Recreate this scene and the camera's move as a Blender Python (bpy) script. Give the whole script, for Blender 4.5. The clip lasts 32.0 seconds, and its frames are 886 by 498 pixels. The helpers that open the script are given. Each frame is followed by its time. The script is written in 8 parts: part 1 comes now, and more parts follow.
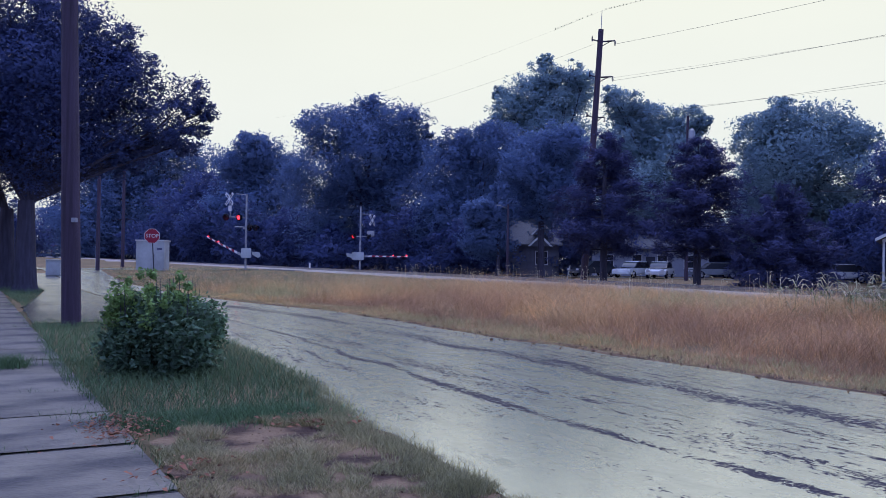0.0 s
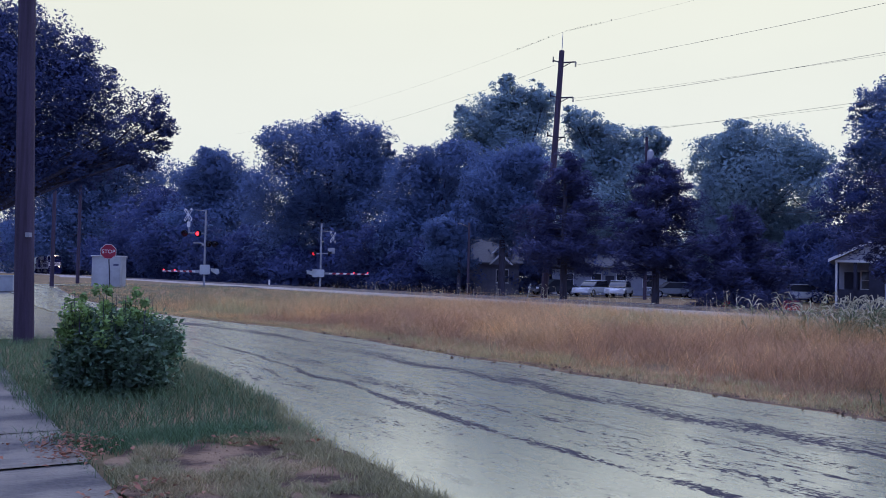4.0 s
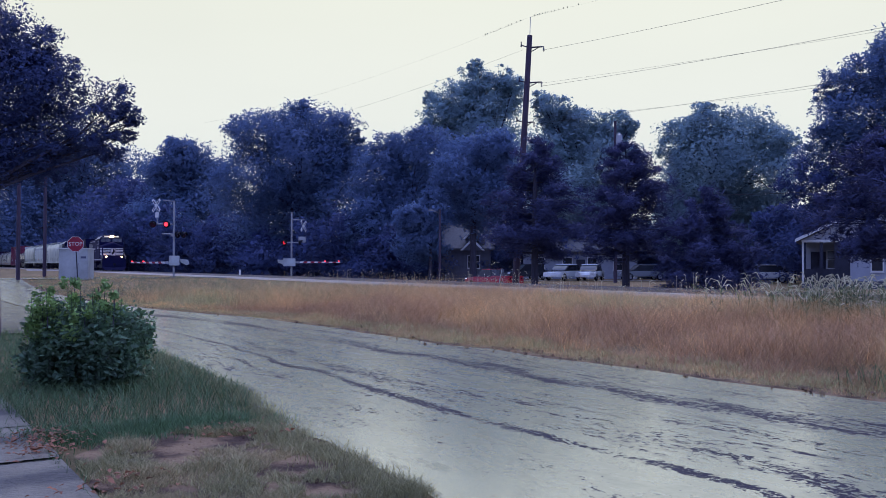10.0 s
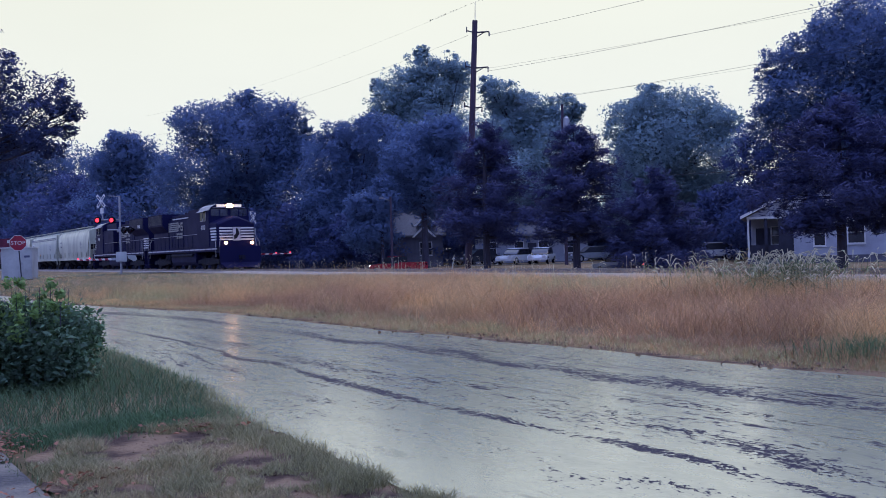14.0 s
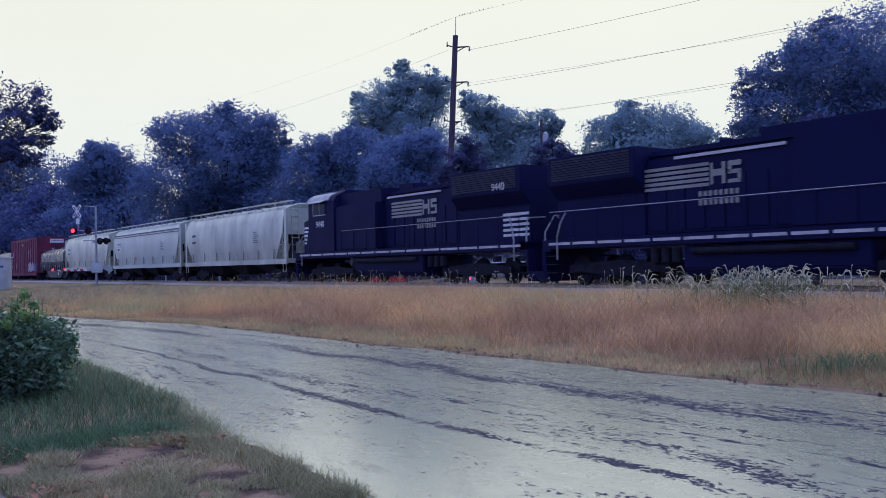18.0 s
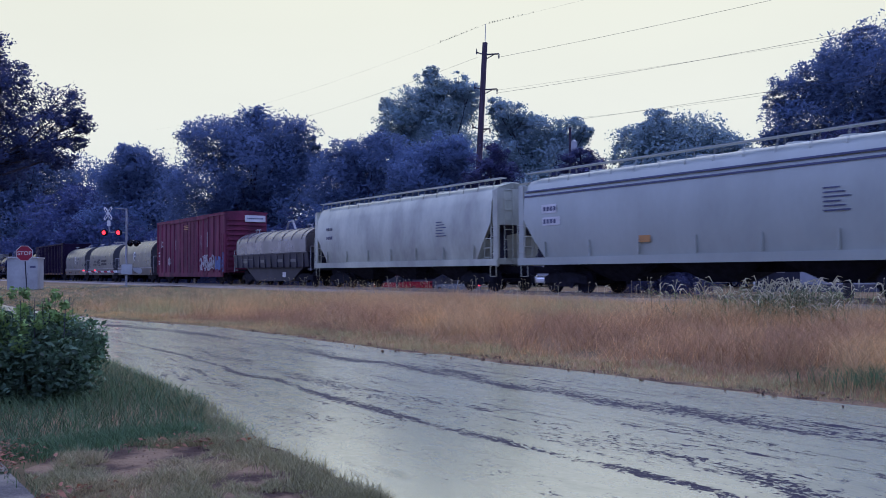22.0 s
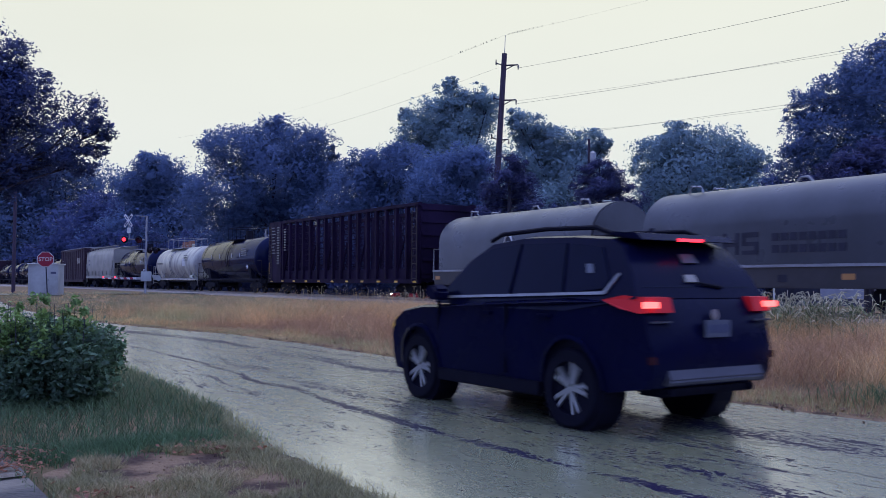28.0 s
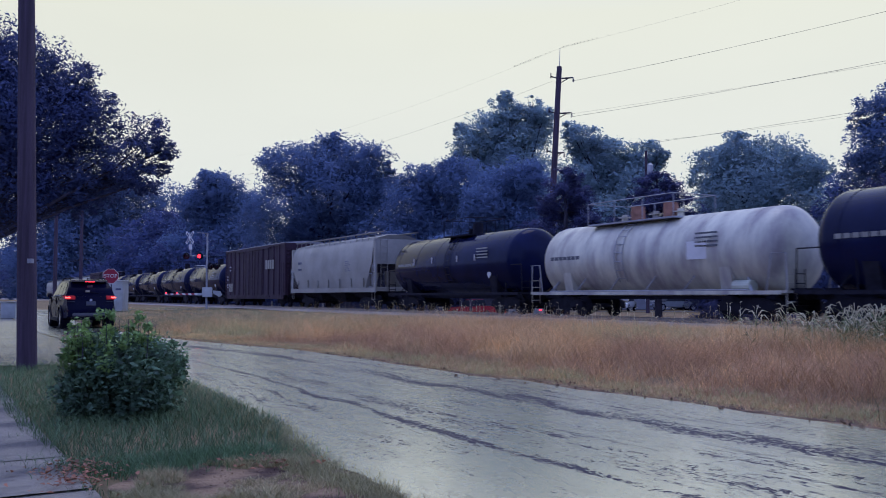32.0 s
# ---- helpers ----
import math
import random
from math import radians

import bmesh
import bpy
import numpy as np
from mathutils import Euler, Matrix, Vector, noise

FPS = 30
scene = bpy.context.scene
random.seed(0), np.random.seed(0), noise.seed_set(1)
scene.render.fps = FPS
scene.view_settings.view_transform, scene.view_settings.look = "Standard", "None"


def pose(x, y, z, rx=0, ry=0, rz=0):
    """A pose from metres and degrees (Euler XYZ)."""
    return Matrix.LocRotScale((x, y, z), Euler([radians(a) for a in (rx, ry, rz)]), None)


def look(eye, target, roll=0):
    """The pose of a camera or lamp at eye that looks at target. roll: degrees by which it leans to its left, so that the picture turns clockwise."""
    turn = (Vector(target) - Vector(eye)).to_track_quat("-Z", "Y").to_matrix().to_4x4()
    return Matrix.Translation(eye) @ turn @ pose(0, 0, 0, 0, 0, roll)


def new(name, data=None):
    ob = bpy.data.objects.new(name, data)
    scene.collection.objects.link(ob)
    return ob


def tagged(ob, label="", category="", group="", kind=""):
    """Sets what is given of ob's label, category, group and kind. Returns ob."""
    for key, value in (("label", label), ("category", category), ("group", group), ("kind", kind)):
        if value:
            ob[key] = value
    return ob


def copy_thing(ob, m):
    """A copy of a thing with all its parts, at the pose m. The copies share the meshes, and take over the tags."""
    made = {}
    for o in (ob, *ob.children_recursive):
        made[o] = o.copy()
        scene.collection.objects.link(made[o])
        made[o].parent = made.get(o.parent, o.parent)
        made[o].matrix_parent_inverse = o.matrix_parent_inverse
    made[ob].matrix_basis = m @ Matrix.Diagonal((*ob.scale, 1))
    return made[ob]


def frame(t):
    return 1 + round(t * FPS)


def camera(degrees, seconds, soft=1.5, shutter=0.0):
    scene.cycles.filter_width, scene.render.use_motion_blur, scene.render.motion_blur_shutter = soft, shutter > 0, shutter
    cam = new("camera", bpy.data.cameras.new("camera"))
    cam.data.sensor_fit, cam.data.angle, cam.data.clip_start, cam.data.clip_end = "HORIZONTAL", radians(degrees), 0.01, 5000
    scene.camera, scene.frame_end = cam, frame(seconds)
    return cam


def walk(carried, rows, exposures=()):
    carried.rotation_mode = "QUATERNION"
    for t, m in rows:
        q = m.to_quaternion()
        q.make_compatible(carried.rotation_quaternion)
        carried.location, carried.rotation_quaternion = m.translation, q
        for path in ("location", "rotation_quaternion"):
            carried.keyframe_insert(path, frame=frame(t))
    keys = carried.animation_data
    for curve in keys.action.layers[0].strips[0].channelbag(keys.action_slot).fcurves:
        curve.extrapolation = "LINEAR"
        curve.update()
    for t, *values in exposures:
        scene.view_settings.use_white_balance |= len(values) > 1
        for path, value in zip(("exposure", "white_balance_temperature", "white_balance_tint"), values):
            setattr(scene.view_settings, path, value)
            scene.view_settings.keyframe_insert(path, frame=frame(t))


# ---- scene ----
CAM_ROWS = [
    (0, 90.707, -0.832, 6.576), (0.5, 91.099, -0.888, 5.809), (1, 91.381, -0.695, 4.985), (1.5, 91.396, -0.847, 4.809),
    (2, 91.361, -0.684, 4.548), (2.5, 91.476, -0.501, 4.264), (3, 91.663, -0.483, 4.169), (3.5, 91.894, -0.957, 4.317),
    (5.5, 91.841, -1.712, 3.521), (6, 91.970, -1.871, 3.446), (6.5, 91.974, -2.092, 3.132), (7, 92.027, -2.083, 2.780),
    (7.5, 92.080, -2.021, 2.424), (8, 91.957, -1.666, 1.615), (8.5, 91.877, -1.451, 1.339), (9, 91.681, -1.145, 1.353),
    (9.5, 91.402, -0.499, 2.117), (10, 91.049, -0.149, 2.308), (10.5, 90.829, 0.123, 1.825), (11, 90.585, 0.717, 1.104),
    (11.5, 90.429, 0.960, 0.671), (12, 90.437, 1.097, 0.308), (12.5, 90.532, 1.234, 0.249), (13, 90.374, 1.354, -0.095),
    (13.5, 90.275, 1.556, -0.560), (14, 90.183, 1.647, -0.716), (14.5, 90.233, 1.757, -1.019), (16.5, 90.472, 1.820, -1.705),
    (17, 90.785, 1.792, -2.055), (17.5, 90.855, 1.540, -2.073), (18, 91.020, 1.163, -2.074), (18.5, 90.975, 1.108, -2.163),
    (19, 90.985, 0.960, -2.055), (19.5, 91.054, 0.910, -1.809), (20, 91.230, 0.870, -1.405), (20.5, 91.359, 0.805, -0.968),
    (21, 91.403, 0.636, -0.855), (21.5, 91.378, 0.557, -0.843), (22, 91.462, 0.305, -0.405), (22.5, 91.505, 0.189, -0.151),
    (23, 91.550, 0.000, 0.000), (23.5, 91.564, -0.095, 0.125), (24, 91.587, -0.228, 0.212), (24.5, 91.538, -0.211, 0.279),
    (25, 91.541, -0.180, 0.238), (25.5, 91.614, -0.226, 0.333), (27.5, 91.957, -0.307, 0.637), (28, 92.103, -0.298, 0.691),
    (28.5, 92.194, -0.212, 0.751), (29, 92.072, -0.153, 0.627), (29.5, 91.973, -0.102, 0.588), (30, 92.039, -0.374, 1.416),
    (30.5, 91.396, -0.395, 1.407), (31, 91.251, -0.095, 1.230), (31.5, 91.887, -0.239, 2.125), (32, 93.001, -0.004, 4.258),
]
EXPOSURE = [(0, 0.03), (3, 0.0), (6, -0.10), (9, -0.08), (11.5, 0.02), (14, 0.03), (17, 0.02), (20, 0.0), (22, -0.04), (25, -0.03), (28, -0.06), (31, -0.06), (32, -0.12)]
EYE = (0.0, 0.0, 1.6)
cam = camera(52.2, 32.0, soft=0.6, shutter=0.2)
walk(cam, [(t, pose(*EYE, rx, ry, rz)) for t, rx, ry, rz in CAM_ROWS], exposures=[(t, e, 6280, 13) for t, e in EXPOSURE])

# ---- world and light: an overcast evening, pale low sky and a bluer zenith ----
SUN_ROT = radians(35)
world = bpy.data.worlds.new("overcast_sky")
scene.world = world
world.use_nodes = True
wt = world.node_tree
wt.nodes.clear()


def wnode(kind):
    return wt.nodes.new(kind)


sky = wnode("ShaderNodeTexSky")
sky.sky_type, sky.sun_disc, sky.sun_elevation, sky.sun_rotation = "NISHITA", False, radians(77), SUN_ROT
bg_sky = wnode("ShaderNodeBackground")
bg_sky.inputs["Strength"].default_value = 0.02
wt.links.new(sky.outputs[0], bg_sky.inputs[0])
tc = wnode("ShaderNodeTexCoord")
sep = wnode("ShaderNodeSeparateXYZ")
ramp = wnode("ShaderNodeValToRGB")
wt.links.new(tc.outputs["Generated"], sep.inputs[0])
wt.links.new(sep.outputs["Z"], ramp.inputs[0])
els = ramp.color_ramp.elements
els[0].position, els[0].color = 0.0, (0.67, 0.70, 0.65, 1)
els[1].position, els[1].color = 1.0, (0.72, 0.92, 1.95, 1)
for p, c in ((0.06, (0.72, 0.74, 0.67, 1)), (0.16, (0.80, 0.805, 0.685, 1)), (0.30, (0.84, 0.84, 0.665, 1)), (0.52, (0.74, 0.86, 1.2, 1))):
    e = els.new(p)
    e.color = c
cloud = wnode("ShaderNodeTexNoise")
cloud.inputs["Scale"].default_value = 2.2
cloud.inputs["Detail"].default_value = 5
mapn = wnode("ShaderNodeMapping")
mapn.inputs["Scale"].default_value = (1, 1, 3)
wt.links.new(tc.outputs["Generated"], mapn.inputs[0])
wt.links.new(mapn.outputs[0], cloud.inputs["Vector"])
mr = wnode("ShaderNodeMapRange")
mr.inputs["To Min"].default_value, mr.inputs["To Max"].default_value = 0.93, 1.05
wt.links.new(cloud.outputs[0], mr.inputs[0])
# the glow lies on the view's side of the sky; the far side is dusky blue
south = wnode("ShaderNodeMapRange")
south.interpolation_type = "SMOOTHSTEP"
south.inputs["From Min"].default_value, south.inputs["From Max"].default_value = 0.68, 0.48
wt.links.new(sep.outputs["Y"], south.inputs[0])
dusk = wnode("ShaderNodeMix")
dusk.data_type = "RGBA"
dusk.inputs[7].default_value = (0.54, 0.71, 1.62, 1)
wt.links.new(south.outputs[0], dusk.inputs[0])
wt.links.new(ramp.outputs[0], dusk.inputs[6])
mul = wnode("ShaderNodeVectorMath")
mul.operation = "SCALE"
wt.links.new(dusk.outputs[2], mul.inputs[0])
wt.links.new(mr.outputs[0], mul.inputs["Scale"])
bg_cloud = wnode("ShaderNodeBackground")
bg_cloud.inputs["Strength"].default_value = 1.0
wt.links.new(mul.outputs[0], bg_cloud.inputs[0])
addw = wnode("ShaderNodeAddShader")
wout = wnode("ShaderNodeOutputWorld")
wt.links.new(bg_sky.outputs[0], addw.inputs[0])
wt.links.new(bg_cloud.outputs[0], addw.inputs[1])
wt.links.new(addw.outputs[0], wout.inputs[0])

sun = new("sun", bpy.data.lights.new("sun", "SUN"))
sun.data.energy, sun.data.angle, sun.data.color = 0.65, radians(30), (1.0, 0.97, 0.93)
sun.matrix_world = look((12, 17, 90), (0, 0, 0))


# ---- materials ----
def mat(name, col, rough=0.7, metal=0.0, var=0.25, scale=3.0, bump=0.0, bscale=40.0, emit=None, power=0.0, island=0.0, rand=0.0, spec=0.5,
        col2=None, stretch=(1, 1, 1), coat=0.0, coat_ior=1.5, contrast=1.0):
    """A weathered surface: base colour varied at two scales, fine relief, wear in the gloss."""
    m = bpy.data.materials.new(name)
    m.use_nodes = True
    nt = m.node_tree
    b = nt.nodes["Principled BSDF"]
    b.inputs["Roughness"].default_value, b.inputs["Metallic"].default_value = rough, metal
    b.inputs["Specular IOR Level"].default_value = spec
    b.inputs["Coat Weight"].default_value, b.inputs["Coat IOR"].default_value, b.inputs["Coat Roughness"].default_value = coat, coat_ior, 0.06
    if emit:
        b.inputs["Base Color"].default_value = (*col, 1)
        b.inputs["Emission Color"].default_value = (*emit, 1)
        b.inputs["Emission Strength"].default_value = power
        return m
    tcn = nt.nodes.new("ShaderNodeTexCoord")
    mp = nt.nodes.new("ShaderNodeMapping")
    mp.inputs["Scale"].default_value = stretch
    nt.links.new(tcn.outputs["Object"], mp.inputs[0])
    n1 = nt.nodes.new("ShaderNodeTexNoise")
    n1.inputs["Scale"].default_value, n1.inputs["Detail"].default_value = scale, 4
    n2 = nt.nodes.new("ShaderNodeTexNoise")
    n2.inputs["Scale"].default_value, n2.inputs["Detail"].default_value = scale * 9, 3
    nt.links.new(mp.outputs[0], n1.inputs["Vector"])
    nt.links.new(mp.outputs[0], n2.inputs["Vector"])
    mix = nt.nodes.new("ShaderNodeMix")
    mix.data_type = "RGBA"
    c2 = col2 or tuple(c * (1 - var) for c in col)
    mix.inputs[6].default_value, mix.inputs[7].default_value = (*[min(1, c * (1 + var * 0.6)) for c in col], 1), (*c2, 1)
    mth = nt.nodes.new("ShaderNodeMath")
    mth.operation = "MULTIPLY_ADD"
    mth.inputs[1].default_value, mth.inputs[2].default_value = 2.2 * contrast, -0.6 - 1.1 * (contrast - 1)
    nt.links.new(n1.outputs[0], mth.inputs[0])
    add2 = nt.nodes.new("ShaderNodeMath")
    add2.operation = "MULTIPLY_ADD"
    add2.use_clamp = True
    add2.inputs[1].default_value = 0.5
    nt.links.new(n2.outputs[0], add2.inputs[0])
    sub = nt.nodes.new("ShaderNodeMath")
    sub.operation = "SUBTRACT"
    sub.inputs[1].default_value = 0.25
    nt.links.new(mth.outputs[0], sub.inputs[0])
    nt.links.new(sub.outputs[0], add2.inputs[2])
    nt.links.new(add2.outputs[0], mix.inputs[0])
    colour = mix.outputs[2]
    if island or rand:
        hsv = nt.nodes.new("ShaderNodeHueSaturation")
        mrn = nt.nodes.new("ShaderNodeMapRange")
        k = island or rand
        mrn.inputs["To Min"].default_value, mrn.inputs["To Max"].default_value = 1 - k, 1 + k
        if island:
            geo = nt.nodes.new("ShaderNodeNewGeometry")
            nt.links.new(geo.outputs["Random Per Island"], mrn.inputs[0])
        else:
            oi = nt.nodes.new("ShaderNodeObjectInfo")
            nt.links.new(oi.outputs["Random"], mrn.inputs[0])
        nt.links.new(mrn.outputs[0], hsv.inputs["Value"])
        nt.links.new(colour, hsv.inputs["Color"])
        colour = hsv.outputs[0]
    nt.links.new(colour, b.inputs["Base Color"])
    rr = nt.nodes.new("ShaderNodeMapRange")
    rr.inputs["To Min"].default_value, rr.inputs["To Max"].default_value = max(0.02, rough - 0.12), min(1, rough + 0.12)
    nt.links.new(n1.outputs[0], rr.inputs[0])
    nt.links.new(rr.outputs[0], b.inputs["Roughness"])
    if bump:
        n3 = nt.nodes.new("ShaderNodeTexNoise")
        n3.inputs["Scale"].default_value, n3.inputs["Detail"].default_value = bscale, 5
        nt.links.new(mp.outputs[0], n3.inputs["Vector"])
        bp = nt.nodes.new("ShaderNodeBump")
        bp.inputs["Strength"].default_value, bp.inputs["Distance"].default_value = bump, 0.02
        nt.links.new(n3.outputs[0], bp.inputs["Height"])
        nt.links.new(bp.outputs[0], b.inputs["Normal"])
    return m


def leaf_mat(name, col, col2, island=0.35, trans=0.25, spec=0.3, rough=0.55):
    m = mat(name, col, rough=rough, var=0.3, scale=0.35, island=island, col2=col2, spec=spec)
    nt = m.node_tree
    b = nt.nodes["Principled BSDF"]
    src = b.inputs["Base Color"].links[0].from_socket
    t = nt.nodes.new("ShaderNodeBsdfTranslucent")
    mx = nt.nodes.new("ShaderNodeMixShader")
    mx.inputs[0].default_value = trans
    nt.links.new(src, t.inputs[0])
    nt.links.new(b.outputs[0], mx.inputs[1])
    nt.links.new(t.outputs[0], mx.inputs[2])
    nt.links.new(mx.outputs[0], nt.nodes["Material Output"].inputs[0])
    return m


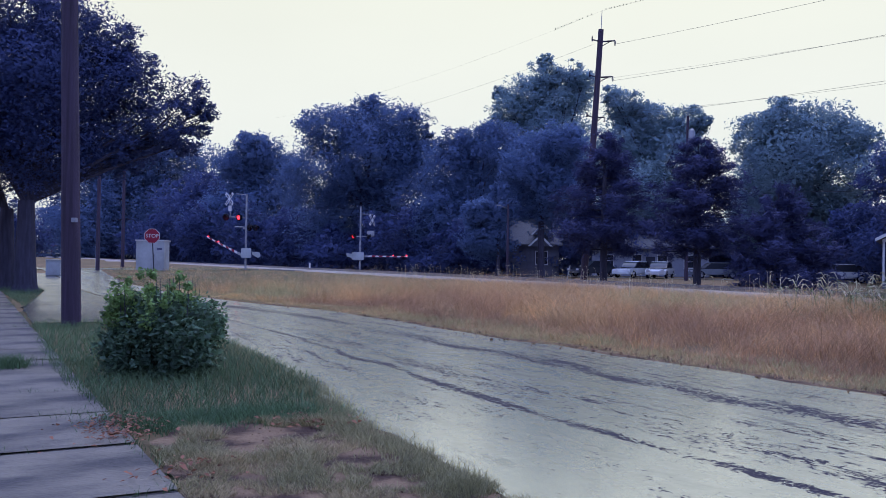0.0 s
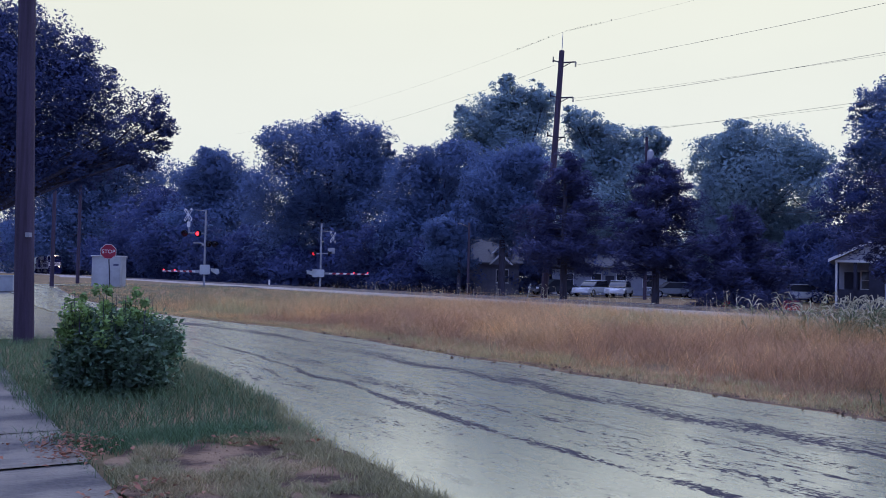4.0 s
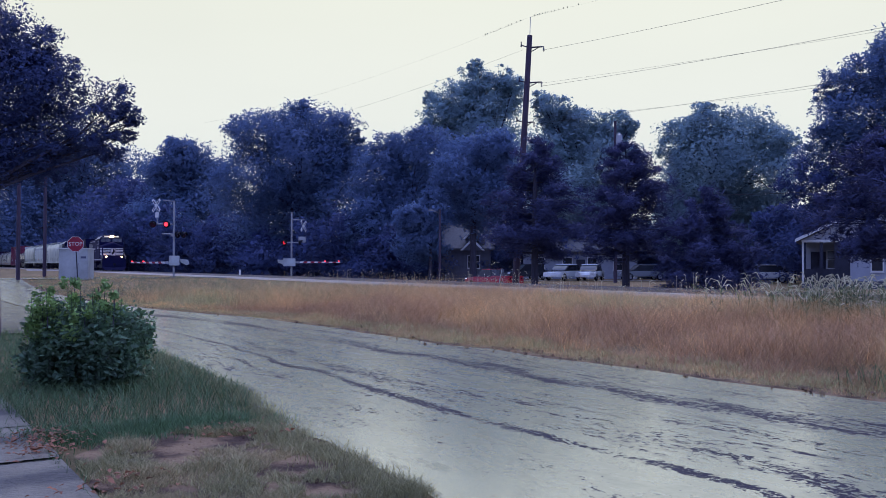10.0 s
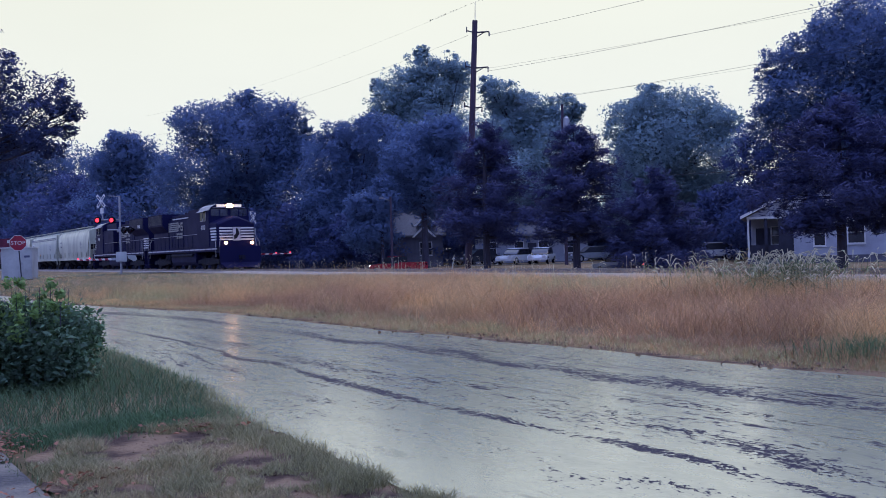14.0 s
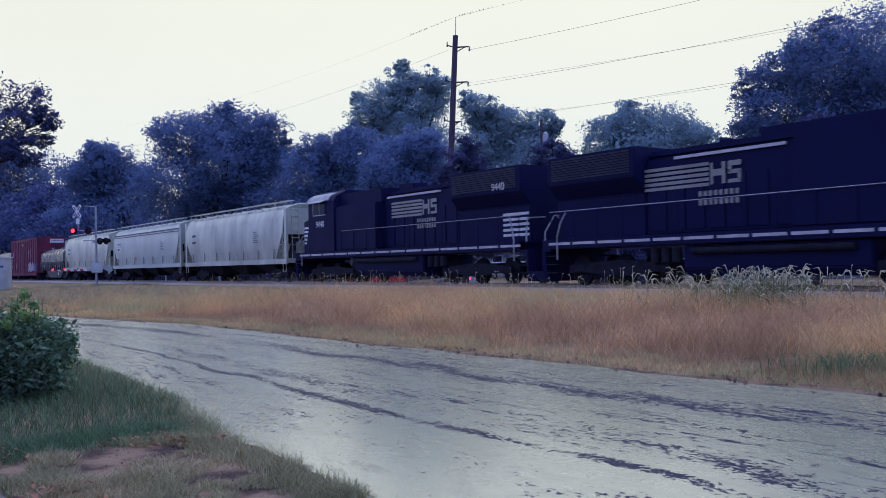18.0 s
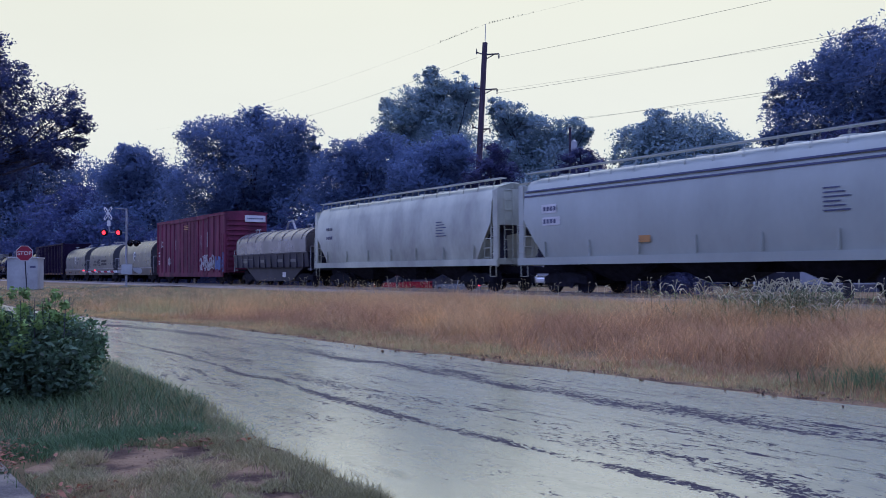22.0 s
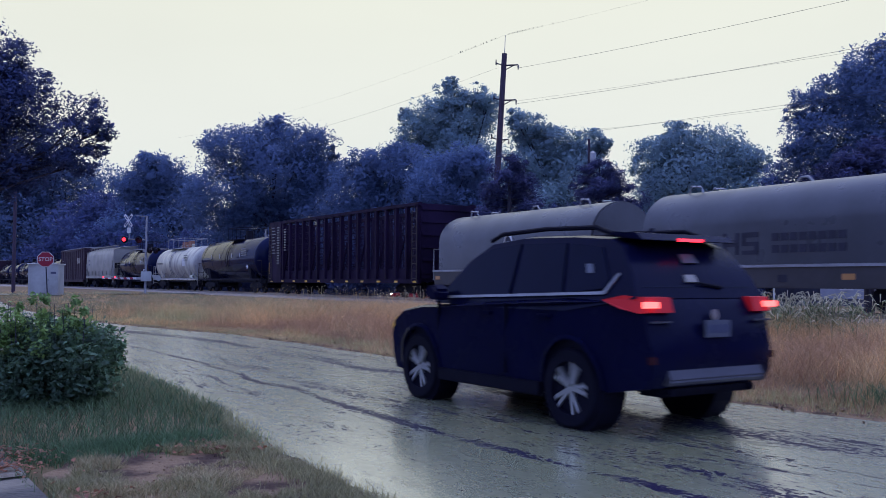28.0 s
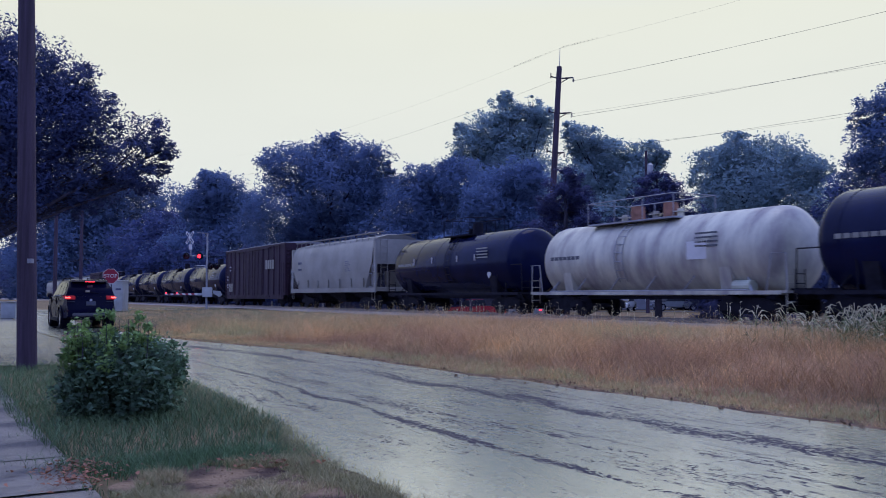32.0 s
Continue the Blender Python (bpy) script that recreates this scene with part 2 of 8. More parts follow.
M = {
    "ground": mat("soil_and_thatch", (0.22, 0.145, 0.08), 0.95, var=0.4, scale=0.6, bump=0.6, bscale=14, col2=(0.10, 0.085, 0.045), spec=0.1),
    "dirt": mat("damp_dirt", (0.175, 0.115, 0.068), 0.85, var=0.4, scale=3.2, bump=1.0, bscale=30, col2=(0.055, 0.032, 0.024), contrast=2.2, spec=0.2),
    "gravel": mat("ballast", (0.34, 0.29, 0.24), 0.8, var=0.4, scale=3, bump=1.0, bscale=20, island=0.4),
    "slab": mat("wet_concrete", (0.125, 0.11, 0.088), 0.5, var=0.4, scale=1.1, bump=0.9, bscale=30, rand=0.18, col2=(0.030, 0.027, 0.034), stretch=(1.7, 0.8, 1), contrast=2.6),
    "grass": leaf_mat("verge_grass", (0.105, 0.18, 0.075), (0.066, 0.112, 0.055), 0.55),
    "weed": leaf_mat("pale_weed", (0.17, 0.20, 0.08), (0.10, 0.13, 0.06), 0.4),
    "seed": leaf_mat("pale_seed_head", (0.55, 0.52, 0.36), (0.42, 0.38, 0.24), 0.3),
    "dry": leaf_mat("dry_grass", (0.76, 0.46, 0.19), (0.52, 0.30, 0.135), 0.55, 0.4),
    "straw": leaf_mat("withered_straw", (0.64, 0.43, 0.205), (0.44, 0.29, 0.145), 0.45, 0.35),
    "fargreen": leaf_mat("rough_grass_blade", (0.22, 0.24, 0.12), (0.15, 0.17, 0.09), 0.45, 0.3),
    "rusty": leaf_mat("rusty_grass_blade", (0.48, 0.28, 0.14), (0.30, 0.17, 0.10), 0.5, 0.35),
    "dry2": leaf_mat("straw_grass", (0.50, 0.42, 0.19), (0.30, 0.31, 0.14), 0.5, 0.35),
    "trampled": leaf_mat("trampled_grass", (0.40, 0.32, 0.17), (0.26, 0.22, 0.12), 0.5, 0.3),
    "edgegreen": leaf_mat("edge_grass_blade", (0.31, 0.28, 0.14), (0.19, 0.19, 0.095), 0.5, 0.3),
    # Blue distance haze is put into the next two leaf colours.
    "leaf": leaf_mat("haze_blue_oak_leaf", (0.122, 0.188, 0.325), (0.098, 0.155, 0.28), 0.15, 0.5, 0.5, 0.62),
    "leaf_light": leaf_mat("haze_blue_cottonwood_leaf", (0.245, 0.355, 0.385), (0.19, 0.285, 0.34), 0.18, 0.5, 0.5, 0.62),
    # Navy of shaded foliage is painted into these two base colours.
    "leaf_dark": leaf_mat("shade_navy_maple_leaf", (0.058, 0.082, 0.195), (0.044, 0.064, 0.162), 0.18, 0.4, 0.35, 0.62),
    "needle": leaf_mat("shade_navy_pine_needle", (0.048, 0.056, 0.142), (0.036, 0.043, 0.114), 0.22, 0.25, 0.4, 0.6),
    "bush": leaf_mat("bush_leaf", (0.115, 0.195, 0.10), (0.05, 0.09, 0.065), 0.6, 0.35),
    "deadleaf": leaf_mat("dead_leaf", (0.30, 0.11, 0.06), (0.2, 0.10, 0.06), 0.5),
    "bark": mat("bark", (0.040, 0.036, 0.055), 0.9, var=0.4, scale=4, bump=0.8, bscale=25, stretch=(3, 3, 0.4)),
    "polewood": mat("weathered_pole_wood", (0.046, 0.029, 0.050), 0.85, var=0.45, scale=2.5, bump=0.6, bscale=40, stretch=(6, 6, 0.25)),
    "galv": mat("galvanised_steel", (0.27, 0.275, 0.29), 0.5, 0.4, var=0.25, scale=2),
    "wire": mat("wire", (0.06, 0.06, 0.065), 0.6, 0.2),
    "steel": mat("rail_steel", (0.22, 0.20, 0.19), 0.35, 0.9, var=0.3, scale=4),
    "tie": mat("creosoted_tie", (0.07, 0.055, 0.045), 0.9, var=0.4, scale=4, bump=0.5),
    "white": mat("white_paint", (0.55, 0.55, 0.53), 0.55, var=0.15, scale=2),
    "siding": mat("white_siding", (0.29, 0.30, 0.34), 0.6, var=0.18, scale=1.2),
    # Darker copy of the siding; the shade is in its colour.
    "shadesiding": mat("shaded_siding", (0.20, 0.21, 0.25), 0.6, var=0.2, scale=1.2),
    "shedgrey": mat("pale_grey_steel", (0.36, 0.38, 0.37), 0.5, 0.1, var=0.3, scale=0.9),
    "stopred": mat("stop_sign_red", (0.25, 0.012, 0.035), 0.4, var=0.15, spec=0.3),
    "black": mat("black_paint", (0.006, 0.006, 0.012), 0.45, var=0.4, scale=1.5, spec=0.2),
    "loco": mat("black_locomotive_enamel", (0.0060, 0.0070, 0.034), 0.55, var=0.45, scale=0.8, col2=(0.008, 0.008, 0.034), spec=0.05),
    "under": mat("grimy_running_gear", (0.010, 0.010, 0.019), 0.85, var=0.5, scale=4, bump=0.4, spec=0.2),
    "rubber": mat("rubber", (0.0035, 0.0035, 0.011), 0.7, var=0.2, spec=0.10),
    "hopper": mat("weathered_grey_hopper_paint", (0.40, 0.42, 0.325), 0.36, var=0.2, scale=0.7, col2=(0.25, 0.258, 0.215), stretch=(1, 1, 0.5), contrast=1.3),
    "hopper_blue": mat("blue_grey_hopper_paint", (0.335, 0.365, 0.315), 0.38, var=0.14, scale=0.7, stretch=(1, 1, 0.5)),
    "hopper_dull": mat("dull_grey_hopper_paint", (0.22, 0.212, 0.185), 0.5, var=0.25, scale=0.7),
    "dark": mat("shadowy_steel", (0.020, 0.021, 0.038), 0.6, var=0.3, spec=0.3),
    "boxred": mat("faded_red_boxcar_paint", (0.135, 0.020, 0.046), 0.68, var=0.4, scale=0.9, col2=(0.075, 0.016, 0.034), stretch=(2.5, 1, 0.5), spec=0.25, contrast=1.4),
    "boxbrown": mat("brown_boxcar_paint", (0.030, 0.014, 0.027), 0.7, var=0.35, scale=0.9, stretch=(2.5, 1, 0.5), spec=0.25),
    "gondola": mat("dark_maroon_gondola_paint", (0.016, 0.009, 0.028), 0.6, var=0.45, scale=0.8, stretch=(2.5, 1, 0.5), spec=0.05),
    "coil": mat("grey_coil_hood_paint", (0.056, 0.059, 0.068), 0.3, var=0.25, scale=0.7, spec=0.4, coat=0.0),
    "coildark": mat("dark_grey_violet_coil_paint", (0.020, 0.019, 0.034), 0.5, var=0.3, scale=0.8, spec=0.3),
    "coilhood": mat("worn_silver_coil_hood", (0.11, 0.10, 0.105), 0.28, 0.2, var=0.4, scale=0.8, spec=0.8, contrast=1.5),
    "tankblack": mat("glossy_black_tank_paint", (0.0055, 0.0085, 0.036), 0.16, var=0.4, scale=0.8, spec=0.08, coat=0.0, coat_ior=1.5),
    "tankwhite": mat("dirty_white_tank_paint", (0.44, 0.43, 0.33), 0.42, var=0.3, scale=0.8, col2=(0.22, 0.20, 0.195), stretch=(2, 1, 0.6), contrast=1.3),
    "rust": mat("rusty_fittings", (0.26, 0.12, 0.08), 0.8, var=0.4, scale=5),
    "yellow": mat("yellow_reflector", (0.75, 0.42, 0.04), 0.4, var=0.1),
    "graffiti_white": mat("white_spray_paint", (0.42, 0.40, 0.41), 0.6, var=0.3),
    "graffiti_blue": mat("blue_spray_paint", (0.05, 0.09, 0.25), 0.6, var=0.3),
    "teal": mat("teal_spray_paint", (0.05, 0.16, 0.17), 0.6, var=0.3),
    "orange": mat("orange_placard", (0.42, 0.20, 0.06), 0.5, var=0.1),
    "suv": mat("wet_black_car_paint", (0.0032, 0.0040, 0.022), 0.28, var=0.2, scale=2, coat=0.0, spec=0.06),
    "cabglass": mat("locomotive_windshield", (0.012, 0.016, 0.035), 0.12, var=0.1, spec=0.9),
    "carglass": mat("tinted_car_glass", (0.0035, 0.005, 0.019), 0.06, var=0.1, spec=0.05),
    "chrome": mat("bright_alloy", (0.50, 0.50, 0.53), 0.3, 0.8, var=0.1),
    "silver": mat("silver_plastic_trim", (0.055, 0.055, 0.07), 0.5, 0.2, var=0.1),
    "plate": mat("plate_face", (0.08, 0.09, 0.12), 0.4, var=0.1),
    "platebar": mat("plate_ink", (0.06, 0.07, 0.13), 0.5, var=0.1),
    "redcar": mat("red_truck_paint", (0.34, 0.02, 0.035), 0.25, var=0.15, coat=0.4),
    "greycar": mat("grey_car_paint", (0.22, 0.24, 0.26), 0.2, 0.3, var=0.1, coat=0.5),
    "palecar": mat("pale_car_paint", (0.55, 0.57, 0.58), 0.2, 0.2, var=0.1, coat=0.5),
    "darkcar": mat("dark_car_paint", (0.03, 0.032, 0.04), 0.2, 0.1, var=0.1, coat=0.5),
    "roof": mat("asphalt_shingles", (0.13, 0.13, 0.14), 0.85, var=0.35, scale=6, bump=0.4),
    "brickhouse": mat("grey_house_wall", (0.10, 0.10, 0.13), 0.8, var=0.2, scale=2),
    "glasspane": mat("dark_window_glass", (0.02, 0.022, 0.03), 0.08, var=0.1, spec=0.7),
    "lamp_red": mat("lit_red_lens", (0.5, 0.01, 0.01), emit=(1.0, 0.028, 0.05), power=3.6),
    "lamp_dim": mat("dim_red_lens", (0.3, 0.01, 0.02), emit=(1.0, 0.03, 0.06), power=0.7),
    "lens_dark": mat("unlit_red_lens", (0.03, 0.004, 0.010), 0.25, var=0.1, spec=0.3),
    "lamp_warm": mat("lit_headlight", (0.9, 0.8, 0.6), emit=(1.0, 0.50, 0.20), power=15.0),
    "lamp_board": mat("lit_number_board", (0.9, 0.8, 0.6), emit=(1.0, 0.80, 0.50), power=0.42),
    "lamp_tail": mat("lit_tail_lamp", (0.3, 0.006, 0.010), emit=(1.0, 0.02, 0.05), power=0.11),
    "lamp_tailhot": mat("lit_brake_bulb", (0.9, 0.2, 0.1), emit=(1.0, 0.11, 0.10), power=3.2),
    "lamp_head": mat("lit_car_headlight", (0.9, 0.9, 0.85), emit=(1.0, 0.92, 0.78), power=12.0),
}


def road_material():
    """Wet, pale, worn pavement with dark broken streaks that run along the lanes (UV: metres along, metres across)."""
    m = bpy.data.materials.new("wet_worn_pavement")
    m.use_nodes = True
    nt = m.node_tree
    b = nt.nodes["Principled BSDF"]
    uv = nt.nodes.new("ShaderNodeUVMap")
    uv.uv_map = "UVMap"
    sp = nt.nodes.new("ShaderNodeSeparateXYZ")
    nt.links.new(uv.outputs[0], sp.inputs[0])

    def noise_tex(sx, sy, detail, scale=1.0, off=0.0):
        mp = nt.nodes.new("ShaderNodeMapping")
        mp.inputs["Scale"].default_value = (sx, sy, 1)
        mp.inputs["Location"].default_value = (off, off, 0)
        nt.links.new(uv.outputs[0], mp.inputs[0])
        n = nt.nodes.new("ShaderNodeTexNoise")
        n.inputs["Scale"].default_value, n.inputs["Detail"].default_value, n.inputs["Roughness"].default_value = scale, detail, 0.62
        nt.links.new(mp.outputs[0], n.inputs["Vector"])
        return n.outputs[0]

    def math_node(op, a, c, clamp=False):
        n = nt.nodes.new("ShaderNodeMath")
        n.operation, n.use_clamp = op, clamp
        for k, v in enumerate((a, c)):
            if isinstance(v, (int, float)):
                n.inputs[k].default_value = v
            else:
                nt.links.new(v, n.inputs[k])
        return n.outputs[0]

    def spread(x, k):
        return math_node("MULTIPLY", math_node("SUBTRACT", x, 0.5), k)

    wob = math_node("ADD", spread(noise_tex(0.15, 0.15, 2), 0.35), spread(noise_tex(1.2, 2.6, 4), 0.16))
    v = math_node("ADD", sp.outputs["Y"], wob)
    # dark lanes of bare aggregate: place across, half width, strength
    bands = None
    for centre, half, gain in ((1.2, 0.42, 1.0), (-1.12, 0.10, 1.0), (-0.55, 0.34, 0.62), (0.3, 0.25, 0.42), (1.95, 0.22, 0.5), (-1.9, 0.5, 0.35)):
        d = math_node("ABSOLUTE", math_node("SUBTRACT", v, centre), 0.0)
        k = math_node("MULTIPLY", math_node("SUBTRACT", 1.35, math_node("DIVIDE", d, half), True), gain)
        bands = k if bands is None else math_node("MAXIMUM", bands, k)
    patchy = noise_tex(0.35, 0.9, 3, 1.0, 5.3)
    streak = noise_tex(0.9, 3.2, 4, 1.0, 3.1)
    fine = noise_tex(8.0, 13.0, 6, 1.0, 7.7)
    speck = noise_tex(15.0, 19.0, 3, 1.0, 1.7)
    mask = math_node("ADD", math_node("MULTIPLY", bands, 1.35), spread(patchy, 2.8))
    mask = math_node("ADD", mask, spread(streak, 3.0))
    mask = math_node("ADD", mask, math_node("ADD", spread(fine, 3.6), spread(noise_tex(19.0, 30.0, 4, 1.0, 4.4), 4.0)))
    mask = math_node("MULTIPLY", math_node("SUBTRACT", mask, 1.08), 6.5, True)
    # broken slivers of dark aggregate strung along the lanes
    gate = math_node("MULTIPLY", math_node("SUBTRACT", noise_tex(0.16, 0.55, 3, 1.0, 12.3), 0.43), 8.0, True)
    sliver = math_node("ADD", noise_tex(0.75, 7.0, 4, 1.0, 8.8), spread(fine, 0.75))
    sliver = math_node("MULTIPLY", math_node("SUBTRACT", sliver, 0.555), 14.0, True)
    mask = math_node("MAXIMUM", mask, math_node("MULTIPLY", sliver, gate))
    # pale stones stand proud in the dark lanes
    stones_ = math_node("MULTIPLY", math_node("SUBTRACT", noise_tex(26.0, 30.0, 3, 1.0, 15.1), 0.57), 9.0, True)
    mask = math_node("SUBTRACT", mask, math_node("MULTIPLY", stones_, 0.7), True)
    pit = math_node("MULTIPLY", math_node("SUBTRACT", math_node("ADD", speck, spread(patchy, 0.5)), 0.70), 9.0, True)
    mask = math_node("MAXIMUM", mask, math_node("MULTIPLY", pit, 0.55))
    # a few thin cracks
    vor = nt.nodes.new("ShaderNodeTexVoronoi")
    vor.feature = "DISTANCE_TO_EDGE"
    vor.inputs["Scale"].default_value = 0.16
    warp = nt.nodes.new("ShaderNodeVectorMath")
    warp.operation = "MULTIPLY_ADD"
    wn = nt.nodes.new("ShaderNodeTexNoise")
    wn.inputs["Scale"].default_value, wn.inputs["Detail"].default_value = 1.3, 5
    nt.links.new(uv.outputs[0], wn.inputs["Vector"])
    nt.links.new(wn.outputs["Color"], warp.inputs[0])
    warp.inputs[1].default_value = (0.9, 0.9, 0)
    nt.links.new(uv.outputs[0], warp.inputs[2])
    nt.links.new(warp.outputs[0], vor.inputs["Vector"])
    crack = math_node("SUBTRACT", 1.0, math_node("MULTIPLY", vor.outputs["Distance"], 420.0), True)
    mask = math_node("MAXIMUM", mask, math_node("MULTIPLY", crack, 0.45))
    tone = math_node("ADD", 0.5, math_node("ADD", spread(noise_tex(0.35, 1.0, 5, 1.0, 9.0), 1.2), spread(noise_tex(3.0, 6.0, 5, 1.0, 2.0), 1.3)), True)
    # Pale base tones hold part of the sky's reflection, put in as colour.
    pale = nt.nodes.new("ShaderNodeMix")
    pale.data_type = "RGBA"
    pale.inputs[6].default_value, pale.inputs[7].default_value = (0.305, 0.325, 0.185, 1), (0.19, 0.205, 0.12, 1)
    nt.links.new(tone, pale.inputs[0])
    mix = nt.nodes.new("ShaderNodeMix")
    mix.data_type = "RGBA"
    mix.inputs[7].default_value = (0.010, 0.009, 0.036, 1)
    nt.links.new(pale.outputs[2], mix.inputs[6])
    nt.links.new(mask, mix.inputs[0])
    nt.links.new(mix.outputs[2], b.inputs["Base Color"])
    rg = nt.nodes.new("ShaderNodeMapRange")
    rg.inputs["To Min"].default_value, rg.inputs["To Max"].default_value = 0.20, 0.46
    nt.links.new(math_node("MAXIMUM", mask, math_node("SUBTRACT", tone, 0.25)), rg.inputs[0])
    nt.links.new(rg.outputs[0], b.inputs["Roughness"])
    sg = nt.nodes.new("ShaderNodeMapRange")
    sg.inputs["To Min"].default_value, sg.inputs["To Max"].default_value = 0.75, 0.04
    nt.links.new(mask, sg.inputs[0])
    film = math_node("SUBTRACT", 1.0, math_node("MULTIPLY", mask, 0.95), True)
    nt.links.new(film, b.inputs["Coat Weight"])
    b.inputs["Coat IOR"].default_value, b.inputs["Coat Roughness"].default_value = 3.0, 0.19
    nt.links.new(sg.outputs[0], b.inputs["Specular IOR Level"])
    bp = nt.nodes.new("ShaderNodeBump")
    bp.inputs["Strength"].default_value, bp.inputs["Distance"].default_value = 0.32, 0.012
    hgt = math_node("SUBTRACT", math_node("ADD", math_node("MULTIPLY", speck, 0.5), fine), math_node("MULTIPLY", mask, 0.7))
    nt.links.new(hgt, bp.inputs["Height"])
    nt.links.new(bp.outputs[0], b.inputs["Normal"])
    return m


M["road"] = road_material()
# Wet asphalt; the maple's dark reflection is put into its dark base.
M["asphalt"] = mat("reflection_dark_asphalt", (0.075, 0.075, 0.075), 0.22, var=0.4, scale=0.9, bump=0.4, bscale=35, col2=(0.025, 0.025, 0.03), stretch=(0.6, 2.2, 1), contrast=2.2, spec=0.6)


# ---- building helpers ----
class Geo:
    """Gathers faces for one mesh."""

    def __init__(self):
        self.v, self.f = [], []

    def add(self, verts, faces):
        o = len(self.v)
        self.v += [tuple(p) for p in verts]
        self.f += [tuple(i + o for i in fc) for fc in faces]
        return self

    def box(self, x0, x1, y0, y1, z0, z1, m=None):
        c = [(x, y, z) for z in (z0, z1) for x, y in ((x0, y0), (x1, y0), (x1, y1), (x0, y1))]
        if m is not None:
            c = [m @ Vector(p) for p in c]
        return self.add(c, [(3, 2, 1, 0), (4, 5, 6, 7), (0, 1, 5, 4), (1, 2, 6, 5), (2, 3, 7, 6), (3, 0, 4, 7)])

    def tube(self, p0, p1, r0, r1=None, seg=8, caps=True):
        p0, p1 = Vector(p0), Vector(p1)
        r1 = r0 if r1 is None else r1
        d = (p1 - p0).normalized()
        a = d.orthogonal().normalized()
        b = d.cross(a)
        vs = []
        for p, r in ((p0, r0), (p1, r1)):
            vs += [p + (a * math.cos(2 * math.pi * k / seg) + b * math.sin(2 * math.pi * k / seg)) * r for k in range(seg)]
        fs = [(k, (k + 1) % seg, seg + (k + 1) % seg, seg + k) for k in range(seg)]
        if caps:
            fs += [tuple(range(seg - 1, -1, -1)), tuple(range(seg, 2 * seg))]
        return self.add(vs, fs)

    def path(self, pts, r, seg=6):
        """One round bar bent along pts."""
        pts = [Vector(p) for p in pts]
        n, vs, ref = len(pts), [], None
        for i, p in enumerate(pts):
            d = (pts[min(n - 1, i + 1)] - pts[max(0, i - 1)]).normalized()
            a = d.orthogonal().normalized() if ref is None else (ref - d * ref.dot(d)).normalized()
            ref, c = a, d.cross(a)
            vs += [p + (a * math.cos(2 * math.pi * k / seg) + c * math.sin(2 * math.pi * k / seg)) * r for k in range(seg)]
        fs = [(i * seg + k, i * seg + (k + 1) % seg, (i + 1) * seg + (k + 1) % seg, (i + 1) * seg + k) for i in range(n - 1) for k in range(seg)]
        return self.add(vs, fs + [tuple(range(seg - 1, -1, -1)), tuple(range((n - 1) * seg, n * seg))])

    def prism(self, prof, a0, a1, axis="x", shrink0=1.0, shrink1=1.0):
        """Extrude a closed outline. axis x: outline in (y, z); axis y: outline in (x, z); axis z: outline in (x, y)."""
        n = len(prof)
        cu, cv = sum(p[0] for p in prof) / n, sum(p[1] for p in prof) / n
        vs = []
        for a, s in ((a0, shrink0), (a1, shrink1)):
            for u, w in prof:
                u, w = cu + (u - cu) * s, cv + (w - cv) * s
                vs.append((a, u, w) if axis == "x" else (u, a, w) if axis == "y" else (u, w, a))
        fs = [(k, (k + 1) % n, n + (k + 1) % n, n + k) for k in range(n)] + [tuple(range(n - 1, -1, -1)), tuple(range(n, 2 * n))]
        return self.add(vs, fs)

    def lathe_x(self, prof, cy, cz, seg=28):
        """Turn (x, r) pairs round a line along x."""
        vs = [(x, cy + r * math.cos(2 * math.pi * k / seg), cz + r * math.sin(2 * math.pi * k / seg)) for x, r in prof for k in range(seg)]
        fs = []
        for i in range(len(prof) - 1):
            fs += [(i * seg + k, i * seg + (k + 1) % seg, (i + 1) * seg + (k + 1) % seg, (i + 1) * seg + k) for k in range(seg)]
        fs += [tuple(range(seg - 1, -1, -1)), tuple(range((len(prof) - 1) * seg, len(prof) * seg))]
        return self.add(vs, fs)

    def mesh(self, name, material, bevel=0.0, smooth=False):
        me = bpy.data.meshes.new(name)
        me.from_pydata([tuple(p) for p in self.v], [], self.f)
        bm = bmesh.new()
        bm.from_mesh(me)
        bmesh.ops.recalc_face_normals(bm, faces=bm.faces)
        if bevel:
            es = [e for e in bm.edges if len(e.link_faces) == 2 and e.calc_face_angle() > 0.5]
            bmesh.ops.bevel(bm, geom=es, offset=bevel, segments=2, affect="EDGES", clamp_overlap=True)
        bm.to_mesh(me)
        bm.free()
        if smooth:
            me.shade_smooth()
            me.set_sharp_from_angle(angle=radians(38))
        me.materials.append(material)
        return me


def part(name, geo, material, parent, label="", bevel=0.0, smooth=False, m=None):
    ob = new(name, geo if isinstance(geo, bpy.types.Mesh) else geo.mesh(name, material, bevel, smooth))
    ob.parent = parent
    if m is not None:
        ob.matrix_basis = m
    return tagged(ob, label)


def pieces(name, geos, material, parent, label="", bevel=0.0):
    """Several like parts, each an object of its own."""
    return [part(name, g, material, parent, label, bevel) for g in geos]


def thing(name, label, category, m=None, group="", kind=""):
    ob = new(name)
    ob.empty_display_size = 0.2
    if m is not None:
        ob.matrix_basis = m
    return tagged(ob, label, category, group, kind)


def solo(name, geo, material, label, category, m=None, kind="", group="", bevel=0.0, smooth=False):
    ob = new(name, geo if isinstance(geo, bpy.types.Mesh) else geo.mesh(name, material, bevel, smooth))
    if m is not None:
        ob.matrix_basis = m
    return tagged(ob, label, category, group, kind)


def letters(name, body, size, material, parent, m, label=""):
    cu = bpy.data.curves.new("letters", "FONT")
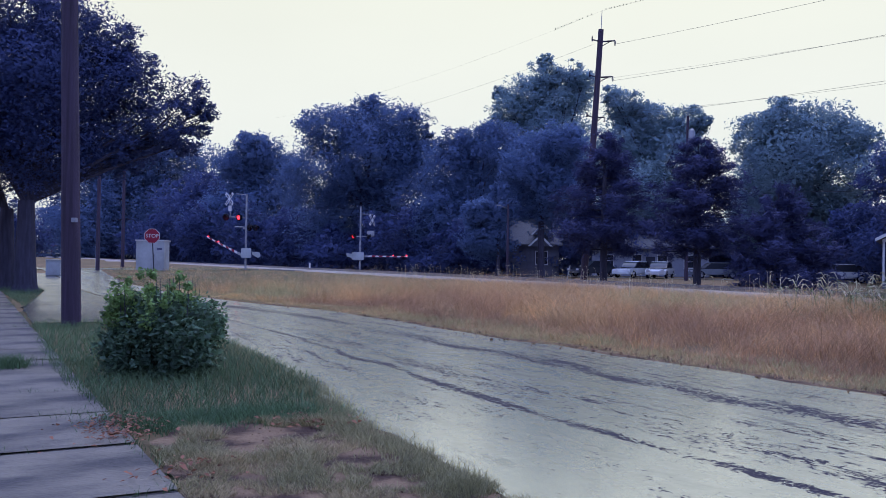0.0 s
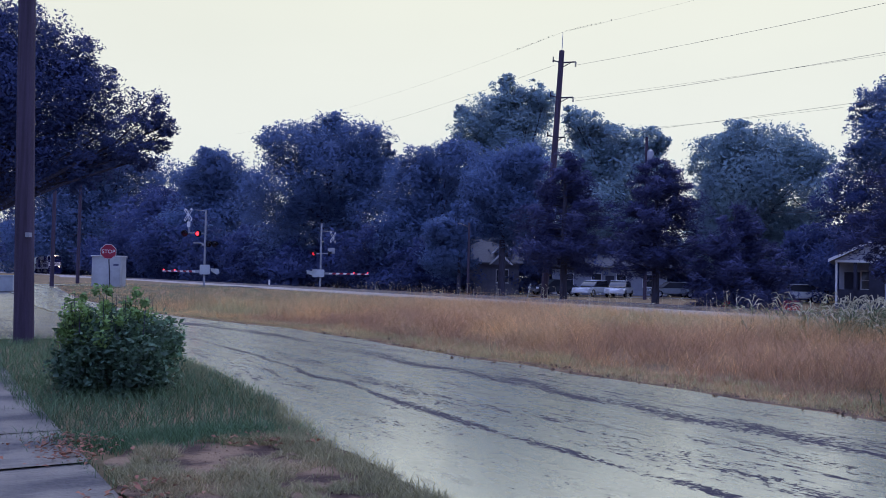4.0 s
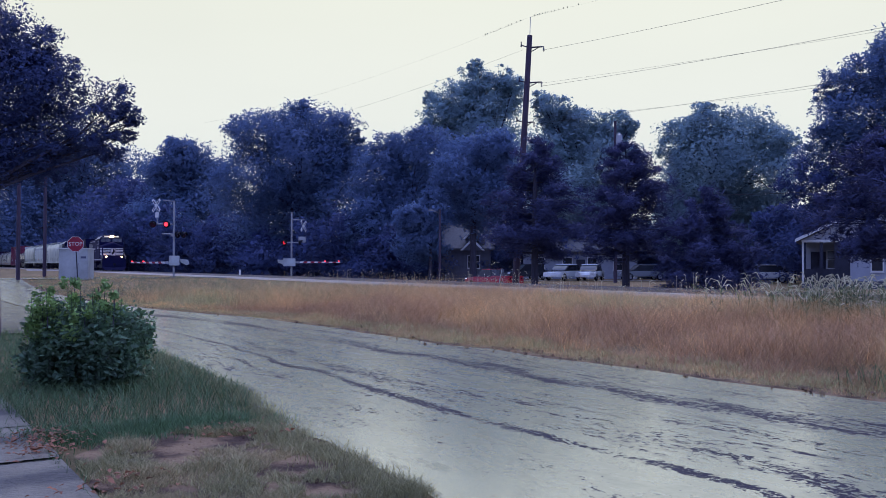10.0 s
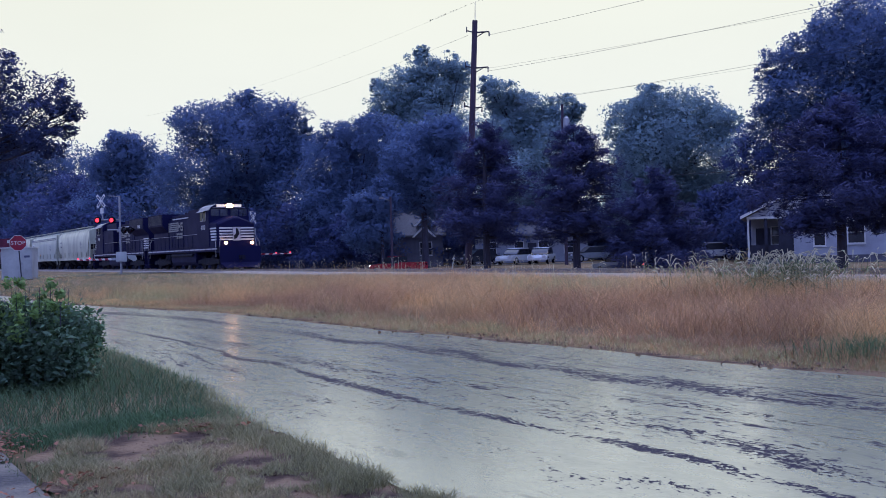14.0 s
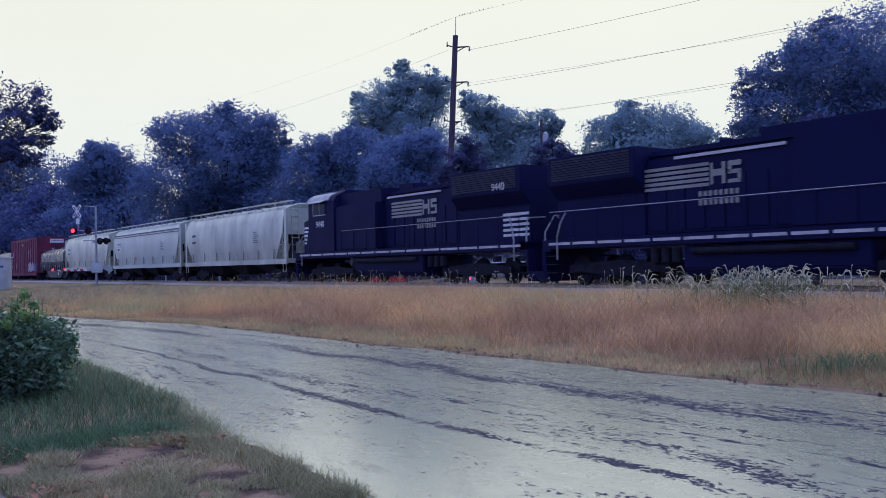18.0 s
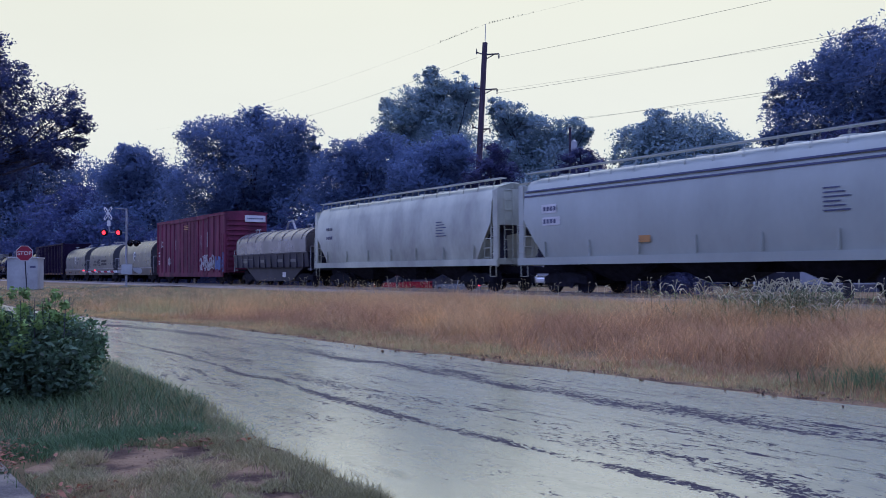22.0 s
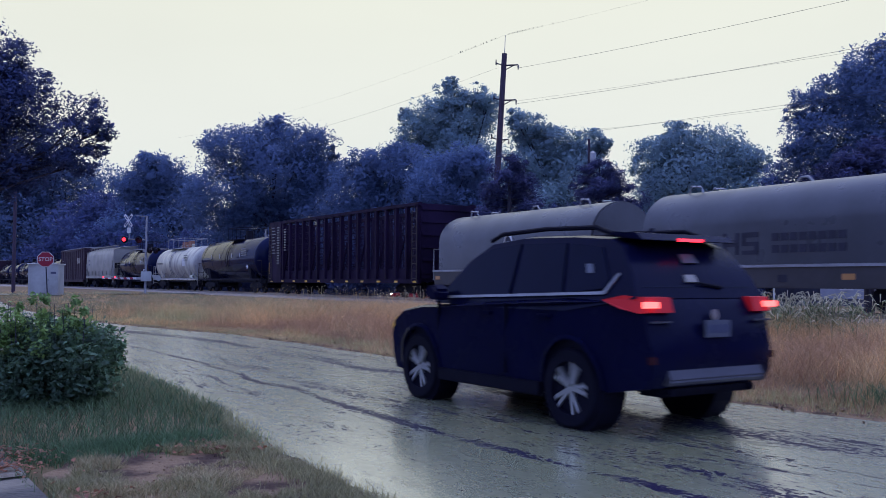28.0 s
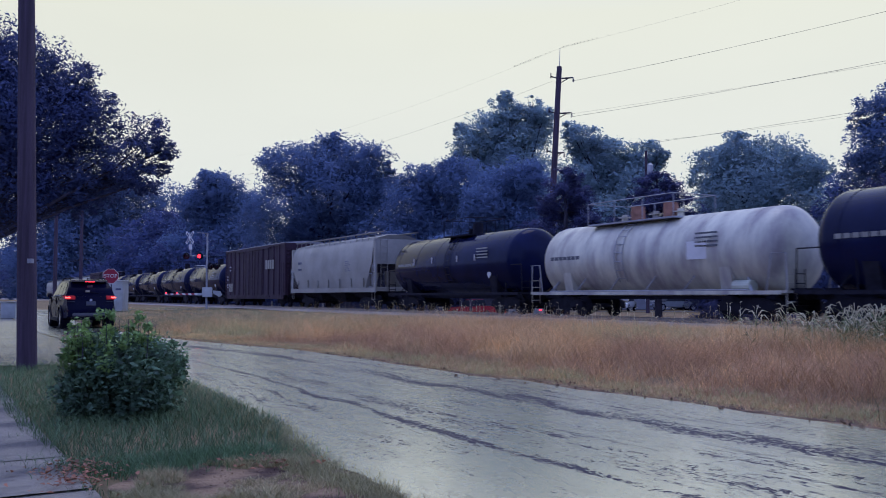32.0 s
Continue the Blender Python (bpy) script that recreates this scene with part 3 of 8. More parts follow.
    cu.body, cu.size, cu.extrude, cu.align_x, cu.align_y = body, size, 0.004, "CENTER", "CENTER"
    tmp = bpy.data.objects.new("letters", cu)
    scene.collection.objects.link(tmp)
    bpy.context.view_layer.update()
    me = bpy.data.meshes.new_from_object(tmp.evaluated_get(bpy.context.evaluated_depsgraph_get()))
    bpy.data.objects.remove(tmp)
    me.materials.clear()
    me.materials.append(material)
    return part(name, me, material, parent, label, m=m)


def raw_mesh(name, verts, faces, material, uvs=None):
    """A mesh from arrays: verts (n, 3), faces (m, k)."""
    me = bpy.data.meshes.new(name)
    verts, faces = np.asarray(verts, np.float32), np.asarray(faces, np.int32)
    k = faces.shape[1]
    me.vertices.add(len(verts))
    me.vertices.foreach_set("co", verts.ravel())
    me.loops.add(faces.size)
    me.loops.foreach_set("vertex_index", faces.ravel())
    me.polygons.add(len(faces))
    me.polygons.foreach_set("loop_start", np.arange(0, faces.size, k, dtype=np.int32))
    if uvs is not None:
        lay = me.uv_layers.new(name="UVMap")
        lay.data.foreach_set("uv", np.asarray(uvs, np.float32)[faces.ravel()].ravel())
    me.update(calc_edges=True)
    me.validate()
    me.materials.append(material)
    return me


# ---- the plan ----
TRACK_AZ = radians(-32.8)
ALONG = np.array([math.sin(TRACK_AZ), math.cos(TRACK_AZ)])   # along the track, away
ACROSS = np.array([math.cos(TRACK_AZ), -math.sin(TRACK_AZ)])  # square to it, past it
TRACK_N, RAIL_Z = 23.1, 0.80
FAR_EDGE = [(172.17, -258.26), (68.87, -91.83), (25.25, -24.10), (11.48, -2.98), (6.89, 4.13), (4.13, 8.49), (2.24, 11.13), (0.97, 12.84), (-0.86, 15.22), (-3.08, 18.49), (-5.33, 21.30), (-8.96, 24.63), (-12.36, 28.58), (-17.18, 35.33), (-23.03, 45.54), (-30.61, 59.17)]
NEAR_EDGE = [(160.70, -258.26), (59.69, -91.83), (17.22, -22.96), (4.59, -2.53), (1.03, 2.98), (-0.23, 5.05), (-1.49, 7.12), (-2.30, 8.95), (-3.44, 10.90), (-4.81, 13.18), (-6.52, 15.78), (-8.67, 19.05), (-10.62, 22.14), (-15.13, 28.28), (-25.21, 44.11), (-37.74, 63.24)]


def smooth(a, b, x):
    t = np.clip((np.asarray(x, float) - a) / (b - a), 0, 1)
    return t * t * (3 - 2 * t)


def height(x, y):
    """The lie of the land."""
    x, y = np.asarray(x, float), np.asarray(y, float)
    h = np.interp(y, [0, 10, 17, 25, 35, 55, 400], [0.28, 0.28, 0.30, 0.36, 0.45, 0.60, 0.7])
    n = x * ACROSS[0] + y * ACROSS[1]
    h = h + (0.60 - h) * smooth(14, 20, n)
    h = h + (0.25 - h) * smooth(27, 33, n)
    h = h - 0.55 * smooth(32, 37, n) * (1 - smooth(43.5, 46, n))
    return h


def on_ground(x, y, dz=0.0):
    return float(height(x, y)) + dz


def track_point(s, n=TRACK_N):
    p = ALONG * s + ACROSS * n
    return float(p[0]), float(p[1])


# ---- ground, road, street, track ----
def grid_sheet(xs, ys, dz=0.0):
    X, Y = np.meshgrid(xs, ys)
    Z = height(X, Y) + dz
    v = np.stack([X, Y, Z], -1).reshape(-1, 3)
    nx, ny = len(xs), len(ys)
    i = np.arange(nx * ny).reshape(ny, nx)
    f = np.stack([i[:-1, :-1], i[:-1, 1:], i[1:, 1:], i[1:, :-1]], -1).reshape(-1, 4)
    return v, f


gx = np.concatenate([[-2500, -900, -400, -200], np.arange(-120, -40, 4), np.arange(-40, 40, 0.5), np.arange(40, 121, 4), [200, 400, 900, 2500]])
gy = np.concatenate([[-2500, -900, -300, -130], np.arange(-60, -4, 4), np.arange(-4, 60, 0.5), np.arange(60, 140, 4), [200, 400, 900, 2500]])
gv, gf = grid_sheet(gx, gy, -0.015)
gv[:, 2] += np.array([0.012 * noise.noise(Vector((p[0] * 1.3, p[1] * 1.3, 0))) for p in gv])
tagged(new("ground", raw_mesh("ground", gv, gf, M["ground"])), "damp earth with short thatch and weeds", "ground", kind="structure")


def match_edges(a, b, per=1.0):
    """Points along two edges, cut together at their listed points."""
    A, B = [], []
    for k in range(len(a) - 1):
        length = math.hypot(a[k + 1][0] - a[k][0], a[k + 1][1] - a[k][1])
        m = max(2, int(length / per))
        for j in range(m):
            u = j / m
            A.append((a[k][0] + (a[k + 1][0] - a[k][0]) * u, a[k][1] + (a[k + 1][1] - a[k][1]) * u))
            B.append((b[k][0] + (b[k + 1][0] - b[k][0]) * u, b[k][1] + (b[k + 1][1] - b[k][1]) * u))
    A.append(a[-1])
    B.append(b[-1])
    return np.array(A), np.array(B)


def strip(name, a, b, dz, material, across=14, ragged=0.0, per=0.7):
    A, B = match_edges(a, b, per)
    mid = (A + B) / 2
    u = np.concatenate([[0], np.cumsum(np.hypot(*np.diff(mid, axis=0).T))])
    w = np.linspace(0, 1, across + 1)
    if ragged:
        for E, s in ((A, 1.0), (B, -1.0)):
            side = (A - B) / np.linalg.norm(A - B, axis=1, keepdims=True) * s
            jit = np.array([noise.noise(Vector((p[0] * 0.9, p[1] * 0.9, 4))) + 0.6 * noise.noise(Vector((p[0] * 3.1, p[1] * 3.1, 9))) for p in E])
            E += side * (jit * ragged)[:, None]
    P = A[:, None] * w[None, :, None] + B[:, None] * (1 - w)[None, :, None]
    width = np.linalg.norm(A - B, axis=1)[:, None]
    V = width * (w[None] - 0.5)
    U = np.broadcast_to(u[:, None], V.shape)
    Z = height(P[..., 0], P[..., 1]) + dz
    v = np.concatenate([P, Z[..., None]], -1).reshape(-1, 3)
    i = np.arange(v.shape[0]).reshape(P.shape[:2])
    f = np.stack([i[:-1, :-1], i[1:, :-1], i[1:, 1:], i[:-1, 1:]], -1).reshape(-1, 4)
    return new(name, raw_mesh(name, v, f, material, np.stack([U, V], -1).reshape(-1, 2)))


tagged(strip("road", FAR_EDGE, NEAR_EDGE, 0.02, M["road"], ragged=0.16), "wet pale worn pavement with dark broken streaks", "road", kind="structure")
ST0, ST1 = (-84.0, 18.0), (30.0, 113.0)
sd = Vector((ST1[0] - ST0[0], ST1[1] - ST0[1])).normalized()
sn = Vector((-sd.y, sd.x)) * 3.6
tagged(strip("street", [(ST0[0] + sn.x, ST0[1] + sn.y), (ST1[0] + sn.x, ST1[1] + sn.y)], [(ST0[0] - sn.x, ST0[1] - sn.y), (ST1[0] - sn.x, ST1[1] - sn.y)], 0.03, M["asphalt"], ragged=0.1, per=1.5),
       "wet pale street that leads over the railway crossing", "road", kind="structure")
# far side street, along the railway
tagged(strip("far_street", [track_point(-140, 44.6), track_point(60, 44.6)], [track_point(-140, 39.4), track_point(60, 39.4)], 0.02, M["road"], per=4), "wet street beyond the railway", "road", kind="structure")

bed = Geo()
s0, s1 = -240.0, 860.0
prof = [(-3.4, -0.05), (-1.7, 0.17), (1.7, 0.17), (3.4, -0.05)]
rows = []
for k in range(221):
    s = s0 + (s1 - s0) * k / 220
    for w, z in prof:
        x, y = track_point(s, TRACK_N + w)
        rows.append((x, y, 0.52 + z - (0.0 if abs(w) < 2 else 0.3)))
bed.add(rows, [(k * 4 + j, k * 4 + j + 1, k * 4 + 5 + j, k * 4 + 4 + j) for k in range(220) for j in range(3)])
solo("track_bed", bed, M["gravel"], "grey crushed stone ballast under the rails", "track bed", kind="structure")
track = thing("railway_track", "single steel railway track on wooden ties", "railway track", kind="structure")
for off in (-0.76, 0.76):
    g = Geo()
    pr = [(-0.07, 0.0), (0.07, 0.0), (0.07, 0.02), (0.012, 0.035), (0.012, 0.12), (0.036, 0.13), (0.036, 0.17), (-0.036, 0.17), (-0.036, 0.13), (-0.012, 0.12), (-0.012, 0.035), (-0.07, 0.02)]
    n = len(pr)
    vs = []
    for s in (s0, s1):
        for w, z in pr:
            x, y = track_point(s, TRACK_N + off + w)
            vs.append((x, y, RAIL_Z - 0.17 + z))
    g.add(vs, [(k, (k + 1) % n, n + (k + 1) % n, n + k) for k in range(n)])
    part("rail", g, M["steel"], track)

RZ_TRACK = math.degrees(math.atan2(-ALONG[1], -ALONG[0]))  # things on the track: +x is the way of travel


def place_on_track(s, n=TRACK_N, z=RAIL_Z):
    x, y = track_point(s, n)
    return pose(x, y, z, 0, 0, RZ_TRACK)


# ---- plants ----
def leaves_mesh(name, lobes, count, size, material, seed, flat=0.55, clump=0.34, depth=0.8, shell=0.55, tri=False, wide=0.9, soft_n=0.75):
    """Leaf blades gathered in clumps over the lobes (x, y, z, r) of a crown."""
    rg = np.random.default_rng(seed)
    L = np.array(lobes, float)
    wgt = L[:, 3] ** 2
    wgt /= wgt.sum()
    nclump = max(20, count // 46)
    li = rg.choice(len(L), nclump, p=wgt)
    d = rg.normal(size=(nclump, 3))
    d /= np.linalg.norm(d, axis=1, keepdims=True)
    rad = L[li, 3] * (shell + (1 - shell) * rg.random(nclump) ** 0.6) * (0.78 + 0.5 * rg.random(nclump) ** 1.6)
    cc = L[li, :3] + d * rad[:, None] * np.array([1, depth, 0.92])
    cr = L[li, 3] * clump * (0.5 + rg.random(nclump))
    ci = rg.integers(0, nclump, count)
    off = rg.normal(size=(count, 3))
    off *= (rg.random(count) ** 0.45 / np.linalg.norm(off, axis=1))[:, None] * np.array([1, 1, flat * 1.25])
    p = cc[ci] + off * cr[ci][:, None]
    a = rg.normal(size=(count, 3))
    a[:, 2] *= 0.6
    a /= np.linalg.norm(a, axis=1, keepdims=True)
    b = np.cross(a, rg.normal(size=(count, 3)))
    b /= np.linalg.norm(b, axis=1, keepdims=True)
    sz = size * (0.55 + 0.9 * rg.random(count))[:, None]
    nrm = np.cross(a, b)
    # leaves face outwards from their lobe, so that a crown is shaded as rounded masses
    outw = p - L[li[ci], :3]
    outw /= np.linalg.norm(outw, axis=1, keepdims=True) + 1e-6
    turn = np.where((nrm * outw).sum(1) < 0, 1.0, -1.0)[:, None]
    b, nrm = b * turn, nrm * turn
    lit = outw * soft_n - nrm * (1 - soft_n)
    lit /= np.linalg.norm(lit, axis=1, keepdims=True) + 1e-6
    if tri:
        v = np.stack([p - a * sz, p + b * sz * wide + a * sz * 0.1, p + a * sz], 1).reshape(-1, 3)
        f = np.arange(count * 3).reshape(-1, 3)
    else:
        v = np.stack([p - a * sz, p + b * sz * 0.48 - nrm * sz * 0.12, p + a * sz, p - b * sz * 0.48 - nrm * sz * 0.12], 1).reshape(-1, 3)
        f = np.arange(count * 4).reshape(-1, 4)
    me = raw_mesh(name, v, f, material)
    if soft_n:
        me.attributes.new("custom_normal", "FLOAT_VECTOR", "POINT").data.foreach_set("vector", np.repeat(lit, f.shape[1], 0).astype(np.float32).ravel())
    return me


def limbs(trunk_h, r, lobes, seed, lean=0.0, forks=1):
    """A tapered trunk and limbs that reach into the lobes."""
    rnd = random.Random(seed)
    g = Geo()
    top = Vector((lean, 0, trunk_h))
    pts = [Vector((0, 0, -0.2)), Vector((lean * 0.3, 0.02, trunk_h * 0.45)), top]
    g.tube(pts[0] - Vector((0, 0, 0.1)), pts[0] + Vector((0, 0, 0.5)), r * 1.5, r * 1.05, 10)
    g.tube(pts[0] + Vector((0, 0, 0.4)), pts[1], r * 1.06, r * 0.85, 10)
    g.tube(pts[1], pts[2], r * 0.87, r * 0.68, 10)
    for x, y, z, rad in lobes:
        end = Vector((x, y, z))
        if end.z < trunk_h * 0.6:
            continue
        mid = top.lerp(end, 0.5) + Vector((rnd.uniform(-0.2, 0.2), rnd.uniform(-0.3, 0.3), rnd.uniform(0.0, 0.5))) * rad * 0.5
        k = min(0.55, 0.2 + rad * 0.07)
        g.tube(top - Vector((0, 0, 0.1)), mid, r * k, r * k * 0.65, 6, False)
        g.tube(mid, end, r * k * 0.66, r * k * 0.25, 6, False)
        for _ in range(3):
            q = end + Vector((rnd.uniform(-1, 1), rnd.uniform(-1, 1), rnd.uniform(-0.4, 1))) * rad * 0.8
            g.tube(mid.lerp(end, rnd.uniform(0.3, 0.9)), q, r * k * 0.3, r * k * 0.08, 4, False)
    return g


def tree(x, y, lobes, leafmat, count, size, label, seed, trunk_r=0.3, name="tree", trunk_h=None, group=""):
    """lobes: (across the view, up, radius); some depth is given to each."""
    rnd = random.Random(seed)
    az = math.degrees(math.atan2(x, y))
    L = [(a, rnd.uniform(-0.55, 0.55) * r, z, r) for a, z, r in lobes]
    L += [(a * 0.85 + rnd.uniform(-0.4, 0.4) * r, rnd.uniform(0.9, 1.3) * r, z * 0.95, r * 0.85) for a, z, r in lobes[::2]]
    t = thing(name, label, "tree", pose(x, y, on_ground(x, y) - 0.05, 0, 0, -az), group)
    low = min(z - r for _, _, z, r in L)
    th = trunk_h or max(1.5, low + 0.35 * (max(z for _, _, z, _ in L) - low))
    part("trunk", limbs(th, trunk_r, L, seed), M["bark"], t, "", smooth=True)
    part("crown", leaves_mesh("crown", L, count * 2, size * 0.74, leafmat, seed, tri=True), leafmat, t)
    return t


W = "tall leafy tree with an uneven crown beyond the railway"
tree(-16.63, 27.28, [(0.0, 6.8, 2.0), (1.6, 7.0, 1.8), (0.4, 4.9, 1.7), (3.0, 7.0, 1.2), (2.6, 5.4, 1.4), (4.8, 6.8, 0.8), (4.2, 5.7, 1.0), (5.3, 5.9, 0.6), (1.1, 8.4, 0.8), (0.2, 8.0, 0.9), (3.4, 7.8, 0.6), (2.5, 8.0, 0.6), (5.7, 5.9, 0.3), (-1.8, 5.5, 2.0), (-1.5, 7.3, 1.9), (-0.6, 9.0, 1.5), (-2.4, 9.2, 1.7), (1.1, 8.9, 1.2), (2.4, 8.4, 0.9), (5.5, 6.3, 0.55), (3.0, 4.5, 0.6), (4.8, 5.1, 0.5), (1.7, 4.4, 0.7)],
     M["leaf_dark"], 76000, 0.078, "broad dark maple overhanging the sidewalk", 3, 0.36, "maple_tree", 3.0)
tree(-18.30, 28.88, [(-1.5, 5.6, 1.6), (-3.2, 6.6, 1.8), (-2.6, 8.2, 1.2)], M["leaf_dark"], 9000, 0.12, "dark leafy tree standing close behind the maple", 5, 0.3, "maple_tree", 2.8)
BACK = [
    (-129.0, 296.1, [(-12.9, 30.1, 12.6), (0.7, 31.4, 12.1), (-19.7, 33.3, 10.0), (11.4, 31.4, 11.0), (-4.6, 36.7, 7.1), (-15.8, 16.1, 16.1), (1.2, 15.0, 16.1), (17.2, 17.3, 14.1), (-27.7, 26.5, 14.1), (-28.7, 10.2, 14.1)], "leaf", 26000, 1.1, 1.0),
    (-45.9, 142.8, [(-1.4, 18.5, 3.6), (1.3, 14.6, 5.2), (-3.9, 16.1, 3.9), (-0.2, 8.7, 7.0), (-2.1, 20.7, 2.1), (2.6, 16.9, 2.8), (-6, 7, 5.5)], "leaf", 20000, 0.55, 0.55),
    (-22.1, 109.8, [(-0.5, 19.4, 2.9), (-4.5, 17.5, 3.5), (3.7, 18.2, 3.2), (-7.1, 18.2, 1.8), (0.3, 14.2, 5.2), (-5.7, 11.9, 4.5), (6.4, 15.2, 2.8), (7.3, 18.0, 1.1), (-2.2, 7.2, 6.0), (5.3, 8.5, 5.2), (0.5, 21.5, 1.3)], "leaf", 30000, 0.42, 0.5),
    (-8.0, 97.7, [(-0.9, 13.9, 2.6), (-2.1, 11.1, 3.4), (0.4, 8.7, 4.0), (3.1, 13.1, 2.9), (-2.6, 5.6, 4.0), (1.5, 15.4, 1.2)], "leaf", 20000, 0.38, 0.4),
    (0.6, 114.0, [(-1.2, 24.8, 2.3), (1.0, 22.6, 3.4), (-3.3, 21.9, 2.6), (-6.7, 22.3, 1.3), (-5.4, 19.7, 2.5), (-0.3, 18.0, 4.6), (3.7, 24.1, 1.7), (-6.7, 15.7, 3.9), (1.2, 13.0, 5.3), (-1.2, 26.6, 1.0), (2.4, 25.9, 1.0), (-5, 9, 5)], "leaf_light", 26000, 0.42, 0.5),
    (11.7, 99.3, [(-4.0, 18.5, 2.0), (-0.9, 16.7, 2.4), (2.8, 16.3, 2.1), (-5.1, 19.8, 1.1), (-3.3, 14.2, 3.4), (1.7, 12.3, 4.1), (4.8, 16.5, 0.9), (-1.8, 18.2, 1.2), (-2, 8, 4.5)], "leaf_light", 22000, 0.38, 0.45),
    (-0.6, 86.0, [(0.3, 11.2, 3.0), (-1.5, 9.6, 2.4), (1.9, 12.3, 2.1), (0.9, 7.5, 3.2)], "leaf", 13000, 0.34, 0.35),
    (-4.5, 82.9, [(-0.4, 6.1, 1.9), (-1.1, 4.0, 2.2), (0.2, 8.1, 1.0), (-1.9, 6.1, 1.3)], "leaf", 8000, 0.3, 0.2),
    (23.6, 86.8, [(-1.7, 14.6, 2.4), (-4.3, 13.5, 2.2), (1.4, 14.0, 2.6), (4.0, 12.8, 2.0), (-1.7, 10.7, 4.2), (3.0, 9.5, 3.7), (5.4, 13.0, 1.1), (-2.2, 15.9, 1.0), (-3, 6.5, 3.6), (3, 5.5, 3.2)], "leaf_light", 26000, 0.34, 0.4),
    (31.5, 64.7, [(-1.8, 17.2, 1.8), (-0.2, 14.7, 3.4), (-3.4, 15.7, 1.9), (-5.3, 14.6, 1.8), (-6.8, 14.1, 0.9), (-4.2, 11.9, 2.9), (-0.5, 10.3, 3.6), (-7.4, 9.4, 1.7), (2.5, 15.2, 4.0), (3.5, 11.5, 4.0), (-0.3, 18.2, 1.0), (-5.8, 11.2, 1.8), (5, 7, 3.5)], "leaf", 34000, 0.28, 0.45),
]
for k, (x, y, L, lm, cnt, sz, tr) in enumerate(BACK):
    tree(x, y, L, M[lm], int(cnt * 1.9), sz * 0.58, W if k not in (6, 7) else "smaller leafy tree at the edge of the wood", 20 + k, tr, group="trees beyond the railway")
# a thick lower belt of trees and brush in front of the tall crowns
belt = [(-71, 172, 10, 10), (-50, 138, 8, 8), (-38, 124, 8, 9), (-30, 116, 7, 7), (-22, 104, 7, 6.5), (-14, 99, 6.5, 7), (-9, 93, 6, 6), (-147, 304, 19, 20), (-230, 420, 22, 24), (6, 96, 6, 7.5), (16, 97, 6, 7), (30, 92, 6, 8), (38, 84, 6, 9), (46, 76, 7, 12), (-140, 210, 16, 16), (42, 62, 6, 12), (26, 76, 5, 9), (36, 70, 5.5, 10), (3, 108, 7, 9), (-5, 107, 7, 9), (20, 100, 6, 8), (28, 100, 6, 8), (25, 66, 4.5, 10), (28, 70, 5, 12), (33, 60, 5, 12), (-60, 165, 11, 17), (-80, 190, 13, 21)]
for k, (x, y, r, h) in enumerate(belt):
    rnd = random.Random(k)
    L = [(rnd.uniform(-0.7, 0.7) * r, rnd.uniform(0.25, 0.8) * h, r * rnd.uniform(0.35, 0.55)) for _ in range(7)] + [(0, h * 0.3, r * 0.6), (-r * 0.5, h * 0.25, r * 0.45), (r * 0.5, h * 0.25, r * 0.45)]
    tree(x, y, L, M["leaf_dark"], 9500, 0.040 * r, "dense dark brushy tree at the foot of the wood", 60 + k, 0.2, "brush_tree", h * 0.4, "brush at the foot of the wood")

# the row of trees across the road, mirrored in the wet tank cars
for k, (x, y, h) in enumerate(((-34, -8, 11), (-24, -17, 13), (-13, -22, 12), (-3, -26, 14), (9, -34, 13), (24, -48, 14), (-44, 4, 12), (38, -30, 12), (50, -14, 13), (-33, 17, 13), (-40, 23, 14), (-52, 30, 15), (-58, 12, 14))):
    rnd = random.Random(k + 90)
    L = [(rnd.uniform(-0.45, 0.45) * h, rnd.uniform(0.3, 0.8) * h, h * rnd.uniform(0.18, 0.3)) for _ in range(8)] + [(0, h * 0.35, h * 0.4)]
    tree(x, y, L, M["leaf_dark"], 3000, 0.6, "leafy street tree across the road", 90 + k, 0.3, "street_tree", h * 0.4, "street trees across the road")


def pine(x, y, h, half, bare, seed, label, lean=0.0, cnt=15000):
    rnd = random.Random(seed)
    t = thing("pine_tree", label, "tree", pose(x, y, on_ground(x, y) - 0.05, 0, 0, seed * 40), "dark pines")
    g = Geo()
    g.tube((0, 0, -0.2), (lean * 0.5, 0, h * 0.5), 0.24, 0.17, 9)
    g.tube((lean * 0.5, 0, h * 0.5), (lean, 0, h * 0.96), 0.17, 0.03, 8)
    lobes = []
    z = bare
    while z < h:
        f = (z - bare) / (h - bare)
        reach = half * (1 - f ** 2.6) * (0.72 + 0.28 * rnd.random()) + 0.3
        if f < 0.12:
            reach *= 0.85
        for j in range(5 if f < 0.85 else 3):
            a = rnd.uniform(0, 2 * math.pi)
            rr = reach * rnd.uniform(0.75, 1.1)
            tip = Vector((lean * z / h + math.cos(a) * rr, math.sin(a) * rr, z + rnd.uniform(-0.25, 0.35)))
            base = Vector((lean * z / h, 0, z - 0.15))
            g.tube(base, tip, 0.05 * (1.2 - f), 0.015, 5, False)
            for u in (0.45, 0.72, 1.0):
                q = base.lerp(tip, u)
                lobes.append((q.x, q.y, q.z, 0.30 + 0.28 * reach / half * rnd.uniform(0.7, 1.2)))
        z += h * 0.052
    part("trunk", g, M["bark"], t, smooth=True)
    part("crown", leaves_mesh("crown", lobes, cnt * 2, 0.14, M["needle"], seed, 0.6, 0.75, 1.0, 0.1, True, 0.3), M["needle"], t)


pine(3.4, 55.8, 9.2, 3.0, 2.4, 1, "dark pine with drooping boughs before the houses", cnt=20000)
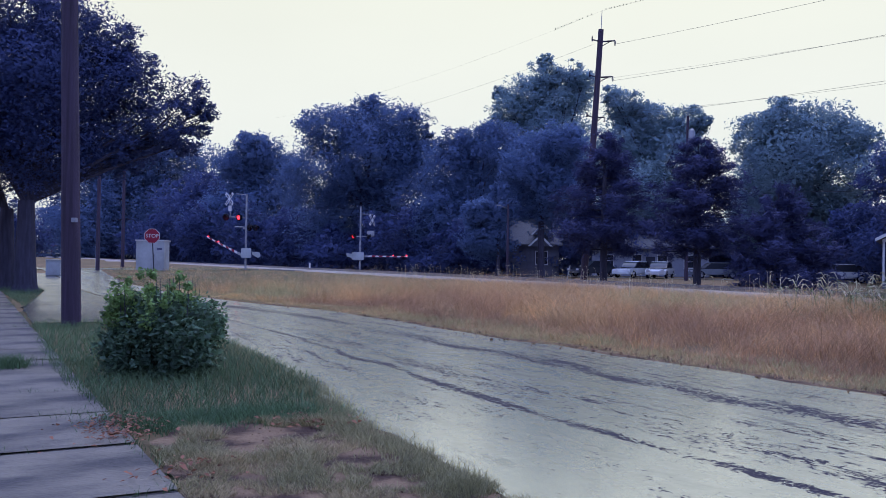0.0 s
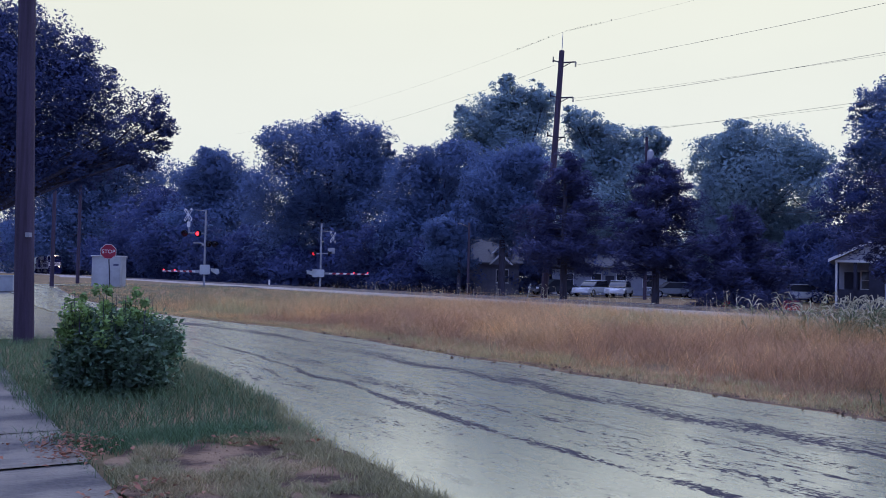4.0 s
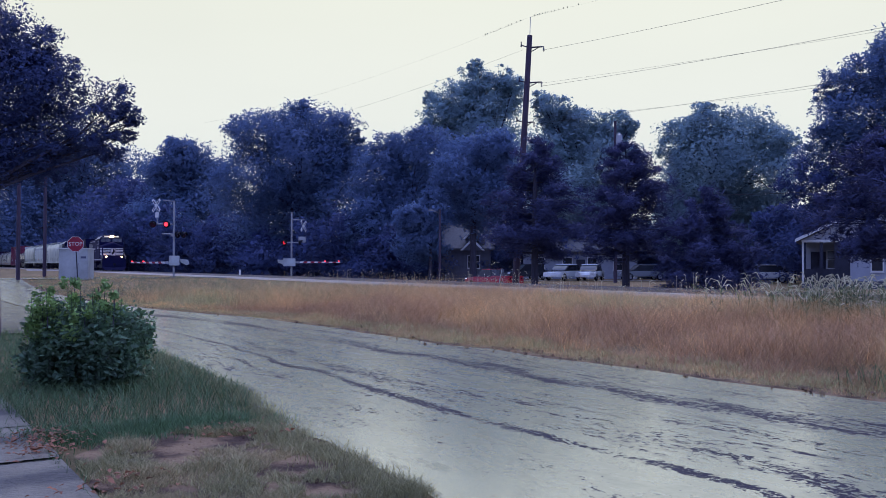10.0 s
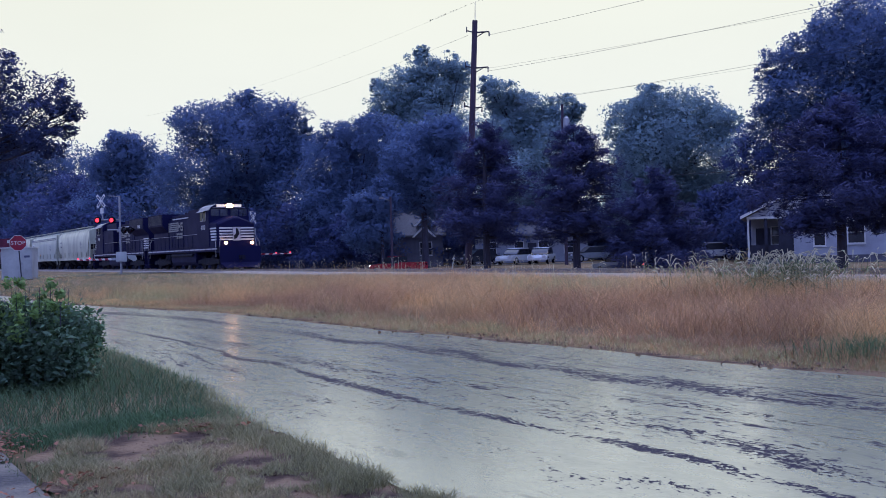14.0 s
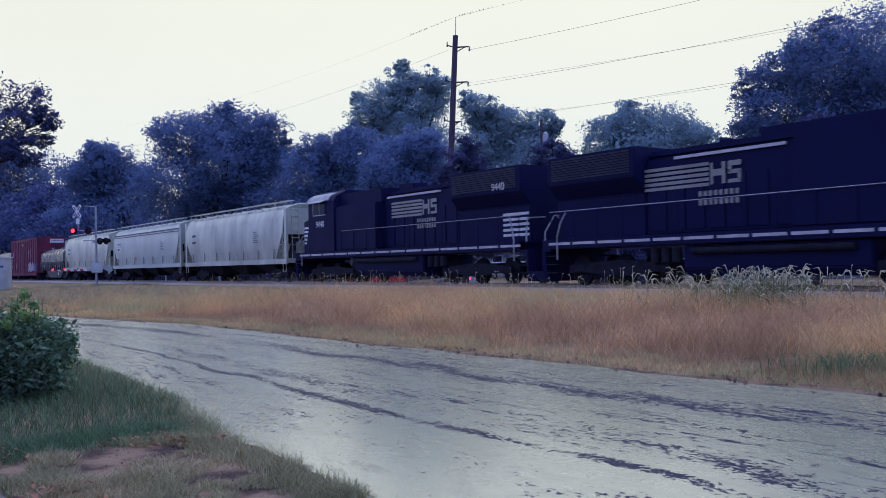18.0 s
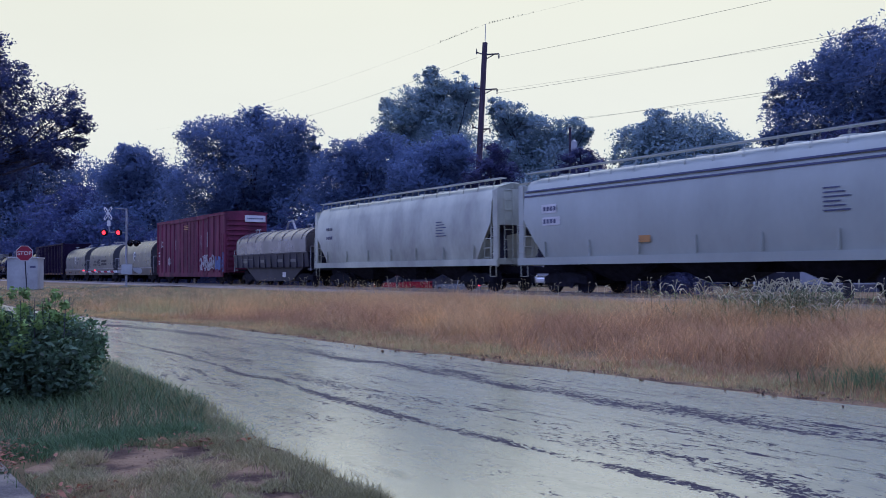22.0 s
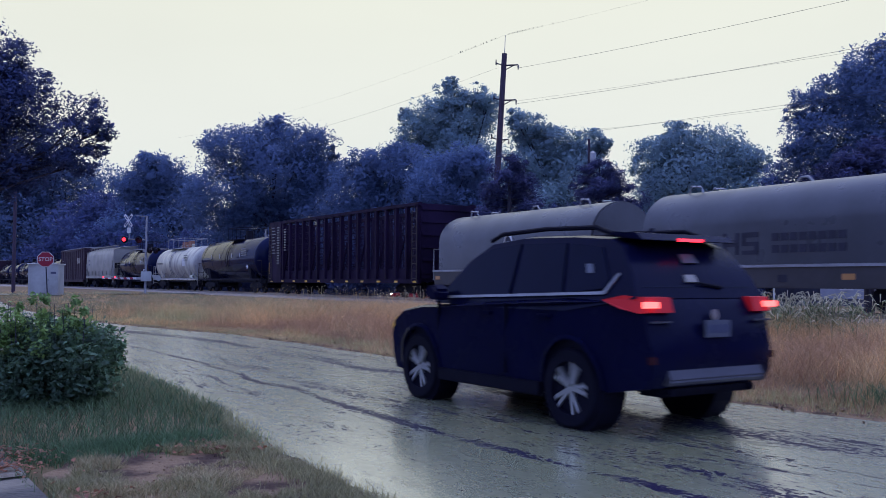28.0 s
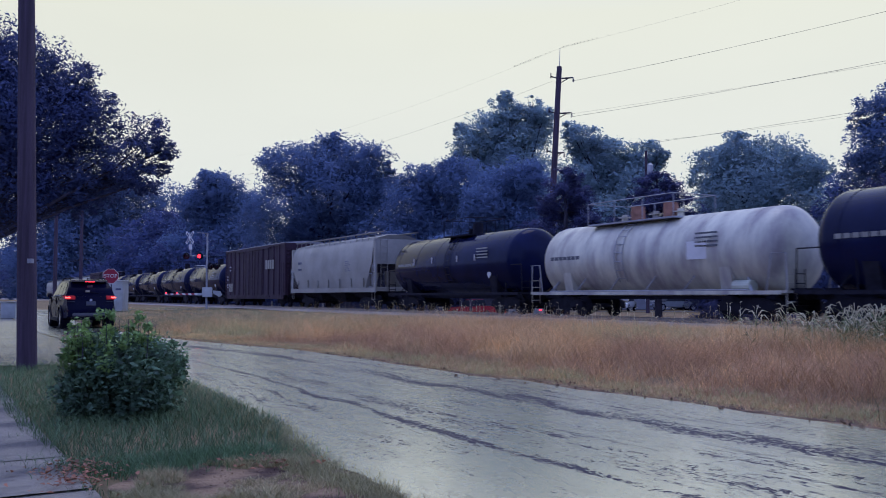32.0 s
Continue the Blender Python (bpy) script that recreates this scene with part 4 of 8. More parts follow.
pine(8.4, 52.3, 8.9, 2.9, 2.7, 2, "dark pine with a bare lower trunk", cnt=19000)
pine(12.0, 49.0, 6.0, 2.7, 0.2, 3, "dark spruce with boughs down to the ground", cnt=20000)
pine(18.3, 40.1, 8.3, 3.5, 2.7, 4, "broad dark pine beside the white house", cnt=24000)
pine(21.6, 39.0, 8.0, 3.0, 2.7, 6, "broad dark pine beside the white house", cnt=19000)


def blades(name, pts, hgt, width, material, label, category, seed, lean=0.35, seg=2, wind=(0.0, 0.0)):
    """Grass blades rooted at pts, as one heap of thin bent strips."""
    rg = np.random.default_rng(seed)
    n = len(pts)
    a = rg.uniform(0, 2 * np.pi, n)
    h = hgt * (0.55 + 0.75 * rg.random(n)) if np.isscalar(hgt) else hgt
    ln = h * lean * (0.3 + rg.random(n))
    dx, dy = np.cos(a) * ln + wind[0] * h, np.sin(a) * ln + wind[1] * h
    b = rg.uniform(0, np.pi, n)
    wx, wy = np.cos(b) * width / 2, np.sin(b) * width / 2
    z0 = height(pts[:, 0], pts[:, 1]) - 0.008
    o = np.stack([pts[:, 0], pts[:, 1], z0], -1)
    w = np.stack([wx, wy, np.zeros(n)], -1)
    mid = o + np.stack([dx * 0.35, dy * 0.35, h * 0.62], -1)
    tip = o + np.stack([dx, dy, h], -1)
    v = np.stack([o - w, o + w, mid + w * 0.75, mid - w * 0.75, tip], 1).reshape(-1, 3)
    k = np.arange(n)[:, None] * 5
    f = np.concatenate([k + [0, 1, 2], k + [0, 2, 3], k + [3, 2, 4]], 0)
    return tagged(new(name, raw_mesh(name, v, f, material)), label, category, kind="stuff")


FE = np.array(FAR_EDGE)
NE = np.array(NEAR_EDGE)


def edge_dist(edge, x, y):
    """How far (x, y) lies past an edge, square to the track."""
    n, s = x * ACROSS[0] + y * ACROSS[1], x * ALONG[0] + y * ALONG[1]
    en, es = edge @ ACROSS, edge @ ALONG
    o = np.argsort(es)
    return n - np.interp(s, es[o], en[o])


def fnoise(x, y, sc, off):
    return np.array([noise.noise(Vector((a * sc, b * sc, off))) for a, b in zip(x, y)])


rg = np.random.default_rng(11)
# the dry field between road and railway: tufts of fine grass, each with its own height and tone
N = 26000
s_, n_ = rg.uniform(-22, 78, N), rg.uniform(4, 20.3, N)
px_, py_ = ALONG[0] * s_ + ACROSS[0] * n_, ALONG[1] * s_ + ACROSS[1] * n_
fs_, fn_ = FE @ ALONG, FE @ ACROSS
o_ = np.argsort(fs_)
es_ = rg.uniform(0, 60, 5200)
en_ = np.interp(es_, fs_[o_], fn_[o_]) + 0.12 + 1.3 * rg.random(5200) ** 1.4
px_ = np.concatenate([px_, ALONG[0] * es_ + ACROSS[0] * en_])
py_ = np.concatenate([py_, ALONG[1] * es_ + ACROSS[1] * en_])
N = len(px_)
ed = edge_dist(FE, px_, py_)
keep = (ed > 0.14) & (rg.random(N) < np.clip(20 / np.hypot(px_, py_), 0.25, 1)) & (np.abs(np.arctan2(px_, py_)) < 0.75)
px_, py_, ed = px_[keep], py_[keep], ed[keep]
s_ = px_ * ALONG[0] + py_ * ALONG[1]
n_k = px_ * ACROSS[0] + py_ * ACROSS[1]
nz = fnoise(px_, py_, 0.22, 2.0) + 0.45 * fnoise(px_, py_, 0.9, 5.0)
hollow = fnoise(px_, py_, 0.16, 8.0) + 0.35 * fnoise(px_, py_, 0.6, 3.0)
far_short = smooth(27, 44, s_)
th = (0.085 + 0.60 * smooth(0.45, 3.4, ed + 0.9 * fnoise(px_, py_, 0.5, 12.0)) * (1 - 0.75 * far_short)) * (0.85 + 0.55 * nz) * (0.62 + 0.7 * rg.random(len(px_)) ** 1.3)
th = np.maximum(th * (1 - 0.55 * smooth(15.5, 19.0, n_k)), 0.05)
pick = rg.random(len(px_))
far_green = (far_short > 0.3) & (pick < 0.8)
low_green = ~far_green & (((ed < 1.3) & (pick < 0.55)) | (hollow > 0.42))
rusty = ~low_green & ~far_green & (hollow < -0.16 + 0.30 * smooth(3.5, 0.8, ed)) & (pick < 0.85)
pale = ~low_green & ~far_green & ~rusty & (nz + 0.3 * rg.normal(size=len(nz)) > 0.10)
orange = ~(low_green | far_green | rusty | pale)


def tufts(which, per, spread_r):
    """Blade roots and heights round the chosen tufts."""
    c = np.stack([px_[which], py_[which]], -1)
    k = np.repeat(np.arange(len(c)), per)
    p = c[k] + rg.normal(size=(len(k), 2)) * spread_r
    return p, th[which][k] * (0.35 + 0.8 * rg.random(len(k)) ** 0.8)


for which, per, rad_, key, name_, label_, seed_, lean_ in (
        (far_green, 11, 0.16, "fargreen", "rough_grass", "short greyish green grass by the crossing", 16, 1.2),
        (orange, 25, 0.13, "dry", "dry_grass", "tall dry orange-brown grass in tufts", 1, 1.7),
        (pale, 24, 0.13, "straw", "pale_grass", "tall pale straw-coloured grass in tufts", 12, 1.7),
        (rusty, 23, 0.12, "rusty", "rusty_grass", "low rust-brown withered grass", 15, 1.7),
        (low_green, 19, 0.13, "dry2", "straw_grass", "greenish straw-coloured grass", 2, 1.1)):
    P2, hh = tufts(which, per, rad_)
    ok = edge_dist(FE, P2[:, 0], P2[:, 1]) > 0.1
    blades(name_, P2[ok], hh[ok], 0.0052, M[key], label_, "grass", seed_, lean_, wind=(0.06, 0.0))
# green verge between sidewalk and road
VERGE = [(-1.84, 7.23), (-2.41, 7.12), (-2.87, 6.49), (-3.44, 6.89), (-4.65, 8.38), (-6.20, 10.67), (-9.45, 15.75), (-8.80, 16.50), (-7.30, 16.75), (-6.52, 15.90), (-4.81, 13.30), (-3.44, 11.02), (-2.30, 9.07)]

TREE_STRIP = [(-12.3, 20.2), (-16.6, 28.4), (-21.8, 34.1), (-22.6, 33.9), (-17.2, 26.9)]
APRON = [(-8.75, 16.60), (-9.55, 15.95), (-12.3, 20.1), (-16.6, 28.4), (-21.8, 34.1), (-30.0, 42.0), (-27.5, 47.6), (-15.13, 28.28), (-10.62, 22.14), (-8.67, 19.05), (-7.3, 16.85)]


def inside(poly, x, y):
    r = np.zeros(len(x), bool)
    for (ax, ay), (bx, by) in zip(poly, poly[1:] + poly[:1]):
        c = ((ay > y) != (by > y)) & (x < (bx - ax) * (y - ay) / (by - ay + 1e-12) + ax)
        r ^= c
    return r


N = 560000
px_, py_ = rg.uniform(-23, -1.5, N), rg.uniform(6.2, 35, N)
keep = (inside(VERGE, px_, py_) | inside(TREE_STRIP, px_, py_)) & (rg.random(N) < np.clip(8.5 / py_, 0.2, 1))
P2 = np.stack([px_[keep], py_[keep]], -1)
mid = fnoise(P2[:, 0], P2[:, 1], 0.8, 1.0)
blades("verge_grass", P2, (0.13 + 0.05 * mid) * (0.5 + rg.random(len(P2))), 0.0055, M["grass"], "uncut green grass on the verge", "grass", 3, 1.05)
# a fuller, fresher lip of grass where the verge ends in bare soil
M["fresh"] = leaf_mat("fresh_grass", (0.12, 0.21, 0.09), (0.08, 0.145, 0.07), 0.45, 0.35)
N = 6500
lip = np.array([(-3.30, 6.75), (-2.87, 6.52), (-2.62, 6.85), (-2.38, 7.14), (-2.1, 7.22), (-1.9, 7.24)])
k_ = rg.uniform(0, len(lip) - 1.001, N)
i_ = k_.astype(int)
lp_ = lip[i_] + (lip[i_ + 1] - lip[i_]) * (k_ - i_)[:, None] + rg.normal(size=(N, 2)) * np.array([0.2, 0.17]) + np.array([-0.06, 0.14])
blades("lip_grass", lp_, 0.09, 0.006, M["fresh"], "fresh green grass at the lip of the verge", "grass", 13, 0.9)
# a bright green tuft at the edge of the dry field
gt = np.array([(5.05, 10.1)]) + rg.normal(size=(800, 2)) * np.array([[0.4, 0.25]])
blades("green_tuft", gt, 0.24, 0.008, M["fresh"], "bright green grass tuft among the dry grass", "grass", 14, 0.8)
# thin ragged grass along the verge's road edge and on the dirt
N = 26000
t_ = rg.uniform(3, 10.99, N)
i_ = t_.astype(int)
e_ = NE[i_] + (NE[np.minimum(i_ + 1, len(NE) - 1)] - NE[i_]) * (t_ - i_)[:, None] + rg.normal(size=(N, 2)) * 0.10 + np.array([-0.09, -0.06])
thin_ = (e_[:, 1] > 9.0) | (fnoise(e_[:, 0], e_[:, 1], 2.6, 4.0) > -0.18)
blades("edge_grass", e_[(e_[:, 1] > 4.0) & thin_], 0.085, 0.005, M["edgegreen"], "thin grass creeping over the pavement edge", "grass", 4, 0.8)
DIRT = [(0.80, 3.60), (0.15, 5.10), (-0.40, 6.00), (-1.10, 7.00), (-1.62, 7.80), (-1.84, 7.29), (-2.41, 7.12), (-2.81, 6.54), (-2.70, 5.97), (-2.07, 4.94), (-1.15, 3.56)]
N = 190000
px_, py_ = rg.uniform(-3.0, 0.6, N), rg.uniform(3.4, 7.8, N)
cl = fnoise(px_, py_, 2.2, 3.0) + 0.5 * fnoise(px_, py_, 7.0, 6.0)
bare = 0.45 * smooth(0.55, 0.25, np.abs((px_ + 2.35) * 0.64 - (py_ - 6.75) * 0.77 - 0.05)) * (py_ > 5.9)
keep = inside(DIRT, px_, py_) & (cl > -0.18 + bare) & (edge_dist(NE, px_, py_) < 0.04 + 0.10 * cl)
Pd = np.stack([px_[keep], py_[keep]], -1)
half_ = fnoise(Pd[:, 0], Pd[:, 1], 1.4, 11.0) + 0.25 * rg.normal(size=len(Pd)) > 0.0
hd_ = (0.035 + 0.05 * np.clip(cl[keep], 0, 1)) * (0.5 + rg.random(len(Pd)))
blades("dirt_grass", Pd[half_], hd_[half_] * 1.25, 0.0052, M["edgegreen"], "trampled yellow-green grass on the dirt", "grass", 6, 1.0)
blades("withered_grass", Pd[~half_], hd_[~half_], 0.0052, M["trampled"], "withered pale grass on the dirt", "grass", 7, 1.3)
dirt = Geo()
dp = []
for (ax, ay), (bx2, by2) in zip(DIRT, DIRT[1:] + DIRT[:1]):
    for j in range(9):
        x, y = ax + (bx2 - ax) * j / 9, ay + (by2 - ay) * j / 9
        dp.append((x + 0.10 * noise.noise(Vector((x * 4, y * 4, 1))), y + 0.10 * noise.noise(Vector((x * 4, y * 4, 7)))))
dirt.add([(x, y, on_ground(x, y, 0.012)) for x, y in dp], [tuple(range(len(dp)))])
solo("dirt_patch", dirt, M["dirt"], "damp bare dirt beside the sidewalk", "dirt", kind="structure")
apron = Geo()
ap_ = []
for (ax, ay), (bx2, by2) in zip(APRON, APRON[1:] + APRON[:1]):
    for j in range(10):
        x, y = ax + (bx2 - ax) * j / 10, ay + (by2 - ay) * j / 10
        ap_.append((x + 0.12 * noise.noise(Vector((x * 2, y * 2, 3))), y + 0.12 * noise.noise(Vector((x * 2, y * 2, 8)))))
apron.add([(x, y, on_ground(x, y, 0.012)) for x, y in ap_], [tuple(range(len(ap_)))])
apron_me = apron.mesh("street_corner", M["asphalt"])
solo("street_corner", apron_me, M["asphalt"], "wet worn pavement by the sidewalk, darkened for the maple's reflection", "road", kind="structure")
# gravel shoulder along the far edge of the road
strip_far = [(x + ACROSS[0] * 0.5, y + ACROSS[1] * 0.5) for x, y in FAR_EDGE]
tagged(strip("road_shoulder", strip_far, [(x - ACROSS[0] * 0.15, y - ACROSS[1] * 0.15) for x, y in FAR_EDGE], 0.012, M["dirt"], 4, 0.22), "narrow muddy gravel shoulder", "shoulder", kind="structure")
stones = Geo()
rnd = random.Random(8)
for _ in range(260):
    k = rnd.uniform(4.2, 11.8)
    i = int(k)
    e = FE[i] + (FE[i + 1] - FE[i]) * (k - i) + ACROSS * rnd.gauss(0.18, 0.22)
    r = 0.005 + 0.018 * rnd.random() ** 3
    m = Matrix.Translation((e[0], e[1], on_ground(*e) + 0.03)) @ Euler((rnd.random() * 3, rnd.random() * 3, rnd.random() * 3)).to_matrix().to_4x4()
    stones.box(-r, r, -r * 0.8, r * 0.8, -r * 0.6, r * 0.6, m)
pebbles = Geo()
for _ in range(1800):
    x, y = rnd.uniform(-2.6, 0.5), rnd.uniform(3.6, 7.6)
    if rnd.random() < 0.9 and not inside(DIRT, np.array([x]), np.array([y]))[0]:
        continue
    r = 0.002 + 0.006 * rnd.random() ** 3
    m = Matrix.Translation((x, y, on_ground(x, y) + 0.014)) @ Euler((rnd.random() * 3, rnd.random() * 3, rnd.random() * 3)).to_matrix().to_4x4()
    pebbles.box(-r, r, -r * 0.8, r * 0.8, -r * 0.6, r * 0.6, m)
solo("gravel", pebbles, M["dirt"], "loose gravel on the bare dirt and pavement", "gravel", kind="stuff")
solo("loose_stones", stones, M["dirt"], "loose stones along the pavement edges", "stones", kind="stuff")
# fallen leaves
N = 420
cx = rg.normal(size=(N, 2)) * np.array([0.15, 0.2])
ctr = np.array([(-3.21, 6.54), (-2.98, 6.14), (-2.01, 6.94), (-2.12, 5.22), (-1.61, 6.83)])[rg.choice(5, N, p=[0.4, 0.25, 0.12, 0.13, 0.1])]
lp = ctr + cx
v = []
for (x, y) in lp:
    a, tl, s = rg.uniform(0, 6.28), rg.uniform(-0.5, 0.5), rg.uniform(0.012, 0.03)
    c = Vector((x, y, on_ground(x, y) + 0.05 + rg.uniform(0, 0.02)))
    d, e = Vector((math.cos(a), math.sin(a), tl)) * s, Vector((-math.sin(a), math.cos(a), -tl)) * s * 0.6
    v += [c - d, c + e + Vector((0, 0, s * 0.3)), c + d, c - e + Vector((0, 0, s * 0.3))]
tagged(new("fallen_leaves", raw_mesh("fallen_leaves", [tuple(p) for p in v], np.arange(len(v)).reshape(-1, 4), M["deadleaf"])), "fallen red-brown leaves by the sidewalk", "leaves", kind="stuff")
# tall weeds with pale nodding heads
wr = random.Random(21)
g1, g2 = Geo(), Geo()
for k in range(230):
    c = track_point(wr.gauss(12.2, 1.5 if k % 3 else 0.45), wr.gauss(17.0, 0.8))
    x, y = c
    hgt = wr.uniform(0.6, 1.0)
    b = Vector((x, y, on_ground(x, y)))
    a = wr.uniform(0, 6.28)
    t1 = b + Vector((math.cos(a) * 0.10, math.sin(a) * 0.10, hgt * 0.8))
    t2 = t1 + Vector((math.cos(a) * 0.10, math.sin(a) * 0.10, hgt * 0.16))
    t3 = t2 + Vector((math.cos(a) * 0.12, math.sin(a) * 0.12, -0.03))
    g1.tube(b, t1, 0.006, 0.004, 3, False)
    g2.tube(t1, t2, 0.006, 0.013, 4, False)
    g2.tube(t2, t3, 0.013, 0.004, 4, False)
    for j in range(4):
        aa, z = wr.uniform(0, 6.28), wr.uniform(0.1, 0.7) * hgt
        p = b + Vector((0, 0, z))
        q = p + Vector((math.cos(aa), math.sin(aa), 0.5)) * 0.28
        r = q + Vector((math.cos(aa), math.sin(aa), -0.6)) * 0.16
        sd_ = Vector((-math.sin(aa), math.cos(aa), 0)) * 0.010
        g1.add([p - sd_ * 0.6, p + sd_ * 0.6, q + sd_, q - sd_, r], [(0, 1, 2, 3), (3, 2, 4)])
weeds = thing("foxtail_weeds", "clump of pale green weeds with nodding seed heads", "weeds", kind="stuff")
part("stalks", g1, M["weed"], weeds)
part("seed_heads", g2, M["seed"], weeds, "pale nodding seed heads")
# scattered foxtails over the field
g2 = Geo()
for k in range(260):
    x, y = track_point(wr.uniform(4, 40), wr.uniform(15, 19.6))
    hgt = wr.uniform(0.55, 0.85)
    b = Vector((x, y, on_ground(x, y)))
    a = wr.uniform(0, 6.28)
    t1 = b + Vector((math.cos(a) * 0.08, math.sin(a) * 0.08, hgt))
    g2.tube(b, t1, 0.004, 0.003, 3, False)
    t2 = t1 + Vector((math.cos(a) * 0.08, math.sin(a) * 0.08, 0.03))
    g2.tube(t1, t2, 0.012, 0.005, 4, False)
solo("foxtail_grass", g2, M["seed"], "scattered foxtail stems over the dry grass", "grass", kind="stuff")


def shrub(x, y, w, h, cnt, size, material, label, seed, sprigs=12, name="bush"):
    rnd = random.Random(seed)
    t = thing(name, label, "bush", pose(x, y, on_ground(x, y) - 0.03))
    L = [(rnd.uniform(-0.34, 0.34) * w, rnd.uniform(-0.32, 0.32) * w, rnd.uniform(0.22, 0.74) * h, rnd.uniform(0.14, 0.22) * w) for _ in range(20)]
    L += [(0, 0, h * 0.42, w * 0.38), (-w * 0.28, 0, h * 0.28, w * 0.24), (w * 0.28, 0, h * 0.28, w * 0.24)]
    g = Geo()
    for lx, ly, lz, lr in L:
        g.tube((lx * 0.15, ly * 0.15, 0), (lx, ly, lz), 0.012, 0.005, 5, False)
    tips = []
    for _ in range(sprigs):
        a = (rnd.uniform(-0.34, 0.34) * w, rnd.uniform(-0.3, 0.3) * w, h * 0.7)
        b = (a[0] * 1.05, a[1] * 1.05, h * rnd.uniform(0.84, 1.14))
        g.tube(a, b, 0.004, 0.002, 4, False)
        tips += [(a[0] + (b[0] - a[0]) * u, a[1], a[2] + (b[2] - a[2]) * u, 0.105 - 0.045 * u) for u in (0.0, 0.25, 0.5, 0.75, 0.97)]
    tagged(part("branch_work", g, M["bark"], t), kind="stuff")
    part("foliage", leaves_mesh("foliage", L, cnt, size, material, seed, 0.8, 0.45, 1.0, 0.6, soft_n=0.3), material, t)
    if tips:
        tagged(part("fresh_foliage", leaves_mesh("fresh_foliage", tips, sprigs * 85, size * 0.9, M["weed_leaf"], seed + 1, 1.0, 0.9, 1.0, 0.2), M["weed_leaf"], t), "fresh pale green shoots", kind="stuff")
    return t


M["weed_leaf"] = leaf_mat("fresh_bush_leaf", (0.21, 0.33, 0.10), (0.13, 0.22, 0.08), 0.4, 0.4)
shrub(-4.20, 9.50, 1.22, 1.0, 22000, 0.032, M["bush"], "leafy green bush growing on the verge", 4, 44)


# ---- poles, wires, birds ----
def wire(name, a, b, sag, r, label, seg=14):
    a, b = Vector(a), Vector(b)
    pts = [a.lerp(b, k / seg) - Vector((0, 0, sag * 4 * (k / seg) * (1 - k / seg))) for k in range(seg + 1)]
    g = Geo().path(pts, r, 4)
    return solo(name, g, M["wire"], label, "cable", group="overhead cables")


def wood_pole(x, y, h, r, label, lean=(0, 0), name="utility_pole"):
    t = thing(name, label, "utility pole", pose(x, y, on_ground(x, y) - 0.1))
    g = Geo()
    g.tube((0, 0, 0), (lean[0], lean[1], h), r, r * 0.72, 14)
    part("pole", g, M["polewood"], t, smooth=True)
    return t


near_pole = wood_pole(-8.69, 15.78, 11.0, 0.175, "reddish brown weathered wooden pole on the verge", (-0.34, 0.1))
g = Geo()
g.box(0.06, 0.14, -0.19, -0.1, 2.0, 2.08)
part("tag", g, M["galv"], near_pole, "small pale metal tag")
g = Geo()
g.box(-1.2, 0.9, -0.07, 0.07, 9.6, 9.75)
part("crossarm", g, M["polewood"], near_pole)

line_pole = wood_pole(2.36, 59.95, 17.0, 0.24, "tall dark leaning wooden power pole with side brackets", (0.95, 0))
PB = Vector((2.36, 59.95, on_ground(2.36, 59.95) - 0.1))
for z, ln in ((16.2, 0.95), (13.85, 0.95), (11.2, 0.6)):
    x = 0.95 * z / 17
    g = Geo()
    g.tube((x, 0, z), (x + ln, -0.15, z + 0.02), 0.06, 0.045, 8)
    g.tube((x, 0, z - 0.35), (x + ln * 0.7, -0.1, z), 0.03, 0.03, 6)
    g.tube((x - 0.5, 0, z + 0.15), (x, 0, z), 0.04, 0.04, 6)
    g.tube((x - 0.52, 0, z + 0.05), (x - 0.52, 0, z + 0.4), 0.05, 0.03, 8)
    b = part("bracket", g, M["bark"], line_pole)
    g = Geo()
    for k in range(4):
        g.tube((x + ln, -0.15, z - 0.08 * k), (x + ln, -0.15, z - 0.08 * k - 0.05), 0.07, 0.045, 8)
    part("insulator", g, M["galv"], b)
g = Geo()
g.tube((0.95, 0, 16.9), (1.0, 0, 18.25), 0.025, 0.02, 6)
part("top_rod", g, M["galv"], line_pole)
LDX, LDY = 0.655, -0.755
far_end = lambda p, k, z: (p[0] + LDX * k, p[1] + LDY * k, z)
A1, A2, A3 = PB + Vector((0.95 * 0.953 + 0.95, -0.15, 16.0)), PB + Vector((0.95 * 0.815 + 0.95, -0.15, 13.6)), PB + Vector((0.95 * 0.66 + 0.6, -0.1, 11.1))
TOP = PB + Vector((1.0, 0, 18.25))
wire("power_line", A1, far_end(A1, 52, 15.6), 0.6, 0.009, "thin dark power line strung between poles")
wire("power_line", A2, far_end(A2, 52, 13.2), 0.6, 0.009, "thin dark power line strung between poles")
wire("power_line", A3, far_end(A3, 52, 11.0), 0.5, 0.008, "thin dark power line strung between poles")
wire("power_line", A3 - Vector((1.0, 0, -0.3)), far_end(A3, 54, 11.6), 1.2, 0.005, "thin dark power line strung between poles")
wire("power_line", A2 - Vector((1.4, 0, 0)), far_end(A2, 60, 11.8), 0.4, 0.005, "thin dark power line strung between poles")
wire("power_line", A1 - Vector((1.4, 0, 0)), far_end(A1, -52, 15.2), 0.8, 0.006, "thin dark power line running off behind the trees")
wire("shield_wire", TOP, far_end(TOP, 52, 17.9), 0.5, 0.003, "hair-thin top wire on which birds sit")
wire("shield_wire", TOP, far_end(TOP, -52, 17.4), 0.8, 0.003, "hair-thin top wire on which birds sit")
bird0 = None
br = random.Random(5)
BIRD = Matrix.Scale(0.72, 4)
